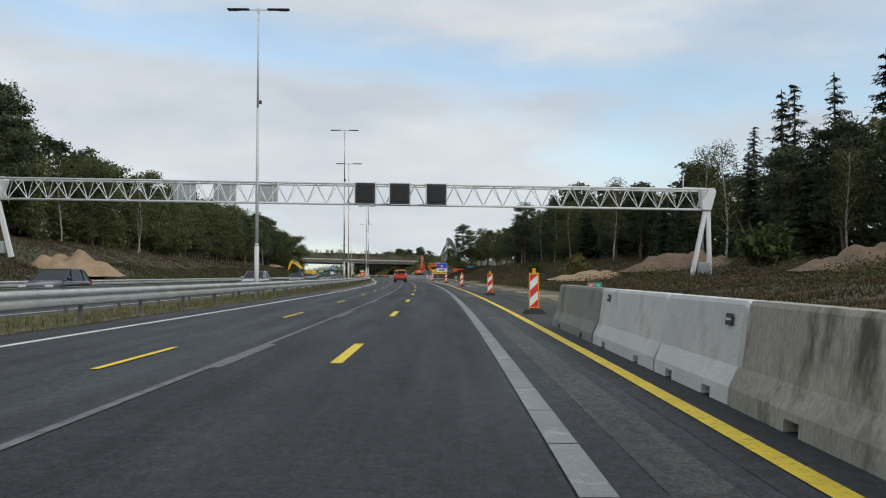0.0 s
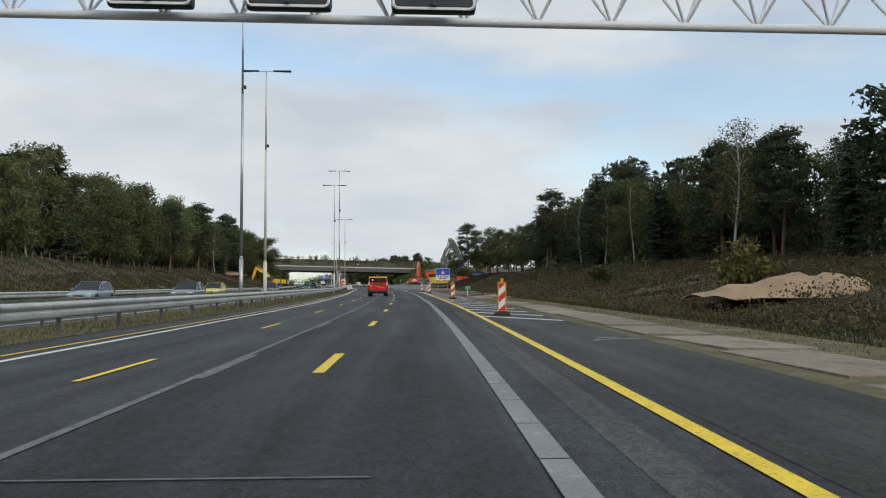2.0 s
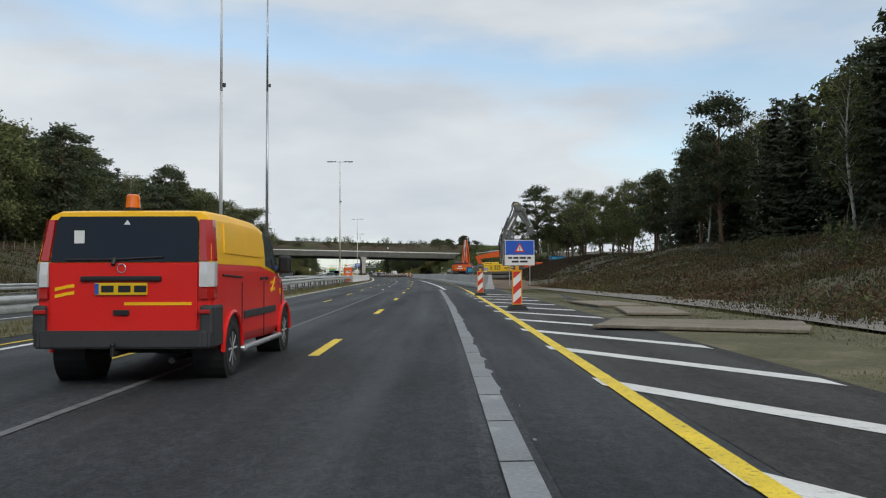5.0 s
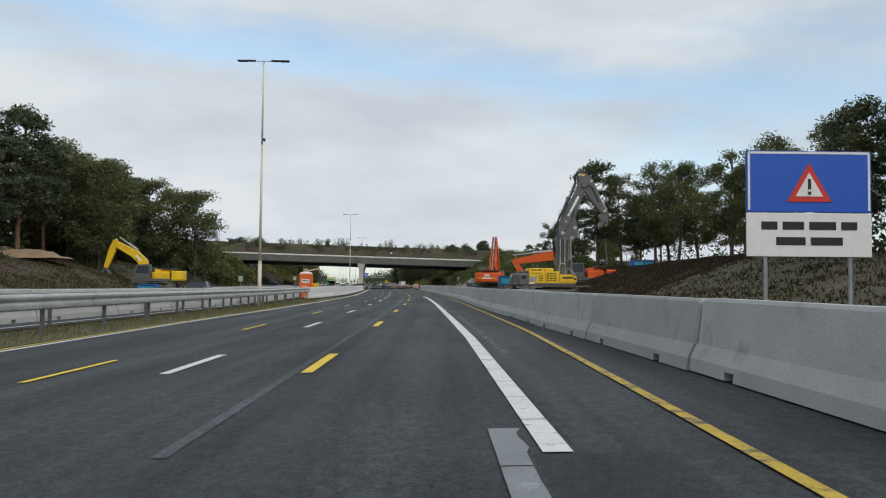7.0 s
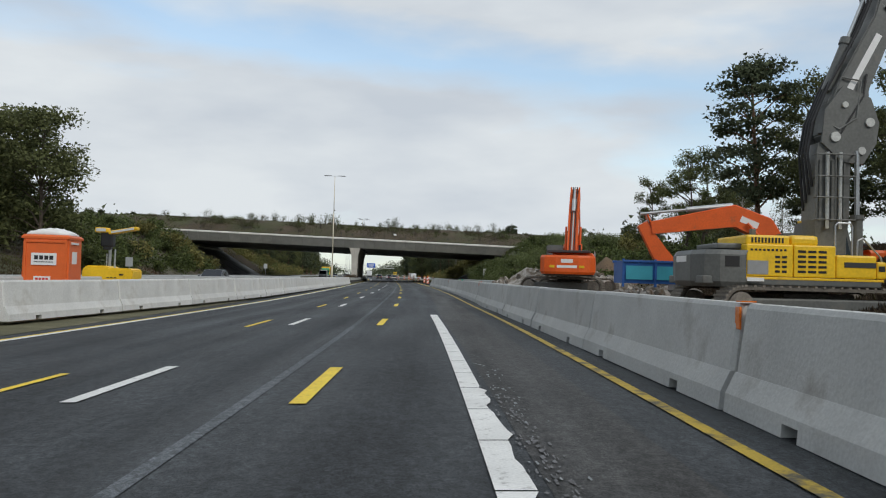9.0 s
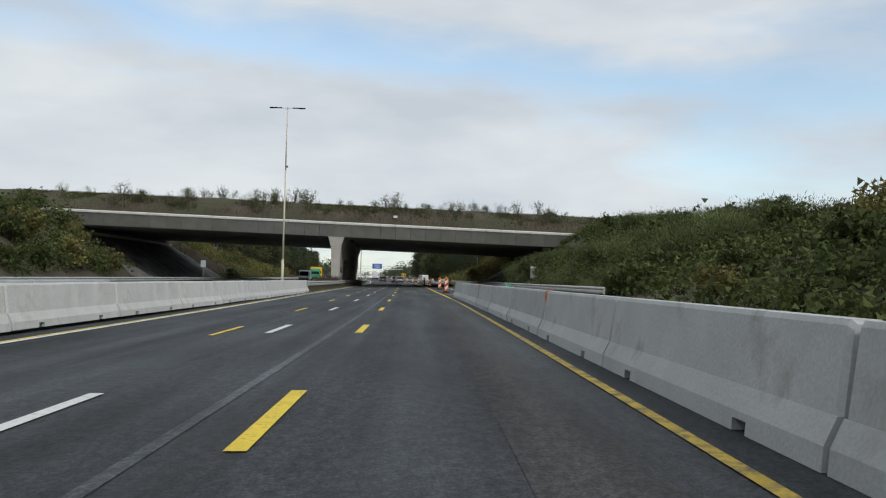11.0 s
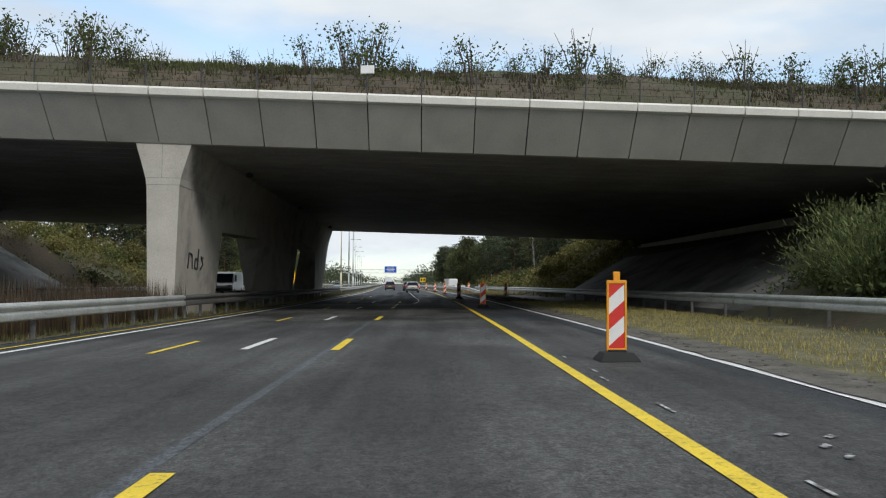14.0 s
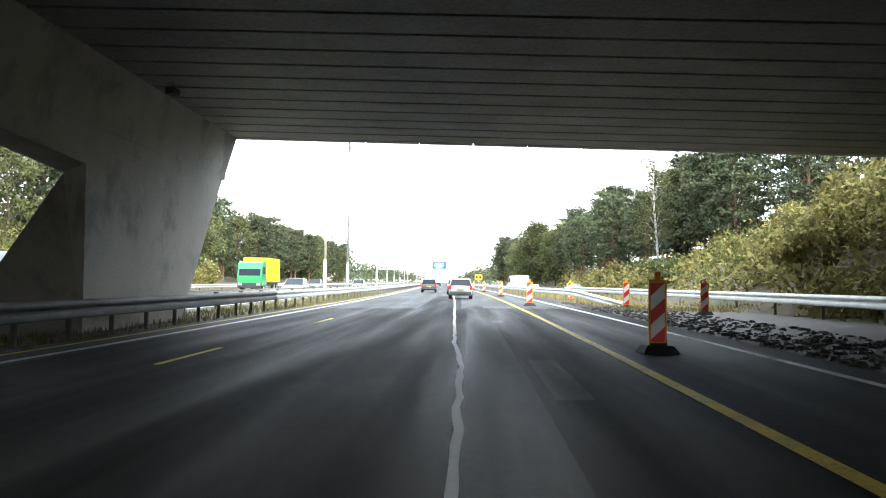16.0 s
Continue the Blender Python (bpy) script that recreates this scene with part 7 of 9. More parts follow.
    for k, x in enumerate((-0.24, -0.08, 0.08, 0.24)):
        tube("hose", BLACK, boom, 0.035, (x, 0.25, 3.0 + 0.2 * k), (x, 0.12, 4.5), (x, 0.25, 5.3), (x, 0.62, 6.2), (x, 1.45, 7.8), (x, 1.78, 8.6), (x, 1.72, 9.2), (x, 2.0, 9.62 - 0.02 * k), (x, 2.5, 9.5))
    tube("hose", BLACK, boom, 0.03, (0.34, 0.35, 5.0), (0.44, 0.9, 5.0), (0.42, 1.5, 6.0), (0.36, 1.62, 6.6))
    tube("hose", BLACK, boom, 0.03, (0.34, 2.1, 8.4), (0.42, 2.4, 8.3), (0.42, 2.75, 8.55), (0.3, 3.05, 8.3), (0.3, 3.5, 7.3))
    tube("boom_cage", G, boom, 0.022, (0.36, 0.5, 5.3), (0.46, 0.85, 5.1), (0.46, 1.3, 5.4), (0.4, 1.45, 6.4), (0.36, 0.95, 6.5), (0.36, 0.5, 5.3))
    bm = bmesh.new()
    rod(bm, (0, 0.72, 6.2), (0, 1.22, 7.45), 0.14, n=14)
    rod(bm, (0, 1.22, 7.45), (0, 1.28, 7.62), 0.18, n=14)
    part("arm_ram", bm, G, e)
    tube("ram_rod", STEEL, e, 0.055, (0, 1.28, 7.62), (0, 1.9, 9.2))
    arm = plate("arm", [(1.98, 8.7), (1.86, 9.4), (2.0, 9.56), (2.36, 9.56), (3.02, 9.05), (3.58, 7.6), (4.1, 6.75), (3.95, 6.4), (3.72, 6.42), (2.62, 7.8), (2.36, 8.25)], 0.25, e)
    for y, z, r in ((2.2, 8.55, 0.16), (2.02, 9.3, 0.1), (3.95, 6.6, 0.1), (2.95, 8.85, 0.1)):
        bm = bmesh.new()
        rod(bm, (-0.31, y, z), (0.31, y, z), r, n=14)
        part("pin", bm, STEEL_OLD, arm)
    piece("warning_plate", PLATE_YELLOW, arm, ((0.256, 2.3, 9.3), (0.012, 0.26, 0.14)))
    bm = bmesh.new()
    rod(bm, (0, 3.05, 8.85), (0, 3.6, 7.75), 0.1, n=12)
    part("shear_ram", bm, G, e)
    tube("ram_rod", STEEL, e, 0.05, (0, 3.6, 7.75), (0, 4.28, 6.5))
    plate("link", [(3.8, 6.45), (4.1, 6.75), (4.4, 6.45), (4.3, 6.2), (3.9, 6.15)], 0.16, e, 0.02)
    head = plate("shear_body", [(3.55, 6.2), (3.75, 6.45), (4.2, 6.35), (4.32, 5.95), (4.1, 5.75), (3.7, 5.8)], 0.24, e, 0.03)
    plate("shear_jaw", [(3.7, 5.85), (3.95, 5.8), (3.85, 5.45), (3.62, 5.3), (3.5, 5.42), (3.6, 5.6)], 0.2, head, 0.02)
    plate("shear_jaw", [(4.0, 5.8), (4.25, 5.9), (4.3, 5.6), (4.1, 5.42), (4.02, 5.5), (4.08, 5.62)], 0.16, head, 0.02)


def lie(s, off):
    return land(s, off) - fall(s, off)


excavator(stand(275.2, 10.75, 0.18, -15), MACHINE_ORANGE, MACHINE_ORANGE, MACHINE_ORANGE, [(0.6, 1.6), (1.5, 3.2), (2.1, 4.6), (3.0, 5.9)], (0.3, 0.45, 0.38, 0.25), [(2.9, 6.1), (4.6, 4.8), (6.2, 2.4)], (0.26, 0.32, 0.2),
          "orange tracked excavator seen from behind on the rubble", scale=1.12, undercarriage_turn=72, bar_paint=True)
excavator(stand(251.6, 13.95, -0.22, -90), None, None, None, None, None, None, None, "yellow and grey tracked demolition excavator with a tall boom", scale=1.3, undercarriage_turn=8, upper=demolition_upper, half=2.42)
excavator(stand(262.5, 19.7, 0.5, 84), MACHINE_ORANGE, MACHINE_ORANGE, MACHINE_ORANGE, [(0.9, 1.6), (2.0, 3.0), (3.2, 3.5), (6.8, 2.9)], (0.3, 0.5, 0.45, 0.25), [(7.2, 3.1), (6.4, 1.8), (5.4, 0.9)], (0.2, 0.34, 0.18),
          "orange tracked excavator with its boom lowered beside the rubble", scale=1.1, undercarriage_turn=20)
excavator(stand(260, -26.6, lie(260, -26.6), 92), MACHINE_YELLOW, MACHINE_YELLOW, MACHINE_YELLOW, [(0.8, 1.6), (1.2, 3.0), (2.1, 3.9), (4.0, 4.9)], (0.3, 0.42, 0.4, 0.25), [(4.0, 5.3), (4.4, 4.2), (5.0, 2.4)], (0.25, 0.34, 0.2),
          "yellow tracked excavator working on the far slope", tool="shear", scale=1.0)

# ---- site clutter ----
t = thing("portable_toilet", stand(247.1, -9.32, 0.1, 6), "orange plastic portable toilet with a pale domed roof", "portable toilet")
bm = bmesh.new()
loft(bm, [[(-a, -b, z), (a, -b, z), (a, b, z), (-a, b, z)] for a, b, z in ((0.66, 0.62, 0.0), (0.66, 0.62, 0.16), (0.62, 0.6, 0.2), (0.60, 0.58, 2.08))])
bmesh.ops.bevel(bm, geom=[e for e in bm.edges if abs(e.verts[0].co.z - e.verts[1].co.z) > 1], offset=0.05, segments=3, affect="EDGES")
cabin = part("cabin", bm, TOILET, t)
bm = bmesh.new()
loft(bm, [[(-w, -w * 0.96, z), (w, -w * 0.96, z), (w, w * 0.96, z), (-w, w * 0.96, z)] for w, z in ((0.63, 2.06), (0.63, 2.12), (0.58, 2.17))])
part("roof_rim", bm, TOILET, t)
bm = bmesh.new()
rings = []
for k in range(13):
    x = -0.55 + 1.1 * k / 12
    h = 0.20 * math.sin(math.pi * (k + 0.6) / 13.2) ** 0.6 + 0.02 * (k % 2)
    rings.append([(x, -0.54, 2.15), (x, -0.42, 2.17 + h * 0.75), (x, 0.0, 2.17 + h), (x, 0.42, 2.17 + h * 0.75), (x, 0.54, 2.15)])
loft(bm, rings)
bmesh.ops.recalc_face_normals(bm, faces=bm.faces[:])
part("roof", bm, SIGN_WHITE, t, "ribbed translucent white roof", smooth=True)
bm = bmesh.new()
for x in (-0.53, 0.53):
    box(bm, (x, -0.60, 1.05), (0.06, 0.04, 1.95), bevel=0.01)
box(bm, (0, -0.595, 1.98), (1.0, 0.04, 0.06), bevel=0.01)
part("door_frame", bm, TOILET, t)
for x, z, w, h in ((-0.03, 1.50, 0.66, 0.33), (-0.06, 0.93, 0.44, 0.2)):
    bm = bmesh.new()
    box(bm, (x, -0.612, z), (w, 0.016, h), bevel=0.004)
    notice = part("notice", bm, SIGN_WHITE, cabin)
    bm = bmesh.new()
    for k in range(4):
        box(bm, (x - w * 0.3 + w * 0.2 * k, -0.622, z + h * 0.12), (w * 0.15, 0.006, h * 0.34))
    box(bm, (x, -0.622, z - h * 0.24), (w * 0.76, 0.006, h * 0.06))
    part("lettering", bm, BLACK if w > 0.5 else SIGN_RED, notice)
bm = bmesh.new()
box(bm, (0.612, -0.1, 1.55), (0.016, 0.4, 0.34), bevel=0.004)
box(bm, (0.62, -0.1, 1.95), (0.03, 0.6, 0.06), bevel=0.004)
part("side_notice", bm, SIGN_WHITE, cabin)

t = thing("light_tower", stand(252.5, -9.6, 0.1, 0), "yellow mobile light tower with folded lamps on the median", "light tower")
bm = bmesh.new()
prism(bm, [(-0.88, 0.62), (0.80, 0.62), (0.82, 1.24), (0.70, 1.30), (0.05, 1.30), (-0.1, 1.37), (-0.74, 1.37), (-0.88, 1.22)], 1, -0.5, 0.5)
bmesh.ops.recalc_face_normals(bm, faces=bm.faces[:])
bmesh.ops.bevel(bm, geom=bm.edges[:], offset=0.035, segments=2, affect="EDGES")
case = part("engine_case", bm, MACHINE_YELLOW, t)
bm = bmesh.new()
for x in (-0.62, -0.5, -0.38, 0.0, 0.12, 0.24):
    box(bm, (x, -0.505, 0.97), (0.08, 0.012, 0.03))
box(bm, (0.45, -0.505, 1.08), (0.14, 0.012, 0.06))
part("vent_slots", bm, BLACK, case)
bm = bmesh.new()
box(bm, (0, 0, 0.55), (1.5, 0.7, 0.14), bevel=0.02)
part("chassis", bm, DARK_GREY, t)
bm = bmesh.new()
rod(bm, (-0.14, 0, 1.3), (-0.14, 0, 2.1), 0.055, n=10)
rod(bm, (0.0, 0.1, 1.3), (0.0, 0.1, 1.95), 0.03, n=8)
rod(bm, (-0.28, 0.1, 1.3), (-0.28, 0.1, 1.8), 0.022, n=8)
rod(bm, (0.06, -0.1, 1.3), (0.06, -0.1, 1.65), 0.022, n=8)
part("mast", bm, STEEL, t)
bm = bmesh.new()
box(bm, (-0.22, 0, 2.28), (0.42, 0.3, 0.5), bevel=0.05)
box(bm, (-0.22, 0, 2.0), (0.26, 0.24, 0.16), bevel=0.03)
part("lamp_bracket", bm, BLACK, t)
for x, z, w, h, a in ((-0.40, 2.60, 0.42, 0.17, 0), (0.33, 2.60, 0.98, 0.12, -11)):
    bm = bmesh.new()
    box(bm, (0, 0, 0), (w, 0.34, h), Matrix.Translation((x, -0.05, z)) @ Matrix.Rotation(radians(a), 4, "Y"), bevel=0.04)
    lamp = part("floodlight", bm, MACHINE_YELLOW, t)
    bm = bmesh.new()
    box(bm, (0, 0, 0), (w * 0.8, 0.02, h * 0.62), Matrix.Translation((x, -0.225, z)) @ Matrix.Rotation(radians(a), 4, "Y"), bevel=0.005)
    part("lens", bm, LENS_CLEAR, lamp)
for x in (-0.55, 0.5):
    for y in (-0.42, 0.42):
        bm = bmesh.new()
        rod(bm, (x, y - 0.09, 0.3), (x, y + 0.09, 0.3), 0.3, n=20)
        part("wheel", bm, RUBBER, t)


def skip(m, label, w=2.4, d=1.5, h=0.95):
    t = thing("skip_container", m, label, "container", "blue containers")
    bm = bmesh.new()
    prism(bm, [(-d / 2, 0.25), (d / 2, 0.25), (d / 2 + 0.1, h), (-d / 2 - 0.1, h)], 0, -w / 2, w / 2)
    body = part("body", bm, BIN_BLUE, t)
    for x in (-w * 0.22, w * 0.27):
        bm = bmesh.new()
        box(bm, (x, -d / 2 - 0.065, (h + 0.3) / 2), (w * (0.46 if x < 0 else 0.36), 0.03, h * 0.55))
        part("side_panel", bm, BIN_TEAL, body)
    bm = bmesh.new()
    for x in (-w / 2, w * 0.06, w / 2):
        box(bm, (x, -d / 2 - 0.08, h / 2 + 0.1), (0.1, 0.1, h), bevel=0.01)
    box(bm, (0, -d / 2 - 0.1, h), (w + 0.1, 0.12, 0.1), bevel=0.02)
    box(bm, (0, d / 2 + 0.1, h), (w + 0.1, 0.12, 0.1), bevel=0.02)
    part("frame", bm, BIN_BLUE, t)
    return t


skip(stand(259.5, 11.0, 0.75, 0), "blue steel container with teal panels standing by the rubble", 2.5, 1.5, 1.2)
skip(stand(257.4, 24.5, lie(257.4, 24.6) - 0.15), "small blue container on the heath slope", 2.2, 1.8, 0.8)
skip(stand(252.0, -24.9, lie(252, -24.9)), "blue container below the yellow excavator", 1.6, 1.2, 1.1)


def mound(name, s, off, rx, ry, h, material, label, seed, group=""):
    """A heap of loose ground, uneven all over."""
    bm = bmesh.new()
    n, rings = 40, []
    for k in range(11):
        f = k / 10
        r = 1 - f
        ring = []
        for i in range(n):
            a = 2 * math.pi * i / n
            wob = 1 + 0.28 * noise1(math.cos(a) * 1.4 + seed, math.sin(a) * 1.4, 1.0)
            x, y = rx * r * wob * math.cos(a), ry * r * wob * math.sin(a)
            z = h * (1 - (1 - f) ** 1.6) + 0.4 * h * noise1(x + seed, y, 0.9) * min(1, f * 3) + 0.16 * noise1(x, y + seed, 2.2)
            ring.append((x, y, z - 0.25))
        rings.append(ring)
    loft(bm, rings, caps=False)
    bm.faces.new(bm.verts[-n:])
    ob = part(name, bm, material, smooth=True)
    ob.matrix_basis = stand(s, off, lie(s, off))
    return tagged(ob, label, "heap", group)


mound("sand_heap", 88, 19.0, 6.0, 2.8, 1.0, SAND, "heap of yellow sand on the heath", 1.0, "heaps by the works")
mound("soil_heap", 80, 25.5, 7.0, 4.5, 1.9, SOIL, "long heap of brown soil behind the gantry leg", 4.0, "heaps by the works")
mound("soil_heap", 53, 28.0, 6.0, 3.4, 1.5, SOIL, "heap of bare brown soil on the bank", 9.0, "heaps by the works")
mound("sand_heap", 74, -29.0, 5.0, 4.0, 2.0, SAND, "heap of sand beyond the opposite carriageway", 6.0, "heaps by the works")
mound("sand_heap", 252, -38.5, 6.0, 4.0, 1.0, SAND, "sandy scrape on the far slope", 16.0, "heaps by the works")
mound("soil_heap", 287, 16.5, 3.6, 3.2, 2.0, SOIL, "heap of reddish soil behind the rubble", 21.0, "heaps by the works")


def stone_mesh(seed, size):
    bm = bmesh.new()
    bmesh.ops.create_icosphere(bm, subdivisions=1, radius=size)
    rnd = random.Random(seed)
    for v in bm.verts:
        v.co = Vector((v.co.x * rnd.uniform(0.7, 1.2), v.co.y * rnd.uniform(0.6, 1.1), v.co.z * rnd.uniform(0.45, 0.9)))
    return bm


rubble = mound("rubble_heap", 281, 11.5, 6.5, 5.0, 2.4, RUBBLE, "heap of broken concrete from the demolition", 31.0)
protos = [part("rubble_block", stone_mesh(k, 0.5), RUBBLE, rubble) for k in range(6)]
rnd = random.Random(5)
for k in range(290):
    a, r = rnd.uniform(0, 2 * math.pi), math.sqrt(rnd.random())
    x, y = 6.8 * r * math.cos(a), 5.4 * r * math.sin(a)
    z = 2.2 * (1 - r ** 1.6) - 0.1
    mm = Matrix.Translation((x, y, z)) @ Euler((rnd.uniform(0, 6), rnd.uniform(0, 6), rnd.uniform(0, 6))).to_matrix().to_4x4() @ Matrix.Diagonal((rnd.uniform(0.15, 0.8), rnd.uniform(0.2, 0.9), rnd.uniform(0.2, 0.7), 1))
    if k < 6:
        protos[k].matrix_basis = mm
    else:
        share("rubble_block", protos[k % 6], rubble, mm)
rubble2 = mound("rubble_heap", 267, 14.5, 4.0, 3.5, 0.9, RUBBLE, "low spread of broken concrete beside the containers", 41.0)
for k in range(90):
    a, r = rnd.uniform(0, 2 * math.pi), math.sqrt(rnd.random())
    mm = Matrix.Translation((4.6 * r * math.cos(a), 4.2 * r * math.sin(a), 0.7 * (1 - r))) @ Euler((rnd.uniform(0, 6), rnd.uniform(0, 6), 0)).to_matrix().to_4x4() @ Matrix.Scale(rnd.uniform(0.25, 0.8), 4)
    share("rubble_block", protos[k % 6], rubble2, mm)

# low post fence along the far bank
fence = thing("post_fence", Matrix.Identity(4), "row of short weathered wooden fence posts on the far bank", "fence")
bm = bmesh.new()
rod(bm, (0, 0, -0.3), (0, 0, 0.8), 0.04, 0.036, 7)
fence_post = part("post", bm, FENCE_WOOD, fence)
rnd = random.Random(8)
for k in range(46):
    s = 126 + 1.9 * k
    o = -along(s, [(126, 35.2), (170, 33.4), (215, 34.0)])
    mm = stand(s, o, lie(s, o)) @ Matrix.Rotation(rnd.uniform(-0.08, 0.08), 4, "Y") @ Matrix.Scale(rnd.uniform(0.85, 1.1), 4)
    if k == 0:
        fence_post.matrix_basis = mm
    else:
        share("post", fence_post, fence, mm)

# temporary road plates along the shoulder
PLATE = mat("dusty_timber_road_plate", (0.24, 0.205, 0.155), 0.85, var=0.3, scale=1.0, fine=14, bump=0.3, dirt=(0.13, 0.11, 0.08), dirt_at=0.55, dirt_scale=0.8, per_piece=0.25)
bm = bmesh.new()
box(bm, (0, 0, 0), (1.55, 3.9, 0.06), bevel=0.012)
plate0 = part("road_plate", bm, PLATE)
tagged(plate0, "dusty timber road plate laid on the verge", "road plate", "road plates")
k = 0
s = 40.0
while s < 127:
    if not (104 < s < 112):
        mm = stand(s, 7.15 + 0.12 * math.sin(k * 2.1), 0.0, random.uniform(-2.5, 2.5)) @ Matrix.Rotation(radians(random.uniform(-1.2, 1.2)), 4, "X")
        if k == 0:
            plate0.matrix_basis = mm
        else:
            copy_thing(plate0, mm)
        k += 1
    s += 4.02
for s, o, a in ((121, 8.6, 8), (125.5, 8.9, -10), (139.5, 6.9, 64), (140.6, 7.3, 70), (146, 7.6, -8), (151, 7.4, 5)):
    copy_thing(plate0, stand(s, o, 0.05, a))

TRACKWAY = mat("dusty_grey_trackway", (0.22, 0.205, 0.18), 0.9, var=0.3, scale=0.7, fine=10, bump=0.4, dirt=(0.12, 0.11, 0.07), dirt_at=0.6, dirt_scale=0.6)
SEAL = mat("fresh_white_seal", (0.82, 0.82, 0.82), 0.6, var=0.08, scale=3, bump=0.05)
# verge strips, mud, patches on the road
tagged(ribbon("verge_right", 25, 176, 5.9, 9.5, 0.006, GRASS_GROUND, step=3), "thin grass and bare soil beside the shoulder", "verge", kind="structure")
tagged(ribbon("site_track", 128, 176, [(128, 9.3), (146, 9.9), (157, 9.4), (167, 8.7), (176, 8.2)], [(128, 11.9), (142, 11.9), (152, 12.3), (164, 11.0), (176, 9.6)], 0.05, TRACKWAY, step=3), "grey dusty temporary track beside the shoulder", "track", kind="structure")
tagged(ribbon("verge_bridge", 326, 402, [(326, 5.7), (345, 6.1), (402, 6.4)], 12.0, 0.012, GRASS_GROUND, step=3), "mown dry grass verge before the bridge", "verge", kind="structure")
tagged(ribbon("mud_strip", 402, 470, 6.55, 12.8, 0.012, MUD, step=3), "churned dark mud beside the shoulder", "mud", kind="structure")
tagged(ribbon("site_floor", 176, 326, [(176, 6.5), (200, 5.4), (326, 5.0)], 16.0, 0.014, SOIL, step=3), "trampled soil of the demolition site", "soil", kind="structure")
ribbon("road_patch", 341.5, 349, [(341.5, 0.85), (349, 0.7)], [(341.5, 1.75), (349, 1.7)], 0.005, ASPHALT_STREAK, road)
ribbon("road_patch", 363.5, 367.2, 1.85, 2.3, 0.005, ASPHALT_FADED, road)
# real darker patches, with the deck's shade added to their tone
ribbon("road_patch", 398, 440, 1.1, 1.9, 0.005, ASPHALT_SEALED, road)
ribbon("road_patch", 396.6, 470, -1.1, 0.88, 0.006, ASPHALT_DARK_SHADED, road)
seal_path, rnd = [], random.Random(31)
for k in range(123):
    s = 396.6 + 0.6 * k
    seal_path.append((s, along(s, [(396.6, 0.84), (399, 0.98), (402, 1.12), (404, 1.11), (411, 1.06), (415, 0.88), (430, 0.63), (470, 0.3)]) + rnd.uniform(-0.014, 0.014)))
ribbon("crack_seal", 396.6, 469.8, [(s, o - rnd.uniform(0.03, 0.05)) for s, o in seal_path], [(s, o + rnd.uniform(0.03, 0.05)) for s, o in seal_path], 0.014, SEAL, road, step=0.6)
# squared repairs and scrapes on the lanes
ASPHALT_POLISHED = asphalt("asphalt_worn_polished", 0.019, (0.97, 1.0, 1.03), 0.6, rough=(0.45, 0.8), spec=0.14)
ASPHALT_REPAIR = asphalt("asphalt_repair", 0.115, (1.0, 0.99, 0.96), 0.4)
CHALK = mat("scuffed_white_marking", (0.55, 0.56, 0.56), 0.8, var=0.3, scale=3, fine=40, dirt=(0.10, 0.10, 0.10), dirt_at=0.47, dirt_scale=7, uv=True)
for s0, s1, a, b in ((386.2, 387.25, 2.04, 2.47), (390.35, 391.6, 1.97, 2.31), (407.3, 411.5, 2.05, 2.45), (423.0, 424.0, 1.9, 2.15), (426.5, 427.8, 1.75, 2.0)):
    ribbon("road_patch", s0, s1, a, b, 0.0075, ASPHALT_REPAIR if s0 < 400 else ASPHALT_POLISHED, road)
# paler squared repairs on the shoulder
for s0, s1, a, b in ((328.2, 330.9, 3.95, 5.05), (332.3, 338.3, 3.78, 4.45), (322.5, 326.6, 4.2, 5.0)):
    ribbon("road_patch", s0, s1, a, b, 0.0075, ASPHALT_REPAIR, road)
# short stripes and scuffed paint on the shoulder
for s0, s1, o in ((329.19, 329.84, 3.83), (332.65, 333.17, 3.79), (336.2, 336.7, 3.77), (353.06, 353.4, 3.75), (355.95, 356.52, 3.75), (358.33, 358.75, 3.68), (359.3, 359.7, 3.75), (361.3, 361.6, 3.69), (386.25, 386.65, 2.3)):
    line("shoulder_stripe", s0, s1, o, 0.035, CHALK, z=0.016, step=0.3)
for s, a, b in ((340.45, 4.25, 4.9), (340.15, 4.4, 5.25), (339.8, 4.7, 5.2), (354.85, 4.16, 4.3), (354.75, 4.5, 4.62), (354.4, 4.3, 4.4), (354.05, 4.3, 4.38), (69.6, 5.0, 5.5), (69.2, 5.2, 5.9), (68.9, 4.8, 5.2)):
    ribbon("paint_scuff", s - 0.07, s + 0.07, [(s - 0.07, a + 0.05), (s, a), (s + 0.07, a + 0.09)], [(s - 0.07, b - 0.1), (s, b), (s + 0.07, b - 0.04)], 0.016, CHALK, road, step=0.07)
rnd = random.Random(77)
ragged = [(332.4 + 0.3 * k, rnd.uniform(-0.16, 0.16), rnd.uniform(-0.16, 0.16)) for k in range(22)]
tagged(ribbon("bare_sand", 332.4, 338.7, [(s, along(s, [(332.4, 6.2), (335, 6.5), (337.5, 7.0), (338.7, 7.5)]) + a) for s, a, _ in ragged], [(s, along(s, [(332.4, 7.0), (334.7, 7.7), (337, 7.8), (338.7, 7.6)]) + b) for s, _, b in ragged], 0.035, SAND, step=0.3), "patch of bare pale sand in the verge", "sand", kind="structure")
GRIT = mat("grey_brown_grit", (0.115, 0.105, 0.09), 0.95, var=0.4, scale=2.0, fine=30, bump=0.6, dirt=(0.06, 0.055, 0.042), dirt_at=0.52, dirt_scale=2.5)
ragged = [(326 + 0.8 * k, rnd.uniform(-0.06, 0.06), rnd.uniform(-0.2, 0.2)) for k in range(97)]
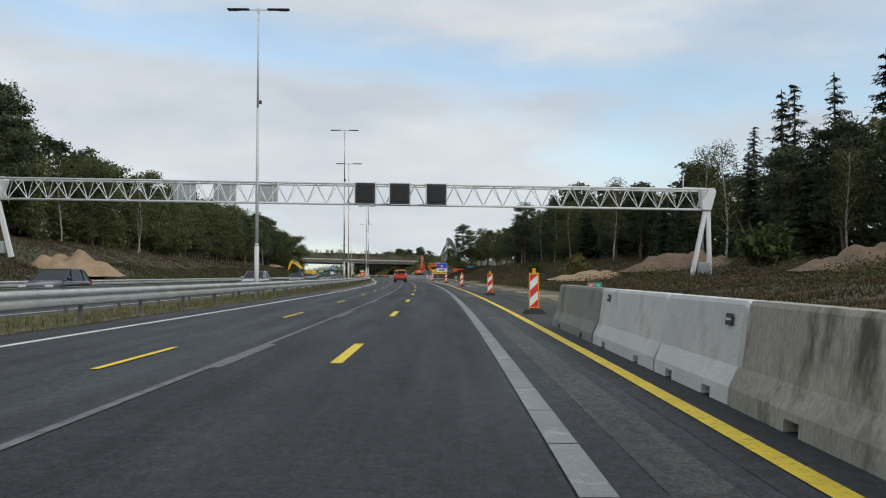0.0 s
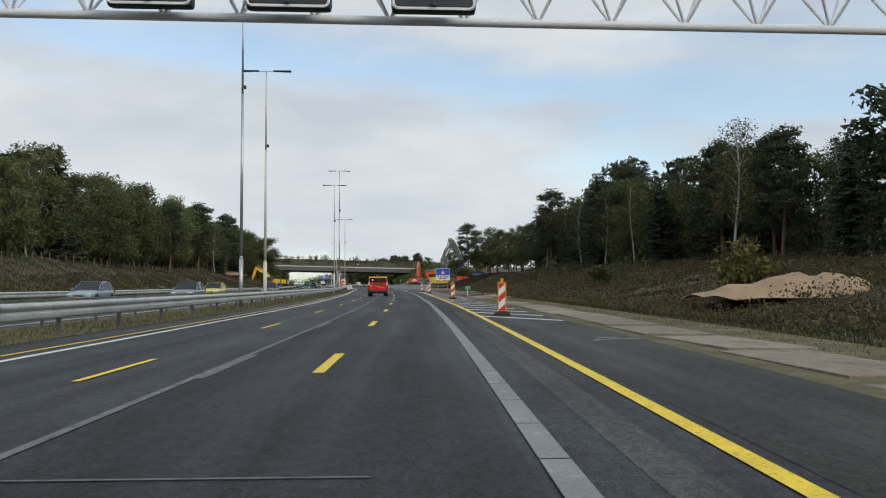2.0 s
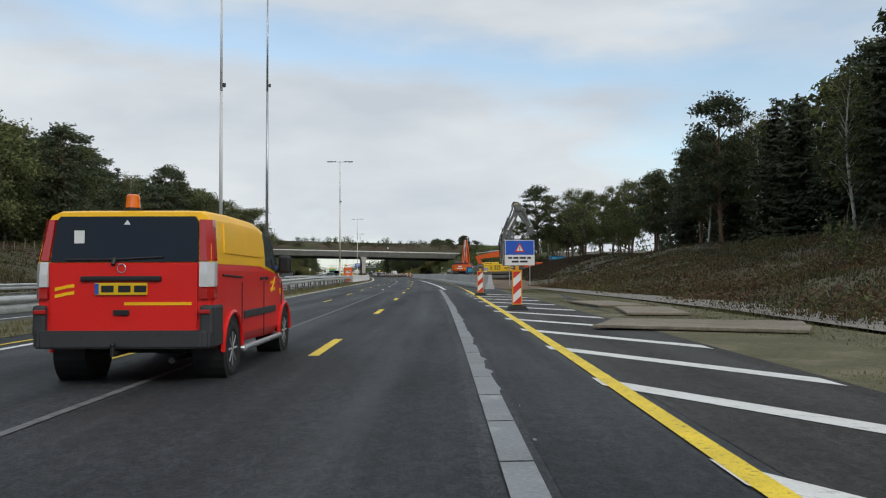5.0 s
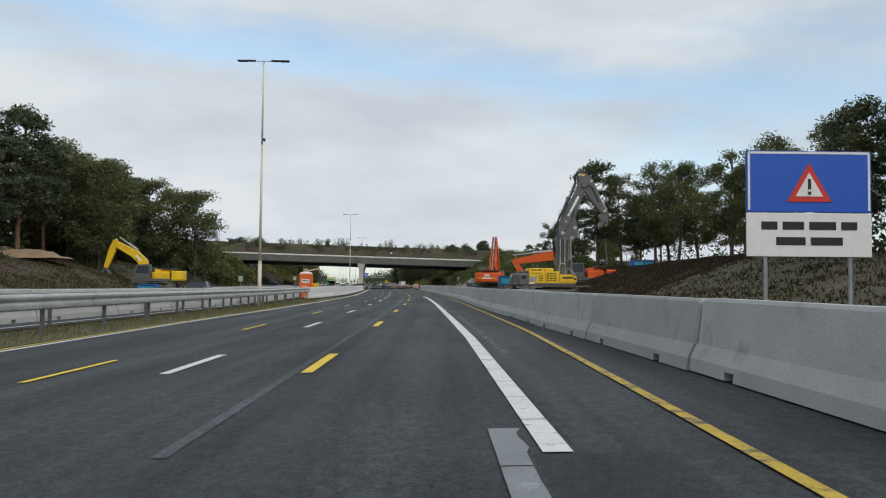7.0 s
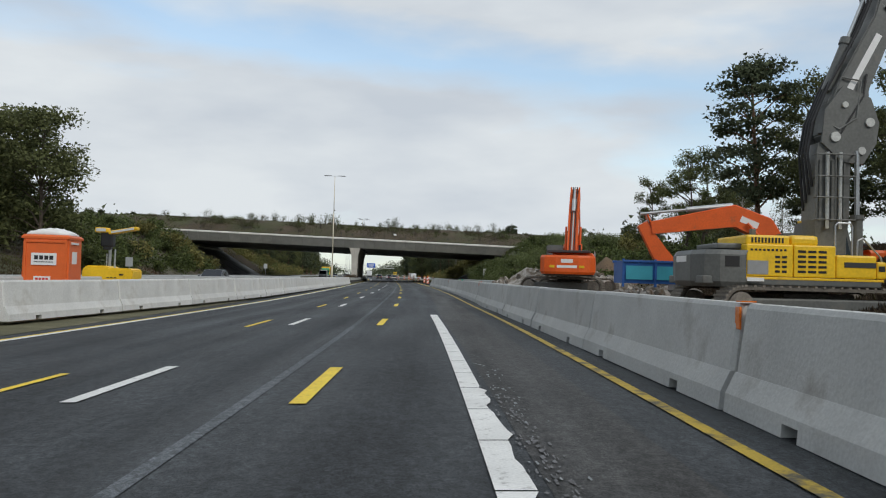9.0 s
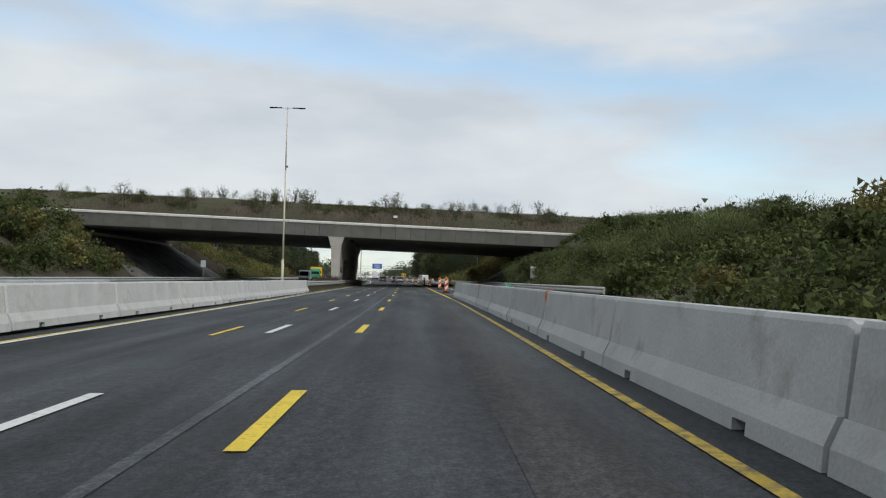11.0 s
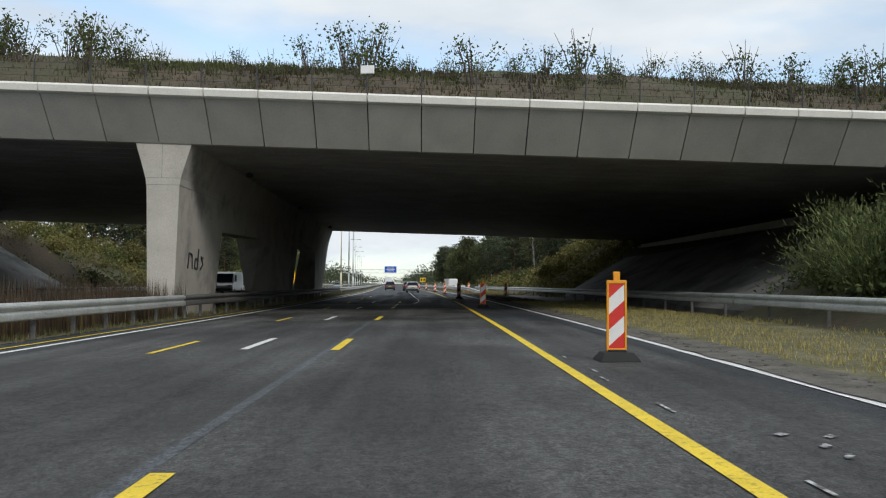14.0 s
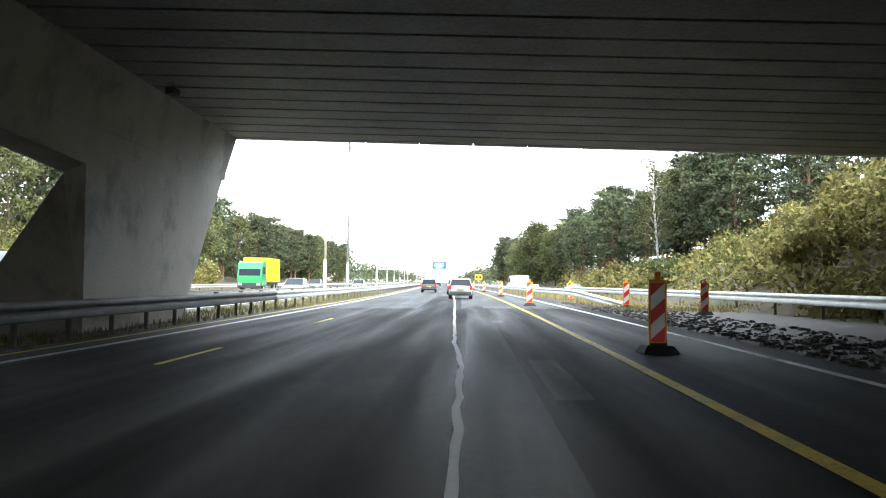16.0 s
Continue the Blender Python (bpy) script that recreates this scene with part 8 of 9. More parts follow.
tagged(ribbon("gritty_edge", 326, 402, [(s, along(s, [(326, 5.55), (345, 5.75), (402, 6.3)]) + a) for s, a, _ in ragged], [(s, along(s, [(326, 6.35), (345, 6.65), (402, 7.0)]) + b) for s, _, b in ragged], 0.026, GRIT, step=0.8), "gritty dirt band between asphalt and grass", "dirt", kind="structure")


def clods(name, label, spots, seed, material):
    """Lumps of earth that nobody could count, as one mesh of squashed uneven octahedra."""
    rng_ = random.Random(seed)
    verts, faces = [], []
    for s, o, size in spots:
        p, k, turn = at(s, o, 0.012), len(verts), rng_.uniform(0, 6.28)
        ring = [(math.cos(turn + 1.257 * i) * size * rng_.uniform(0.6, 1.2), math.sin(turn + 1.257 * i) * size * rng_.uniform(0.6, 1.2)) for i in range(5)]
        verts += [(p.x + x, p.y + y, p.z - 0.02) for x, y in ring]
        verts += [(p.x + 0.62 * x, p.y + 0.62 * y, p.z + size * rng_.uniform(0.25, 0.5)) for x, y in ring]
        faces += [(k + i, k + (i + 1) % 5, k + 5 + (i + 1) % 5, k + 5 + i) for i in range(5)] + [tuple(range(k + 5, k + 10))]
    me = bpy.data.meshes.new(name)
    me.from_pydata(verts, [], faces)
    me.materials.append(material)
    tagged(new(name, me), label, "mud", kind="stuff")


clods("mud_clods", "dark clods of churned mud beside the shoulder", [(rnd.uniform(402, 446), 6.6 + 3.0 * rnd.random() ** 1.4, 0.03 + 0.12 * rnd.random() ** 2) for _ in range(2200)], 5, MUD)
clods("grit_lumps", "small lumps of dirt along the edge of the asphalt", [(s := rnd.uniform(327, 396), along(s, [(326, 5.75), (345, 6.0), (402, 6.5)]) + 0.55 * rnd.random(), rnd.uniform(0.02, 0.07)) for _ in range(900)], 6, GRIT)
line("crack_seal", 391.5, 396.6, [(391.5, -0.12), (396.6, -0.06)], 0.08, LINE_WHITE, z=0.014)
line("crack_seal", 57.44, 57.475, -0.1, 2.3, SCAR, z=0.014)
line("crack_seal", 397.25, 397.3, -0.55, 2.6, LINE_WORN, z=0.015)
t = thing("material_stack", stand(512, 9.5, lie(512, 9.5)), "orange and white wrapped material bundle behind the guard rail", "bundle")
bm = bmesh.new()
box(bm, (0, 0, 0.45), (0.8, 0.6, 0.9), bevel=0.12)
part("wrap", bm, AMBER, t)
bm = bmesh.new()
box(bm, (0, 0, 0.98), (0.45, 0.4, 0.25), bevel=0.08)
part("cap", bm, SIGN_WHITE, t)
for s, o in ((495, 9.6), (523, 13.0), (488, 13.5)):
    t = thing("white_crate", stand(s, o, lie(s, o), 15), "white plastic crate on the verge", "crate", "crates on the verge")
    bm = bmesh.new()
    box(bm, (0, 0, 0.5), (1.3, 1.0, 1.0), bevel=0.05)
    part("box", bm, SIGN_WHITE, t)
    bm = bmesh.new()
    box(bm, (0, 0, 1.02), (1.36, 1.06, 0.06), bevel=0.02)
    part("lid", bm, SIGN_BACK, t)


# ---- trees and plants ----
def cards(rng, centres, n, size, flat=0.0, long=1.0, soft=0.5):
    """n small leaf sprays in soft clumps (x, y, z, rx, ry, rz): pointed scraps, turned at random."""
    c = np.array(centres, float)
    vol = (c[:, 3] * c[:, 4] * c[:, 5]) ** 0.75
    pick = rng.choice(len(c), n, p=vol / vol.sum())
    d = np.clip(rng.normal(size=(n, 3)), -2.0, 2.0) * soft
    p = c[pick, :3] + d * c[pick, 3:6]
    u = rng.normal(size=(n, 3))
    u[:, 2] *= 1 - flat
    u /= np.linalg.norm(u, axis=1)[:, None]
    w = np.cross(u, rng.normal(size=(n, 3)))
    w /= np.linalg.norm(w, axis=1)[:, None] + 1e-9
    sz = size * rng.uniform(0.5, 1.5, n)[:, None]
    a, b = u * sz * long, w * sz * 0.75
    return np.stack([p - a * 0.7 - b * rng.uniform(0.2, 1, (n, 1)), p - a * rng.uniform(-0.3, 0.6, (n, 1)) + b, p + a], 1).reshape(-1, 3)


def leaves(name, verts, material, parent=None):
    n = len(verts) // 3
    me = bpy.data.meshes.new(name)
    me.vertices.add(3 * n)
    me.vertices.foreach_set("co", np.ascontiguousarray(verts, dtype=np.float32).ravel())
    me.loops.add(3 * n)
    me.loops.foreach_set("vertex_index", np.arange(3 * n, dtype=np.int32))
    me.polygons.add(n)
    me.polygons.foreach_set("loop_start", np.arange(0, 3 * n, 3, dtype=np.int32))
    me.update(calc_edges=True)
    me.materials.append(material)
    ob = new(name, me)
    if parent:
        ob.parent = parent
    return ob


def stem(bm, pts, r0, r1, n=7):
    k = len(pts) - 1
    for i in range(k):
        rod(bm, pts[i], pts[i + 1], r0 + (r1 - r0) * i / k, r0 + (r1 - r0) * (i + 1) / k, n, caps=False)


def tree(kind, seed, detail=1.0):
    rng, rnd = np.random.default_rng(seed), random.Random(seed)
    if kind == "pine":
        H = 15.0
        t = thing("pine_tree", Matrix.Identity(4), "dark green pine with a bare trunk at the wood's edge", "tree", "trees along the cutting")
        lean = rnd.uniform(-0.6, 0.6)
        trunk = [(lean * (z / H) ** 2, 0.3 * math.sin(z * 0.3 + seed), z) for z in (-0.5, 3, 6, 9, 12, 14.3)]
        bark, leaf, size, cnt = BARK_PINE, LEAF_PINE, 0.165, 11000
        blobs = []
        for k in range(44):
            z = 4.4 + 10.2 * (k / 43) + rnd.uniform(-0.5, 0.5)
            reach = 3.1 * (1 - ((z - 8.5) / 8.0) ** 2 * 0.75) * rnd.uniform(0.55, 1.0)
            a = k * 2.4 + rnd.uniform(-0.4, 0.4)
            x, y = reach * math.cos(a), reach * math.sin(a)
            blobs.append((x, y, z, rnd.uniform(0.8, 1.6), rnd.uniform(0.8, 1.6), rnd.uniform(0.35, 0.7)))
        blobs.append((0, 0, 14.4, 1.3, 1.3, 1.0))
    elif kind == "oak":
        H = 13.5
        t = thing("oak_tree", Matrix.Identity(4), "broad dark green oak at the wood's edge", "tree", "trees along the cutting")
        trunk = [(0.25 * math.sin(z + seed), 0.2 * math.cos(z * 0.8), z) for z in (-0.5, 1.5, 3.5, 6, 8.5, 11)]
        bark, leaf, size, cnt = BARK, LEAF_OAK, 0.16, 12000
        blobs = []
        for k in range(64):
            z = 1.8 + 11.0 * rnd.random()
            reach = 4.1 * math.sqrt(max(0.08, 1 - ((z - 7.0) / 6.6) ** 2)) * rnd.uniform(0.35, 1.0)
            a = rnd.uniform(0, 6.28)
            blobs.append((reach * math.cos(a), reach * math.sin(a), z, rnd.uniform(0.8, 1.7), rnd.uniform(0.8, 1.7), rnd.uniform(0.6, 1.2)))
        blobs.append((0, 0, 12.3, 1.5, 1.5, 1.2))
    elif kind == "ash":
        H = 13.5
        t = thing("ash_tree", Matrix.Identity(4), "slender open-crowned tree with dark leaves and visible limbs", "tree", "trees along the cutting")
        trunk = [(0.3 * math.sin(z * 0.5 + seed), 0.3 * math.cos(z * 0.45), z) for z in (-0.5, 2, 4, 6.5, 9, 12.2)]
        bark, leaf, size, cnt = BARK, LEAF_OAK, 0.12, 10500
        blobs = []
        for k in range(40):
            z = 3.6 + 9.6 * rnd.random()
            reach = 3.3 * math.sqrt(max(0.08, 1 - ((z - 8.2) / 5.6) ** 2)) * rnd.uniform(0.3, 1.0)
            a = rnd.uniform(0, 6.28)
            blobs.append((reach * math.cos(a), reach * math.sin(a), z, rnd.uniform(0.6, 1.2), rnd.uniform(0.6, 1.2), rnd.uniform(0.4, 0.85)))
    elif kind == "birch":
        H = 13.0
        t = thing("birch_tree", Matrix.Identity(4), "slender white-stemmed birch with thin yellow-green leaves", "tree", "trees along the cutting")
        trunk = [(0.35 * math.sin(z * 0.35 + seed), 0.25 * math.cos(z * 0.4 + seed), z) for z in (-0.5, 2, 4, 6, 8, 10, 12.4)]
        bark, leaf, size, cnt = BARK_BIRCH, LEAF_BIRCH, 0.10, 3400
        blobs = []
        for k in range(26):
            z = 4.0 + 8.7 * k / 25
            reach = 1.9 * (1 - ((z - 7.5) / 6.2) ** 2 * 0.8) * rnd.uniform(0.4, 1.0)
            a = k * 2.4
            blobs.append((reach * math.cos(a), reach * math.sin(a), z, rnd.uniform(0.7, 1.2), rnd.uniform(0.7, 1.2), rnd.uniform(0.6, 1.0)))
    elif kind == "fir":
        H = 15.0
        t = thing("fir_tree", Matrix.Identity(4), "dense dark fir with drooping boughs down to the heath", "tree", "trees along the cutting")
        trunk = [(0, 0, -0.5), (0.1, 0, 5), (0, 0.1, 10), (0, 0, 14.8)]
        bark, leaf = BARK, LEAF_FIR
        blobs = []
    else:
        H = 18.0
        t = thing("spruce_tree", Matrix.Identity(4), "tall dark pointed spruce standing above the wood", "tree", "trees along the cutting")
        trunk = [(0, 0, -0.5), (0, 0, 6), (0, 0, 12), (0, 0, 17.8)]
        bark, leaf = BARK, LEAF_SPRUCE
        blobs = []
    bm = bmesh.new()
    stem(bm, trunk, 0.24 if kind != "birch" else 0.13, 0.05, 8)
    if kind not in ("spruce", "fir"):
        for b in (blobs[::2] if kind != 'birch' else blobs):
            z0 = max(1.5, b[2] - rnd.uniform(0.8, 2.2))
            f = [i for i in range(len(trunk) - 1) if trunk[i][2] <= z0 <= trunk[i + 1][2]] or [len(trunk) - 2]
            p, q = Vector(trunk[f[0]]), Vector(trunk[f[0] + 1])
            o = p.lerp(q, min(1, (z0 - p.z) / (q.z - p.z)))
            e = Vector(b[:3])
            mid = o.lerp(e, 0.55) + Vector((0, 0, 0.35))
            stem(bm, [o, mid, e], 0.085 if kind != "birch" else 0.026, 0.02 if kind != "birch" else 0.008, 5)
    part("trunk", bm, bark, t, smooth=True)
    if kind in ("spruce", "fir"):
        quads = []
        z = 1.4 if kind == "spruce" else 0.7
        wide = [rnd.uniform(0.7, 1.15) for _ in range(8)]
        while z < H - 0.3:
            if kind == "spruce":
                R = 4.3 * (1 - z / 18.2) ** 0.8 + 0.1
            else:
                R = (4.2 * (1 - (z / 15.4) ** 1.7) ** 0.9 + 0.25) * (0.85 + 0.3 * noise1(z, seed, 0.5))
            for k in range(int((8 if z < 12 else 6) * (1.0 if kind == "spruce" else 1.9))):
                a = rng.uniform(0, 6.28)
                rr = R * rng.uniform(0.5, 1.15) * (wide[int(a / 0.786) % 8] if kind == "fir" else 1.0)
                lift = rng.uniform(-0.35, 0.35)
                m = max(3, int(rr / (0.22 / detail ** 0.5)))
                side = np.array([-math.sin(a), math.cos(a), 0])
                fw = np.array([math.cos(a), math.sin(a), -0.25])
                for j in range(m):
                    f = (j + 0.6) / m
                    c = np.array([rr * f * math.cos(a), rr * f * math.sin(a), z + lift - 0.38 * rr * f + 0.3 * rr * f * f + rng.uniform(-0.08, 0.08)])
                    for sd in (-1, 1):
                        w = (0.62 if kind == "spruce" else min(0.5, 0.14 + 0.28 * R)) * (1.1 - 0.75 * f) * rng.uniform(0.5, 1.3) / detail ** 0.35
                        tip = c + sd * side * w + fw * w * 0.7 + np.array([0, 0, rng.uniform(-0.3, 0.02)])
                        quads += [c - fw * 0.13, c + fw * 0.16 + np.array([0, 0, -0.05]), tip]
            z += 0.55 * rng.uniform(0.8, 1.2) / (1.15 if kind == "fir" else 1.0)
        leaves("crown", np.array(quads), leaf, t)
    else:
        leaves("crown", cards(rng, blobs, int(cnt * detail), size / detail ** 0.45, 0.3, 1.15), leaf, t)
    return t


def sprinkle(kinds, spots, rnd):
    """Sets copies of the prototype trees on the spots (s, off, height)."""
    for s, off, kind, k in spots:
        proto = rnd.choice(kinds[kind])
        m = stand(s, off, lie(s, off), rnd.uniform(0, 360)) @ Matrix.Diagonal((k * rnd.uniform(0.9, 1.12), k * rnd.uniform(0.9, 1.12), k, 1))
        if proto.get("set"):
            o = copy_thing(proto, Matrix.Identity(4))
            o.matrix_basis = m
        else:
            proto["set"] = 1
            proto.matrix_basis = m


TREES = {"pine": [tree("pine", i) for i in (1, 2, 3)], "oak": [tree("oak", i) for i in (11, 12, 13)], "birch": [tree("birch", i) for i in (21, 22)], "spruce": [tree("spruce", i) for i in (31, 32)],
         "ash": [tree("ash", i) for i in (81, 82, 83)], "fir": [tree("fir", i) for i in (33, 34, 35)], "fir_back": [tree("fir", i, 0.4) for i in (36, 37)],
         "pine_back": [tree("pine", i, 0.25) for i in (4, 5)], "oak_back": [tree("oak", i, 0.24) for i in (14, 15)],
         "pine_mid": [tree("pine", i, 0.5) for i in (6, 7)], "oak_mid": [tree("oak", i, 0.5) for i in (16, 17)]}
rnd = random.Random(77)
spots = []


TALL = {"pine": 15.0, "oak": 13.6, "birch": 13.0, "spruce": 18.0, "fir": 15.0, "ash": 13.5}


def wood(s0, s1, side, table, rows, gap, depth, mix, tall):
    """Rows of trees along the wood's edge; tall gives their heights in metres along the road."""
    s = s0
    while s < s1:
        for r in range(rows):
            off = side * (along(s, table) + r * depth + rnd.uniform(-2.0, 2.0))
            kind = rnd.choices(list(mix), list(mix.values()))[0]
            k = along(s, tall) / TALL[kind] * rnd.uniform(0.8, 1.08) * (1.0 + 0.05 * r)
            if kind == "birch":
                k *= 0.85
            if kind in ("pine", "oak", "fir") and (r or s > 450):
                kind += "_back" if r or kind == "fir" else "_mid"
            spots.append((s + rnd.uniform(-1.6, 1.6), off, kind, k))
        s += gap * rnd.uniform(0.8, 1.2)


# right of the road, from the gantry to the bridge
RIGHT_WOOD = [(-20, 42), (40, 42), (70, 39), (110, 34), (170, 32), (230, 33), (262, 36), (300, 34), (335, 42)]
RIGHT_TALL = [(20, 13.0), (60, 11.8), (82, 12.6), (110, 11.5), (128, 11.6), (150, 11.8), (163, 13.6), (178, 15.0), (200, 14.8), (209, 12.0), (228, 13.2), (252, 11.2), (275, 11.2), (300, 9.0), (345, 6.0)]
wood(20, 140, 1, RIGHT_WOOD, 2, 4.3, 6.0, {"fir": 4, "pine": 4, "oak": 1.2, "birch": 1.0, "spruce": 1.0}, RIGHT_TALL)
wood(140, 226, 1, RIGHT_WOOD, 2, 4.0, 6.0, {"fir": 5, "pine": 4, "oak": 1, "birch": 0.4}, RIGHT_TALL)
wood(226, 345, 1, RIGHT_WOOD, 1, 4.4, 7.0, {"pine": 2.5, "ash": 7, "birch": 1.0}, RIGHT_TALL)
# left of the road
LEFT_WOOD = [(-20, 46), (60, 44), (120, 37), (170, 35), (240, 38), (290, 40), (330, 50)]
LEFT_TALL = [(0, 13.5), (95, 13.2), (107, 11.2), (150, 12.0), (172, 10.8), (190, 11.6), (220, 12.8), (240, 11.6), (255, 11.2), (290, 13.0), (330, 9.0)]
wood(0, 120, -1, LEFT_WOOD, 2, 4.6, 6.5, {"oak": 5, "pine": 3, "birch": 2.0, "fir": 1.0}, LEFT_TALL)
wood(120, 330, -1, LEFT_WOOD, 2, 4.4, 6.5, {"fir": 1.2, "pine": 4.5, "oak": 5, "birch": 0.5}, LEFT_TALL)
# beyond the bridge
wood(452, 640, 1, [(452, 33), (500, 25), (560, 20), (640, 16)], 2, 6.4, 6.0, {"pine": 7, "oak": 2, "birch": 1.2}, [(452, 10.5), (500, 13.0), (640, 12.5)])
wood(452, 640, -1, [(452, 44), (500, 33), (640, 30)], 2, 7.0, 6.0, {"pine": 6, "oak": 3, "birch": 0.6}, [(452, 11.5), (640, 10.8)])
wood(350, 450, 1, [(350, 52), (450, 46)], 1, 8.0, 7.0, {"pine": 4, "oak": 4, "birch": 1}, [(350, 5.0), (450, 7.0)])
wood(350, 450, -1, [(350, 58), (450, 52)], 1, 8.0, 7.0, {"pine": 4, "oak": 4}, [(350, 4.3), (450, 6.4)])
# single trees that stand out
spots += [(96, 42, "spruce", 1.1), (101, 46, "spruce", 1.2), (92, 46, "spruce", 1.15), (110, 45, "spruce", 1.0), (84, 47, "spruce", 1.2), (74, 49, "spruce", 1.2),
          (88, 32, "birch", 0.95), (96, 33, "birch", 1.0), (120, 29, "birch", 0.9), (150, 29, "birch", 0.78), (160, 28.5, "birch", 0.8), (176, 29, "birch", 0.85), (205, 30, "birch", 0.8),
          (284, 26.5, "pine", 0.98), (290, 23.5, "ash", 0.66), (297, 22.5, "ash", 0.6), (293, 26, "ash", 0.68), (278, 28, "ash", 0.9), (270, 30, "ash", 0.95), (274, 33, "ash", 0.9), (264, 31, "ash", 0.9), (486, 21.8, "birch", 1.05), (493, 26, "spruce", 0.82), (499, 29, "spruce", 0.8), (480, 36, "spruce", 0.8), (474, 39, "spruce", 0.75), (484, 27, "pine", 0.9), (496, 28, "pine", 0.95), (294, -30.5, "oak", 0.98), (291, -36.5, "oak", 0.95), (299, -35, "oak", 0.9), (262, -33, "oak", 0.9), (272, -36, "oak", 0.92), (252, -37, "pine", 0.95), (268, -40, "oak", 1.0)]
sprinkle(TREES, spots, rnd)

# far woods close the view along the road
rng = np.random.default_rng(9)
far = []
for side, s0, s1, o0, o1 in ((1, 640, 1500, 15, 70), (-1, 640, 1500, -90, -28), (0, 1500, 1700, -220, 220), (1, 440, 900, 60, 180), (-1, 300, 900, -260, -70), (1, -100, 235, 58, 100), (-1, -150, 300, -110, -64)):
    for k in range(330 if side else 260):
        s, o = rng.uniform(s0, s1), rng.uniform(o0, o1)
        h = rng.uniform(8, 13) if s > 400 else rng.uniform(9, 15)
        p = at(s, o)
        z = land(min(s, 1400), o)
        far.append((p.x, p.y, z + h * 0.55, rng.uniform(2.2, 3.6), rng.uniform(2.2, 3.6), h * 0.5))
tagged(leaves("far_woods", cards(rng, far, 120000, 0.7, 0.2), LEAF_PINE), "dark mixed woods closing the distance", "woods", kind="stuff")


def shrub(name, seed, leaf, label, group, n=900, size=0.16, twigs=True):
    rng_, r_ = np.random.default_rng(seed), random.Random(seed)
    t = thing(name, Matrix.Identity(4), label, "shrub", group)
    blobs = [(r_.uniform(-0.8, 0.8), r_.uniform(-0.8, 0.8), r_.uniform(0.4, 1.7), r_.uniform(0.35, 0.75), r_.uniform(0.35, 0.75), r_.uniform(0.3, 0.7)) for _ in range(9)]
    bm = bmesh.new()
    for b in blobs + [(r_.uniform(-1, 1), r_.uniform(-1, 1), r_.uniform(1.6, 2.4)) for _ in range(5 if twigs else 0)]:
        stem(bm, [(b[0] * 0.2, b[1] * 0.2, -0.2), (b[0] * 0.6, b[1] * 0.6, b[2] * 0.6), b[:3]], 0.03, 0.008, 4)
    part("stem", bm, BARK, t)
    leaves("foliage", cards(rng_, blobs, n, size, 0.1), leaf, t)
    return t


def broom(seed):
    """An upright broom shrub: a sheaf of thin green twigs that spread towards the top."""
    r_ = np.random.default_rng(seed)
    t = thing("broom_shrub", Matrix.Identity(4), "feathery upright green broom shrub on the bank", "shrub", "broom on the bank")
    m = 4600
    root = r_.normal(0, 0.3, (m, 2))
    lean = root * r_.uniform(0.6, 2.2, (m, 1)) + r_.normal(0, 0.3, (m, 2))
    f = r_.uniform(0.05, 0.95, (m, 1))
    tall = r_.uniform(0.9, 2.4, (m, 1))
    low = np.hstack([root + lean * f, tall * f])
    d = np.hstack([lean * 1.2, tall]) + r_.normal(0, 0.7, (m, 3))
    d /= np.linalg.norm(d, axis=1)[:, None]
    side = np.cross(d, r_.normal(size=(m, 3)))
    side /= np.linalg.norm(side, axis=1)[:, None] + 1e-9
    long = r_.uniform(0.10, 0.28, (m, 1))
    wide = r_.uniform(0.012, 0.03, (m, 1))
    leaves("foliage", np.stack([low - side * wide, low + side * wide, low + d * long], 1).reshape(-1, 3), LEAF_BROOM, t)
    bm = bmesh.new()
    for k in range(10):
        x, y = r_.normal(0, 0.18, 2)
        stem(bm, [(x * 0.3, y * 0.3, -0.2), (x, y, 0.7), (x * 2.2, y * 2.2, 1.6)], 0.02, 0.006, 4)
    part("stem", bm, BARK, t)
    return t


SHRUBS = {"broom": [broom(i) for i in (71, 72, 73)], "green": [shrub("shrub", i, LEAF_SHRUB, "dense green shrub on the bank", "shrubs on the banks", 900, 0.15) for i in (41, 42, 43)],
          "gold": [shrub("shrub", i, LEAF_AUTUMN, "yellowing autumn shrub on the bank", "shrubs on the banks", 900, 0.15) for i in (51, 52)],
          "thin": [shrub("shrub", i, LEAF_SHRUB, "thin wispy shrub with bare twigs", "thin shrubs", 330, 0.08) for i in (61, 62, 63)]}
spots = []
for k in range(62):
    s = rnd.uniform(330, 377)
    o = rnd.uniform(along(s, RIGHT_TOE) + 1.4, 30)
    if (12.4 < o < 17.2 and s < 366) or (s > 356 and o < 17):
        continue
    kind, size = "green" if rnd.random() < 0.85 else "gold", rnd.uniform(0.7, 1.3)
    if s > 345 and o < 24:
        size = min(size, max(0.3, (5.0 - land(s, o)) / 2.6))
    spots.append((s, o, kind, size))
for k in range(34):
    s = rnd.uniform(300, 377)
    spots.append((s, -rnd.uniform(along(s, LEFT_TOE) + 2, 44), "green" if rnd.random() < 0.75 else "gold", rnd.uniform(0.7, 1.5)))
for k in range(60):
    s = rnd.uniform(428, 492)
    o = rnd.uniform(along(s, RIGHT_TOE) + 2, 34)
    spots.append((s, o, "gold" if rnd.random() < 0.55 else "green", rnd.uniform(0.6, 1.4)))
for k in range(26):
    s = rnd.uniform(431, 500)
    spots.append((s, -rnd.uniform(27, 42), "gold" if rnd.random() < 0.6 else "green", rnd.uniform(0.7, 1.4)))
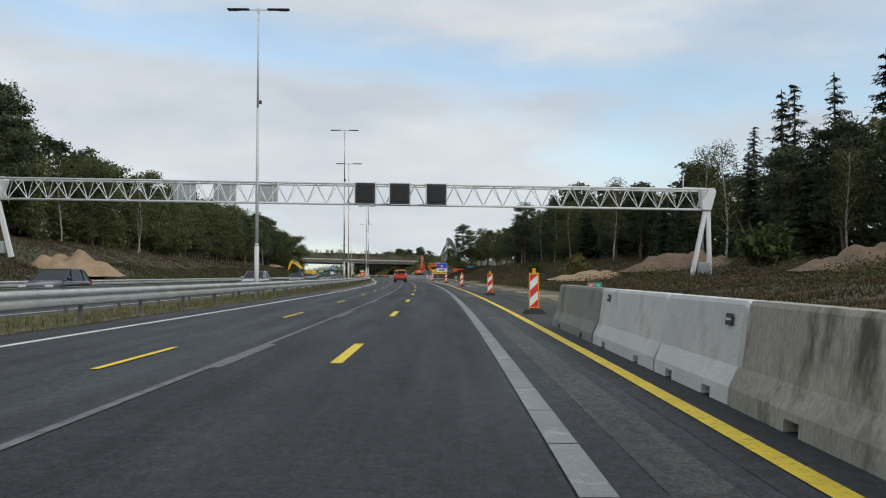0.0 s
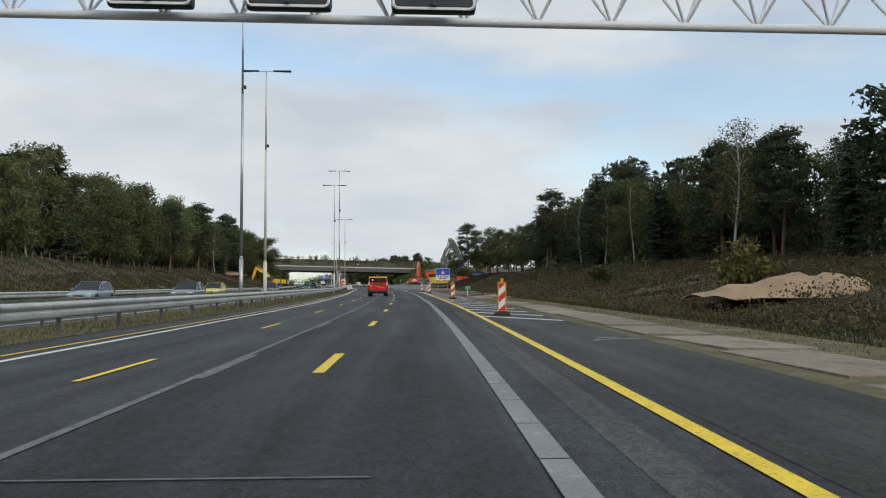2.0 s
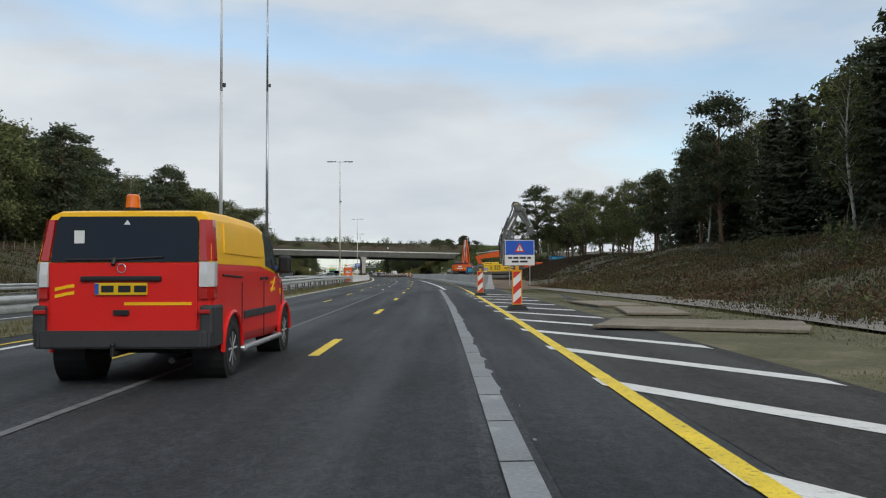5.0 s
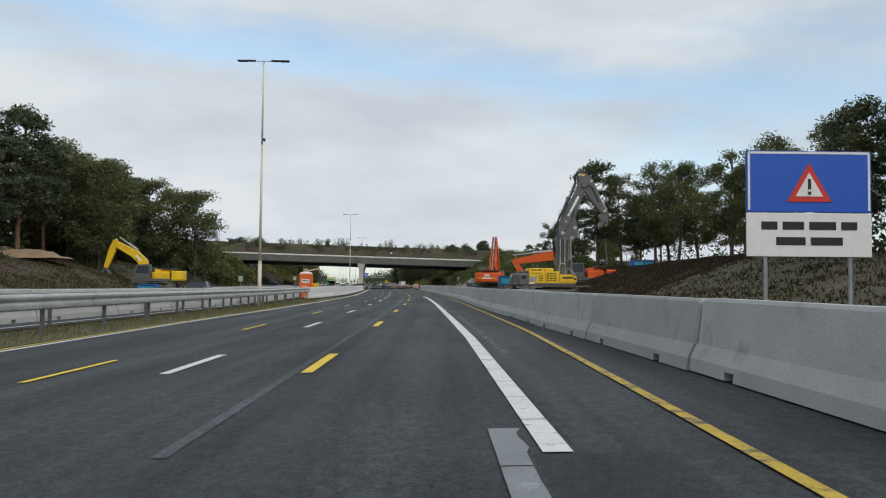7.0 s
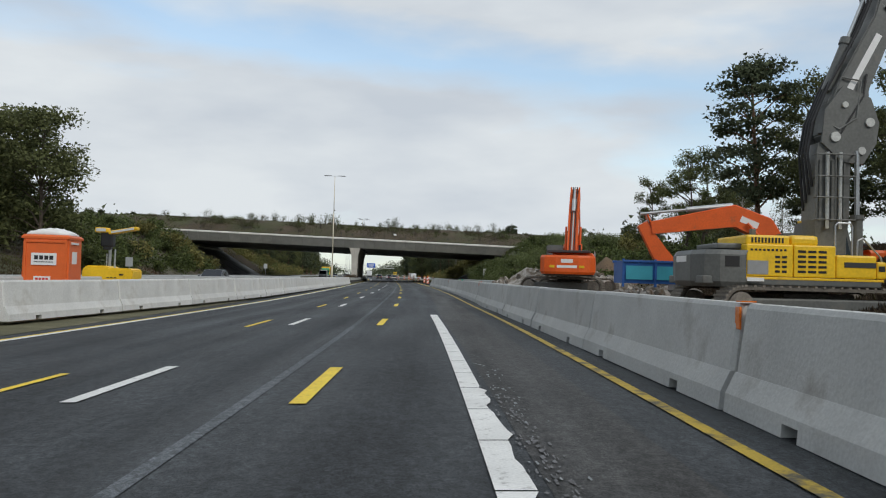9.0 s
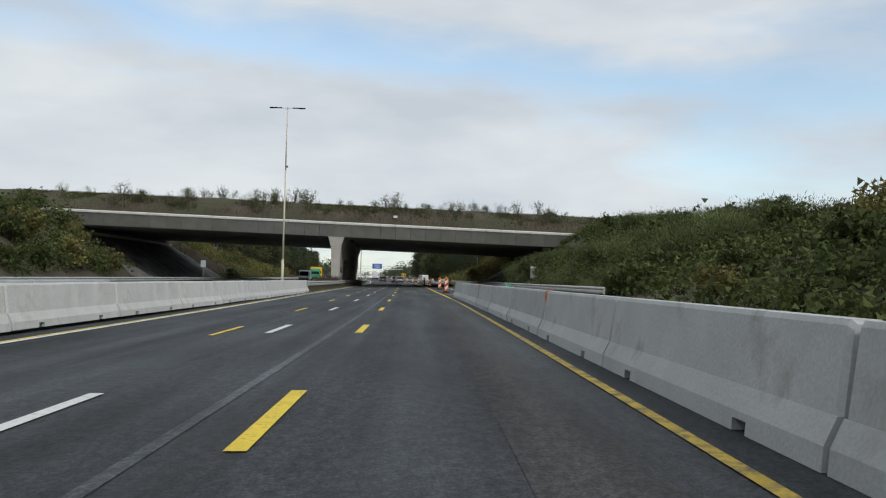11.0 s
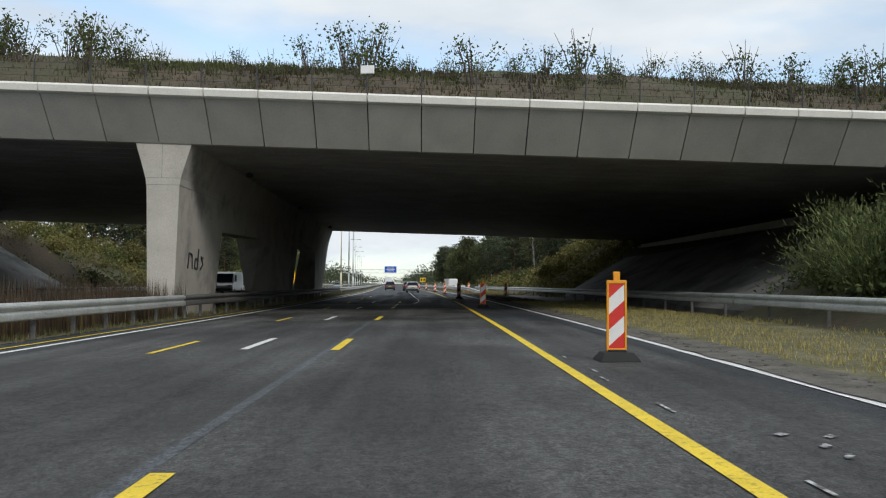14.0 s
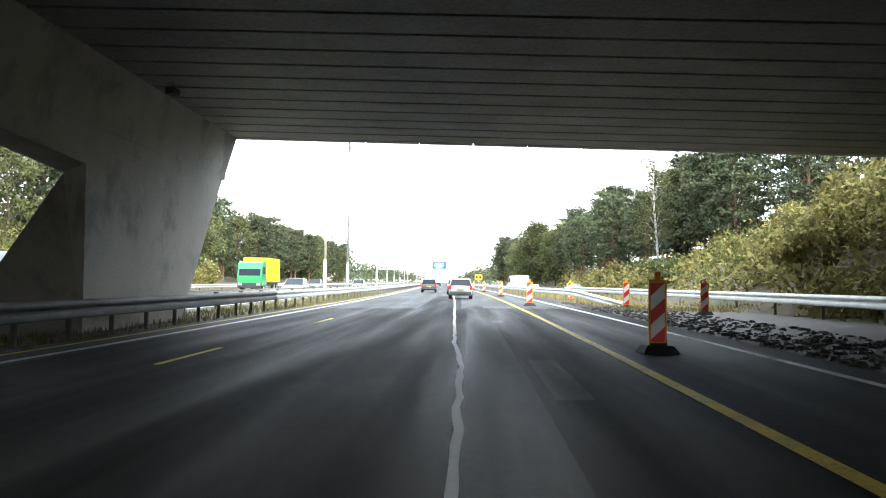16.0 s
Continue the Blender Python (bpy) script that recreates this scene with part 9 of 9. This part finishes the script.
for k in range(26):
    s = rnd.uniform(284, 330)
    spots.append((s, rnd.uniform(13, 30), "green" if rnd.random() < 0.75 else "gold", rnd.uniform(0.6, 1.3)))
for k in range(210):
    s = rnd.uniform(326, 377.5)
    lo = along(s, [(326, 13.2), (345, 13.0), (377, 14.2)])
    o = lo + (32 - lo) * rnd.random() ** 1.2
    k_ = rnd.uniform(0.6, 1.3)
    if 348 < s < 366 and 12.5 < o < 16.9:
        continue
    if s > 345 and o < 24:
        k_ = min(k_, max(0.3, (5.0 - land(s, o)) / 2.3))
    if s < 365.7 and o < 17.4:
        k_ = min(k_, 0.55)
        if s > 352:
            continue
    spots.append((s, o, rnd.choice(("broom", "broom", "green")), k_))
spots += [(364.6, 16.2, "broom", 0.72), (364.9, 15.6, "broom", 0.6)]
spots += [(65.5, 26.3, "green", 1.9), (66.2, 26.9, "green", 1.6), (64.8, 25.8, "green", 1.5), (92, 17.5, "gold", 1.2), (118, 19, "thin", 1.4), (124, 18.5, "green", 0.9), (136, 17, "thin", 1.5), (131, 19.5, "gold", 0.8), (160, 20, "thin", 1.2), (38, 30, "green", 1.2), (371, 17.0, "green", 0.55), (368, 16.6, "green", 0.6), (374.5, 17.6, "green", 0.5), (376, 18.6, "green", 0.5)]
sprinkle(SHRUBS, spots, rnd)
for k in range(110):
    o = rnd.uniform(BL, BR)
    s = FRONT + rnd.uniform(1.2, 9.0)
    proto = rnd.choice(SHRUBS["thin"])
    h = bz(o, 7.75) + float(np.interp(s - FRONT, (0, 1, 3, 6, 12), (0.0, 0.6, 1.75, 2.85, 3.1)))
    k_ = rnd.uniform(0.35, 1.05)
    o_ = copy_thing(proto, Matrix.Identity(4))
    o_.matrix_basis = Matrix.Translation((at(s, o).x, at(s, o).y, h)) @ Matrix.Rotation(rnd.uniform(0, 6.28), 4, "Z") @ Matrix.Scale(k_, 4)


def thicket(name, material, label, spans, n_blobs, n_cards, size, seed, high):
    """Undergrowth as one mass of small leaves."""
    rng_ = np.random.default_rng(seed)
    blobs = []
    for s0, s1, lo, hi in spans:
        for k in range(n_blobs):
            s = rng_.uniform(s0, s1)
            a = along(s, lo) if not isinstance(lo, (int, float)) else lo
            b = along(s, hi) if not isinstance(hi, (int, float)) else hi
            o = rng_.uniform(a, b)
            p = at(s, o)
            h = high * rng_.uniform(0.4, 1.2)
            blobs.append((p.x, p.y, land(s, o) + h * 0.4, rng_.uniform(0.8, 1.7), rng_.uniform(0.8, 1.7), h * 0.6))
    tagged(leaves(name, cards(rng_, blobs, n_cards, size, 0.1), material), label, "undergrowth", kind="stuff")


wood_side = [(s, o + 1.5) for s, o in RIGHT_WOOD]
wood_deep = [(s, o + 14) for s, o in RIGHT_WOOD]
thicket("undergrowth", LEAF_PINE, "dark undergrowth between the trunks", [(15, 240, wood_side, wood_deep)], 620, 70000, 0.24, 3, 5.2)
thicket("undergrowth", LEAF_OAK, "dark undergrowth between the trunks beyond the opposite carriageway", [(-10, 335, [(s, -o - 14) for s, o in LEFT_WOOD], [(s, -o - 1) for s, o in LEFT_WOOD])], 560, 50000, 0.3, 4, 4.2)
thicket("bank_thicket", LEAF_SHRUB, "dense green thicket on the bank beside the bridge", [(326, 366, [(326, 14), (345, 13.4), (358, 15.0), (366, 16.4)], 36), (366, 377, 23, 36)], 170, 64000, 0.13, 5, 2.0)
thicket("bank_thicket", LEAF_SHRUB, "dense green thicket on the far bank beside the bridge", [(300, 378, -52, [(300, -28), (345, -31), (378, -33)])], 260, 30000, 0.2, 6, 2.2)
thicket("bank_thicket", LEAF_AUTUMN, "yellow-green thicket on the bank beyond the bridge", [(430, 500, 13.6, 36), (425, 440, 13.8, 32), (429, 500, -46, -27)], 240, 74000, 0.15, 7, 2.2)
thicket("bank_thicket", LEAF_SHRUB, "green thicket among the yellowing one beyond the bridge", [(431, 500, 14.5, 34), (431, 500, -46, -27)], 120, 26000, 0.15, 17, 2.2)
thicket("heather_bushes", HEATHER, "low woody heather bushes on the bank", [(40, 190, 10.8, 31)], 520, 60000, 0.075, 18, 0.65)
thicket("heath_bushes", HEATHER_GREEN, "low green bushes on the heath bank", [(40, 190, 10.8, 31)], 330, 42000, 0.075, 19, 0.75)
thicket("bank_thicket", LEAF_SHRUB, "low green scrub at the foot of the bank beside the bridge", [(338, 352, 13.0, 18.5), (352, 366, 16.8, 18.8), (366.5, 377, 13.8, 18.5)], 150, 34000, 0.09, 27, 0.8)
thicket("bank_thicket", LEAF_SHRUB, "green thicket behind the rubble", [(284, 330, 12.5, 32)], 150, 24000, 0.16, 8, 1.6)
thicket("undergrowth", LEAF_PINE, "dark undergrowth in the woods beyond the bridge", [(455, 640, [(455, 35), (500, 27), (640, 18)], [(455, 50), (640, 40)]), (455, 640, [(455, -60), (640, -48)], [(455, -45), (640, -31)])], 200, 24000, 0.32, 9, 3.0)


def tufts(name, material, label, region, n, size, height, seed, category, lift=0.0, blades=3, patch=None):
    """Low plants nobody could count: each a fan of a few narrow blades; patch keeps them to drifts."""
    rng_ = np.random.default_rng(seed)
    base = []
    while len(base) < n:
        s, o, z = region(rng_)
        if patch and patch * (noise1(s, o, 0.13) + 0.6 * noise1(s + 50, o, 0.5)) < rng_.uniform(-0.35, 0.15):
            continue
        p = at(s, o)
        base.append((p.x, p.y, z + lift))
    base = np.repeat(np.array(base), blades, 0)
    m = len(base)
    a = rng_.uniform(0, 6.28, m)
    d = np.stack([np.cos(a), np.sin(a), np.zeros(m)], 1)
    base = base + d * size * rng_.uniform(0, 0.8, (m, 1))
    sd = np.stack([-np.sin(a), np.cos(a), np.zeros(m)], 1) * size * rng_.uniform(0.15, 0.4, (m, 1))
    top = base + d * size * rng_.uniform(0.2, 1.4, (m, 1)) + np.array((0, 0, 1)) * height * rng_.uniform(0.4, 1.4, (m, 1))
    low = base - np.array((0, 0, 0.04))
    tagged(leaves(name, np.stack([low - sd, low + sd, top], 1).reshape(-1, 3), material), label, category, kind="stuff")


def region(s0, s1, lo, hi):
    def pick(r):
        s = r.uniform(s0, s1)
        a = along(s, lo) if not isinstance(lo, (int, float)) else lo
        b = along(s, hi) if not isinstance(hi, (int, float)) else hi
        o = a + (b - a) * r.random()
        return s, o, land(s, o)
    return pick


tufts("heath_grass", HEATHER_GREEN, "olive grass along the foot of the far bank", region(-20, 330, -31, -24.8), 24000, 0.14, 0.2, 24, "grass", patch=-1.6)
tufts("dry_weeds", STRAW, "tall dry brown weeds between the median rails", region(338, 379, -9.3, -7.4), 1500, 0.05, 0.85, 25, "weeds")
tufts("dry_weeds", TWIG, "tall dead brown weeds crowding round the bridge pier", region(364, 379.5, -9.4, -7.4), 2200, 0.045, 1.15, 26, "weeds")
tufts("straw", STRAW, "straw-coloured grass drifts on the banks", region(25, 190, 10.5, 31), 14000, 0.07, 0.22, 21, "grass", patch=1.6)
tufts("brushwood", TWIG, "cleared brushwood strewn over the slope behind the demolition machine", region(232, 268, 12.5, 27), 30000, 0.15, 0.16, 22, "brushwood")
tufts("heather", HEATHER, "brown heather covering the banks", region(25, 190, 9.6, 32), 60000, 0.10, 0.13, 1, "heather", patch=1)
tufts("heather", HEATHER, "brown heather behind the demolition site", region(190, 330, 14, 33), 12000, 0.18, 0.15, 11, "heather", patch=1)
tufts("heather", HEATHER, "brown heather covering the far banks", region(-20, 330, -44, -24.8), 42000, 0.15, 0.14, 2, "heather", patch=1)
tufts("heath_grass", HEATHER_GREEN, "green heath grass between the heather", region(25, 190, 9.4, 32), 46000, 0.09, 0.14, 3, "grass", patch=-1)
tufts("heath_grass", HEATHER_GREEN, "green heath grass behind the demolition site", region(190, 330, 14, 33), 10000, 0.15, 0.16, 12, "grass", patch=-1)
tufts("heath_grass", HEATHER_GREEN, "green heath grass on the far banks", region(-20, 340, -46, -24.8), 34000, 0.15, 0.16, 4, "grass", patch=-1)
tufts("verge_grass", GRASS, "thin green grass along the median", region(-30, 240, -9.4, [(-30, -6.95), (100, -6.6), (170, -7.0), (240, -7.2)]), 18000, 0.08, 0.15, 5, "grass", 0.03)
tufts("verge_grass", GRASS, "thin green grass along the median before the bridge", region(335, 480, -9.4, -6.75), 12000, 0.07, 0.17, 6, "grass", 0.03)
tufts("verge_grass", GRASS, "thin grass beside the shoulder", region(25, 176, 6.0, 6.7), 7000, 0.05, 0.06, 7, "grass", 0.03, patch=1)
tufts("verge_grass", GRASS, "short grass between the plates and the heath", region(60, 176, 7.9, 10.2), 16000, 0.07, 0.07, 13, "grass", 0.03)
tufts("verge_grass", GRASS, "patchy short grass beside the closed shoulder", region(124, 178, 6.3, 8.4), 9000, 0.06, 0.06, 14, "grass", 0.03, patch=1)
tufts("verge_grass", GRASS_DRY, "dry yellow-green grass before the bridge", region(326, 402, [(326, 6.6), (345, 6.9), (402, 7.2)], 12.2), 18000, 0.07, 0.11, 8, "grass", 0.03)
tufts("verge_grass", GRASS_DRY, "dry grass beside the mud", region(432, 520, 7.4, 13), 12000, 0.09, 0.2, 9, "grass", 0.03)


def on_bridge(r):
    o = r.uniform(BL - 4, BR + 6)
    s = FRONT + r.uniform(0.0, 7.5)
    f = (s - FRONT) / (BACK - FRONT)
    h = float(np.interp(f, (0, 0.02, 0.06, 0.12, 0.3), (0.0, 0.6, 1.8, 2.9, 3.2)))
    return s, o, bz(o, 7.75) + h


tufts("bridge_heather", HEATHER_GREEN, "heather and grass on the bridge's soil", on_bridge, 16000, 0.16, 0.28, 10, "heather")
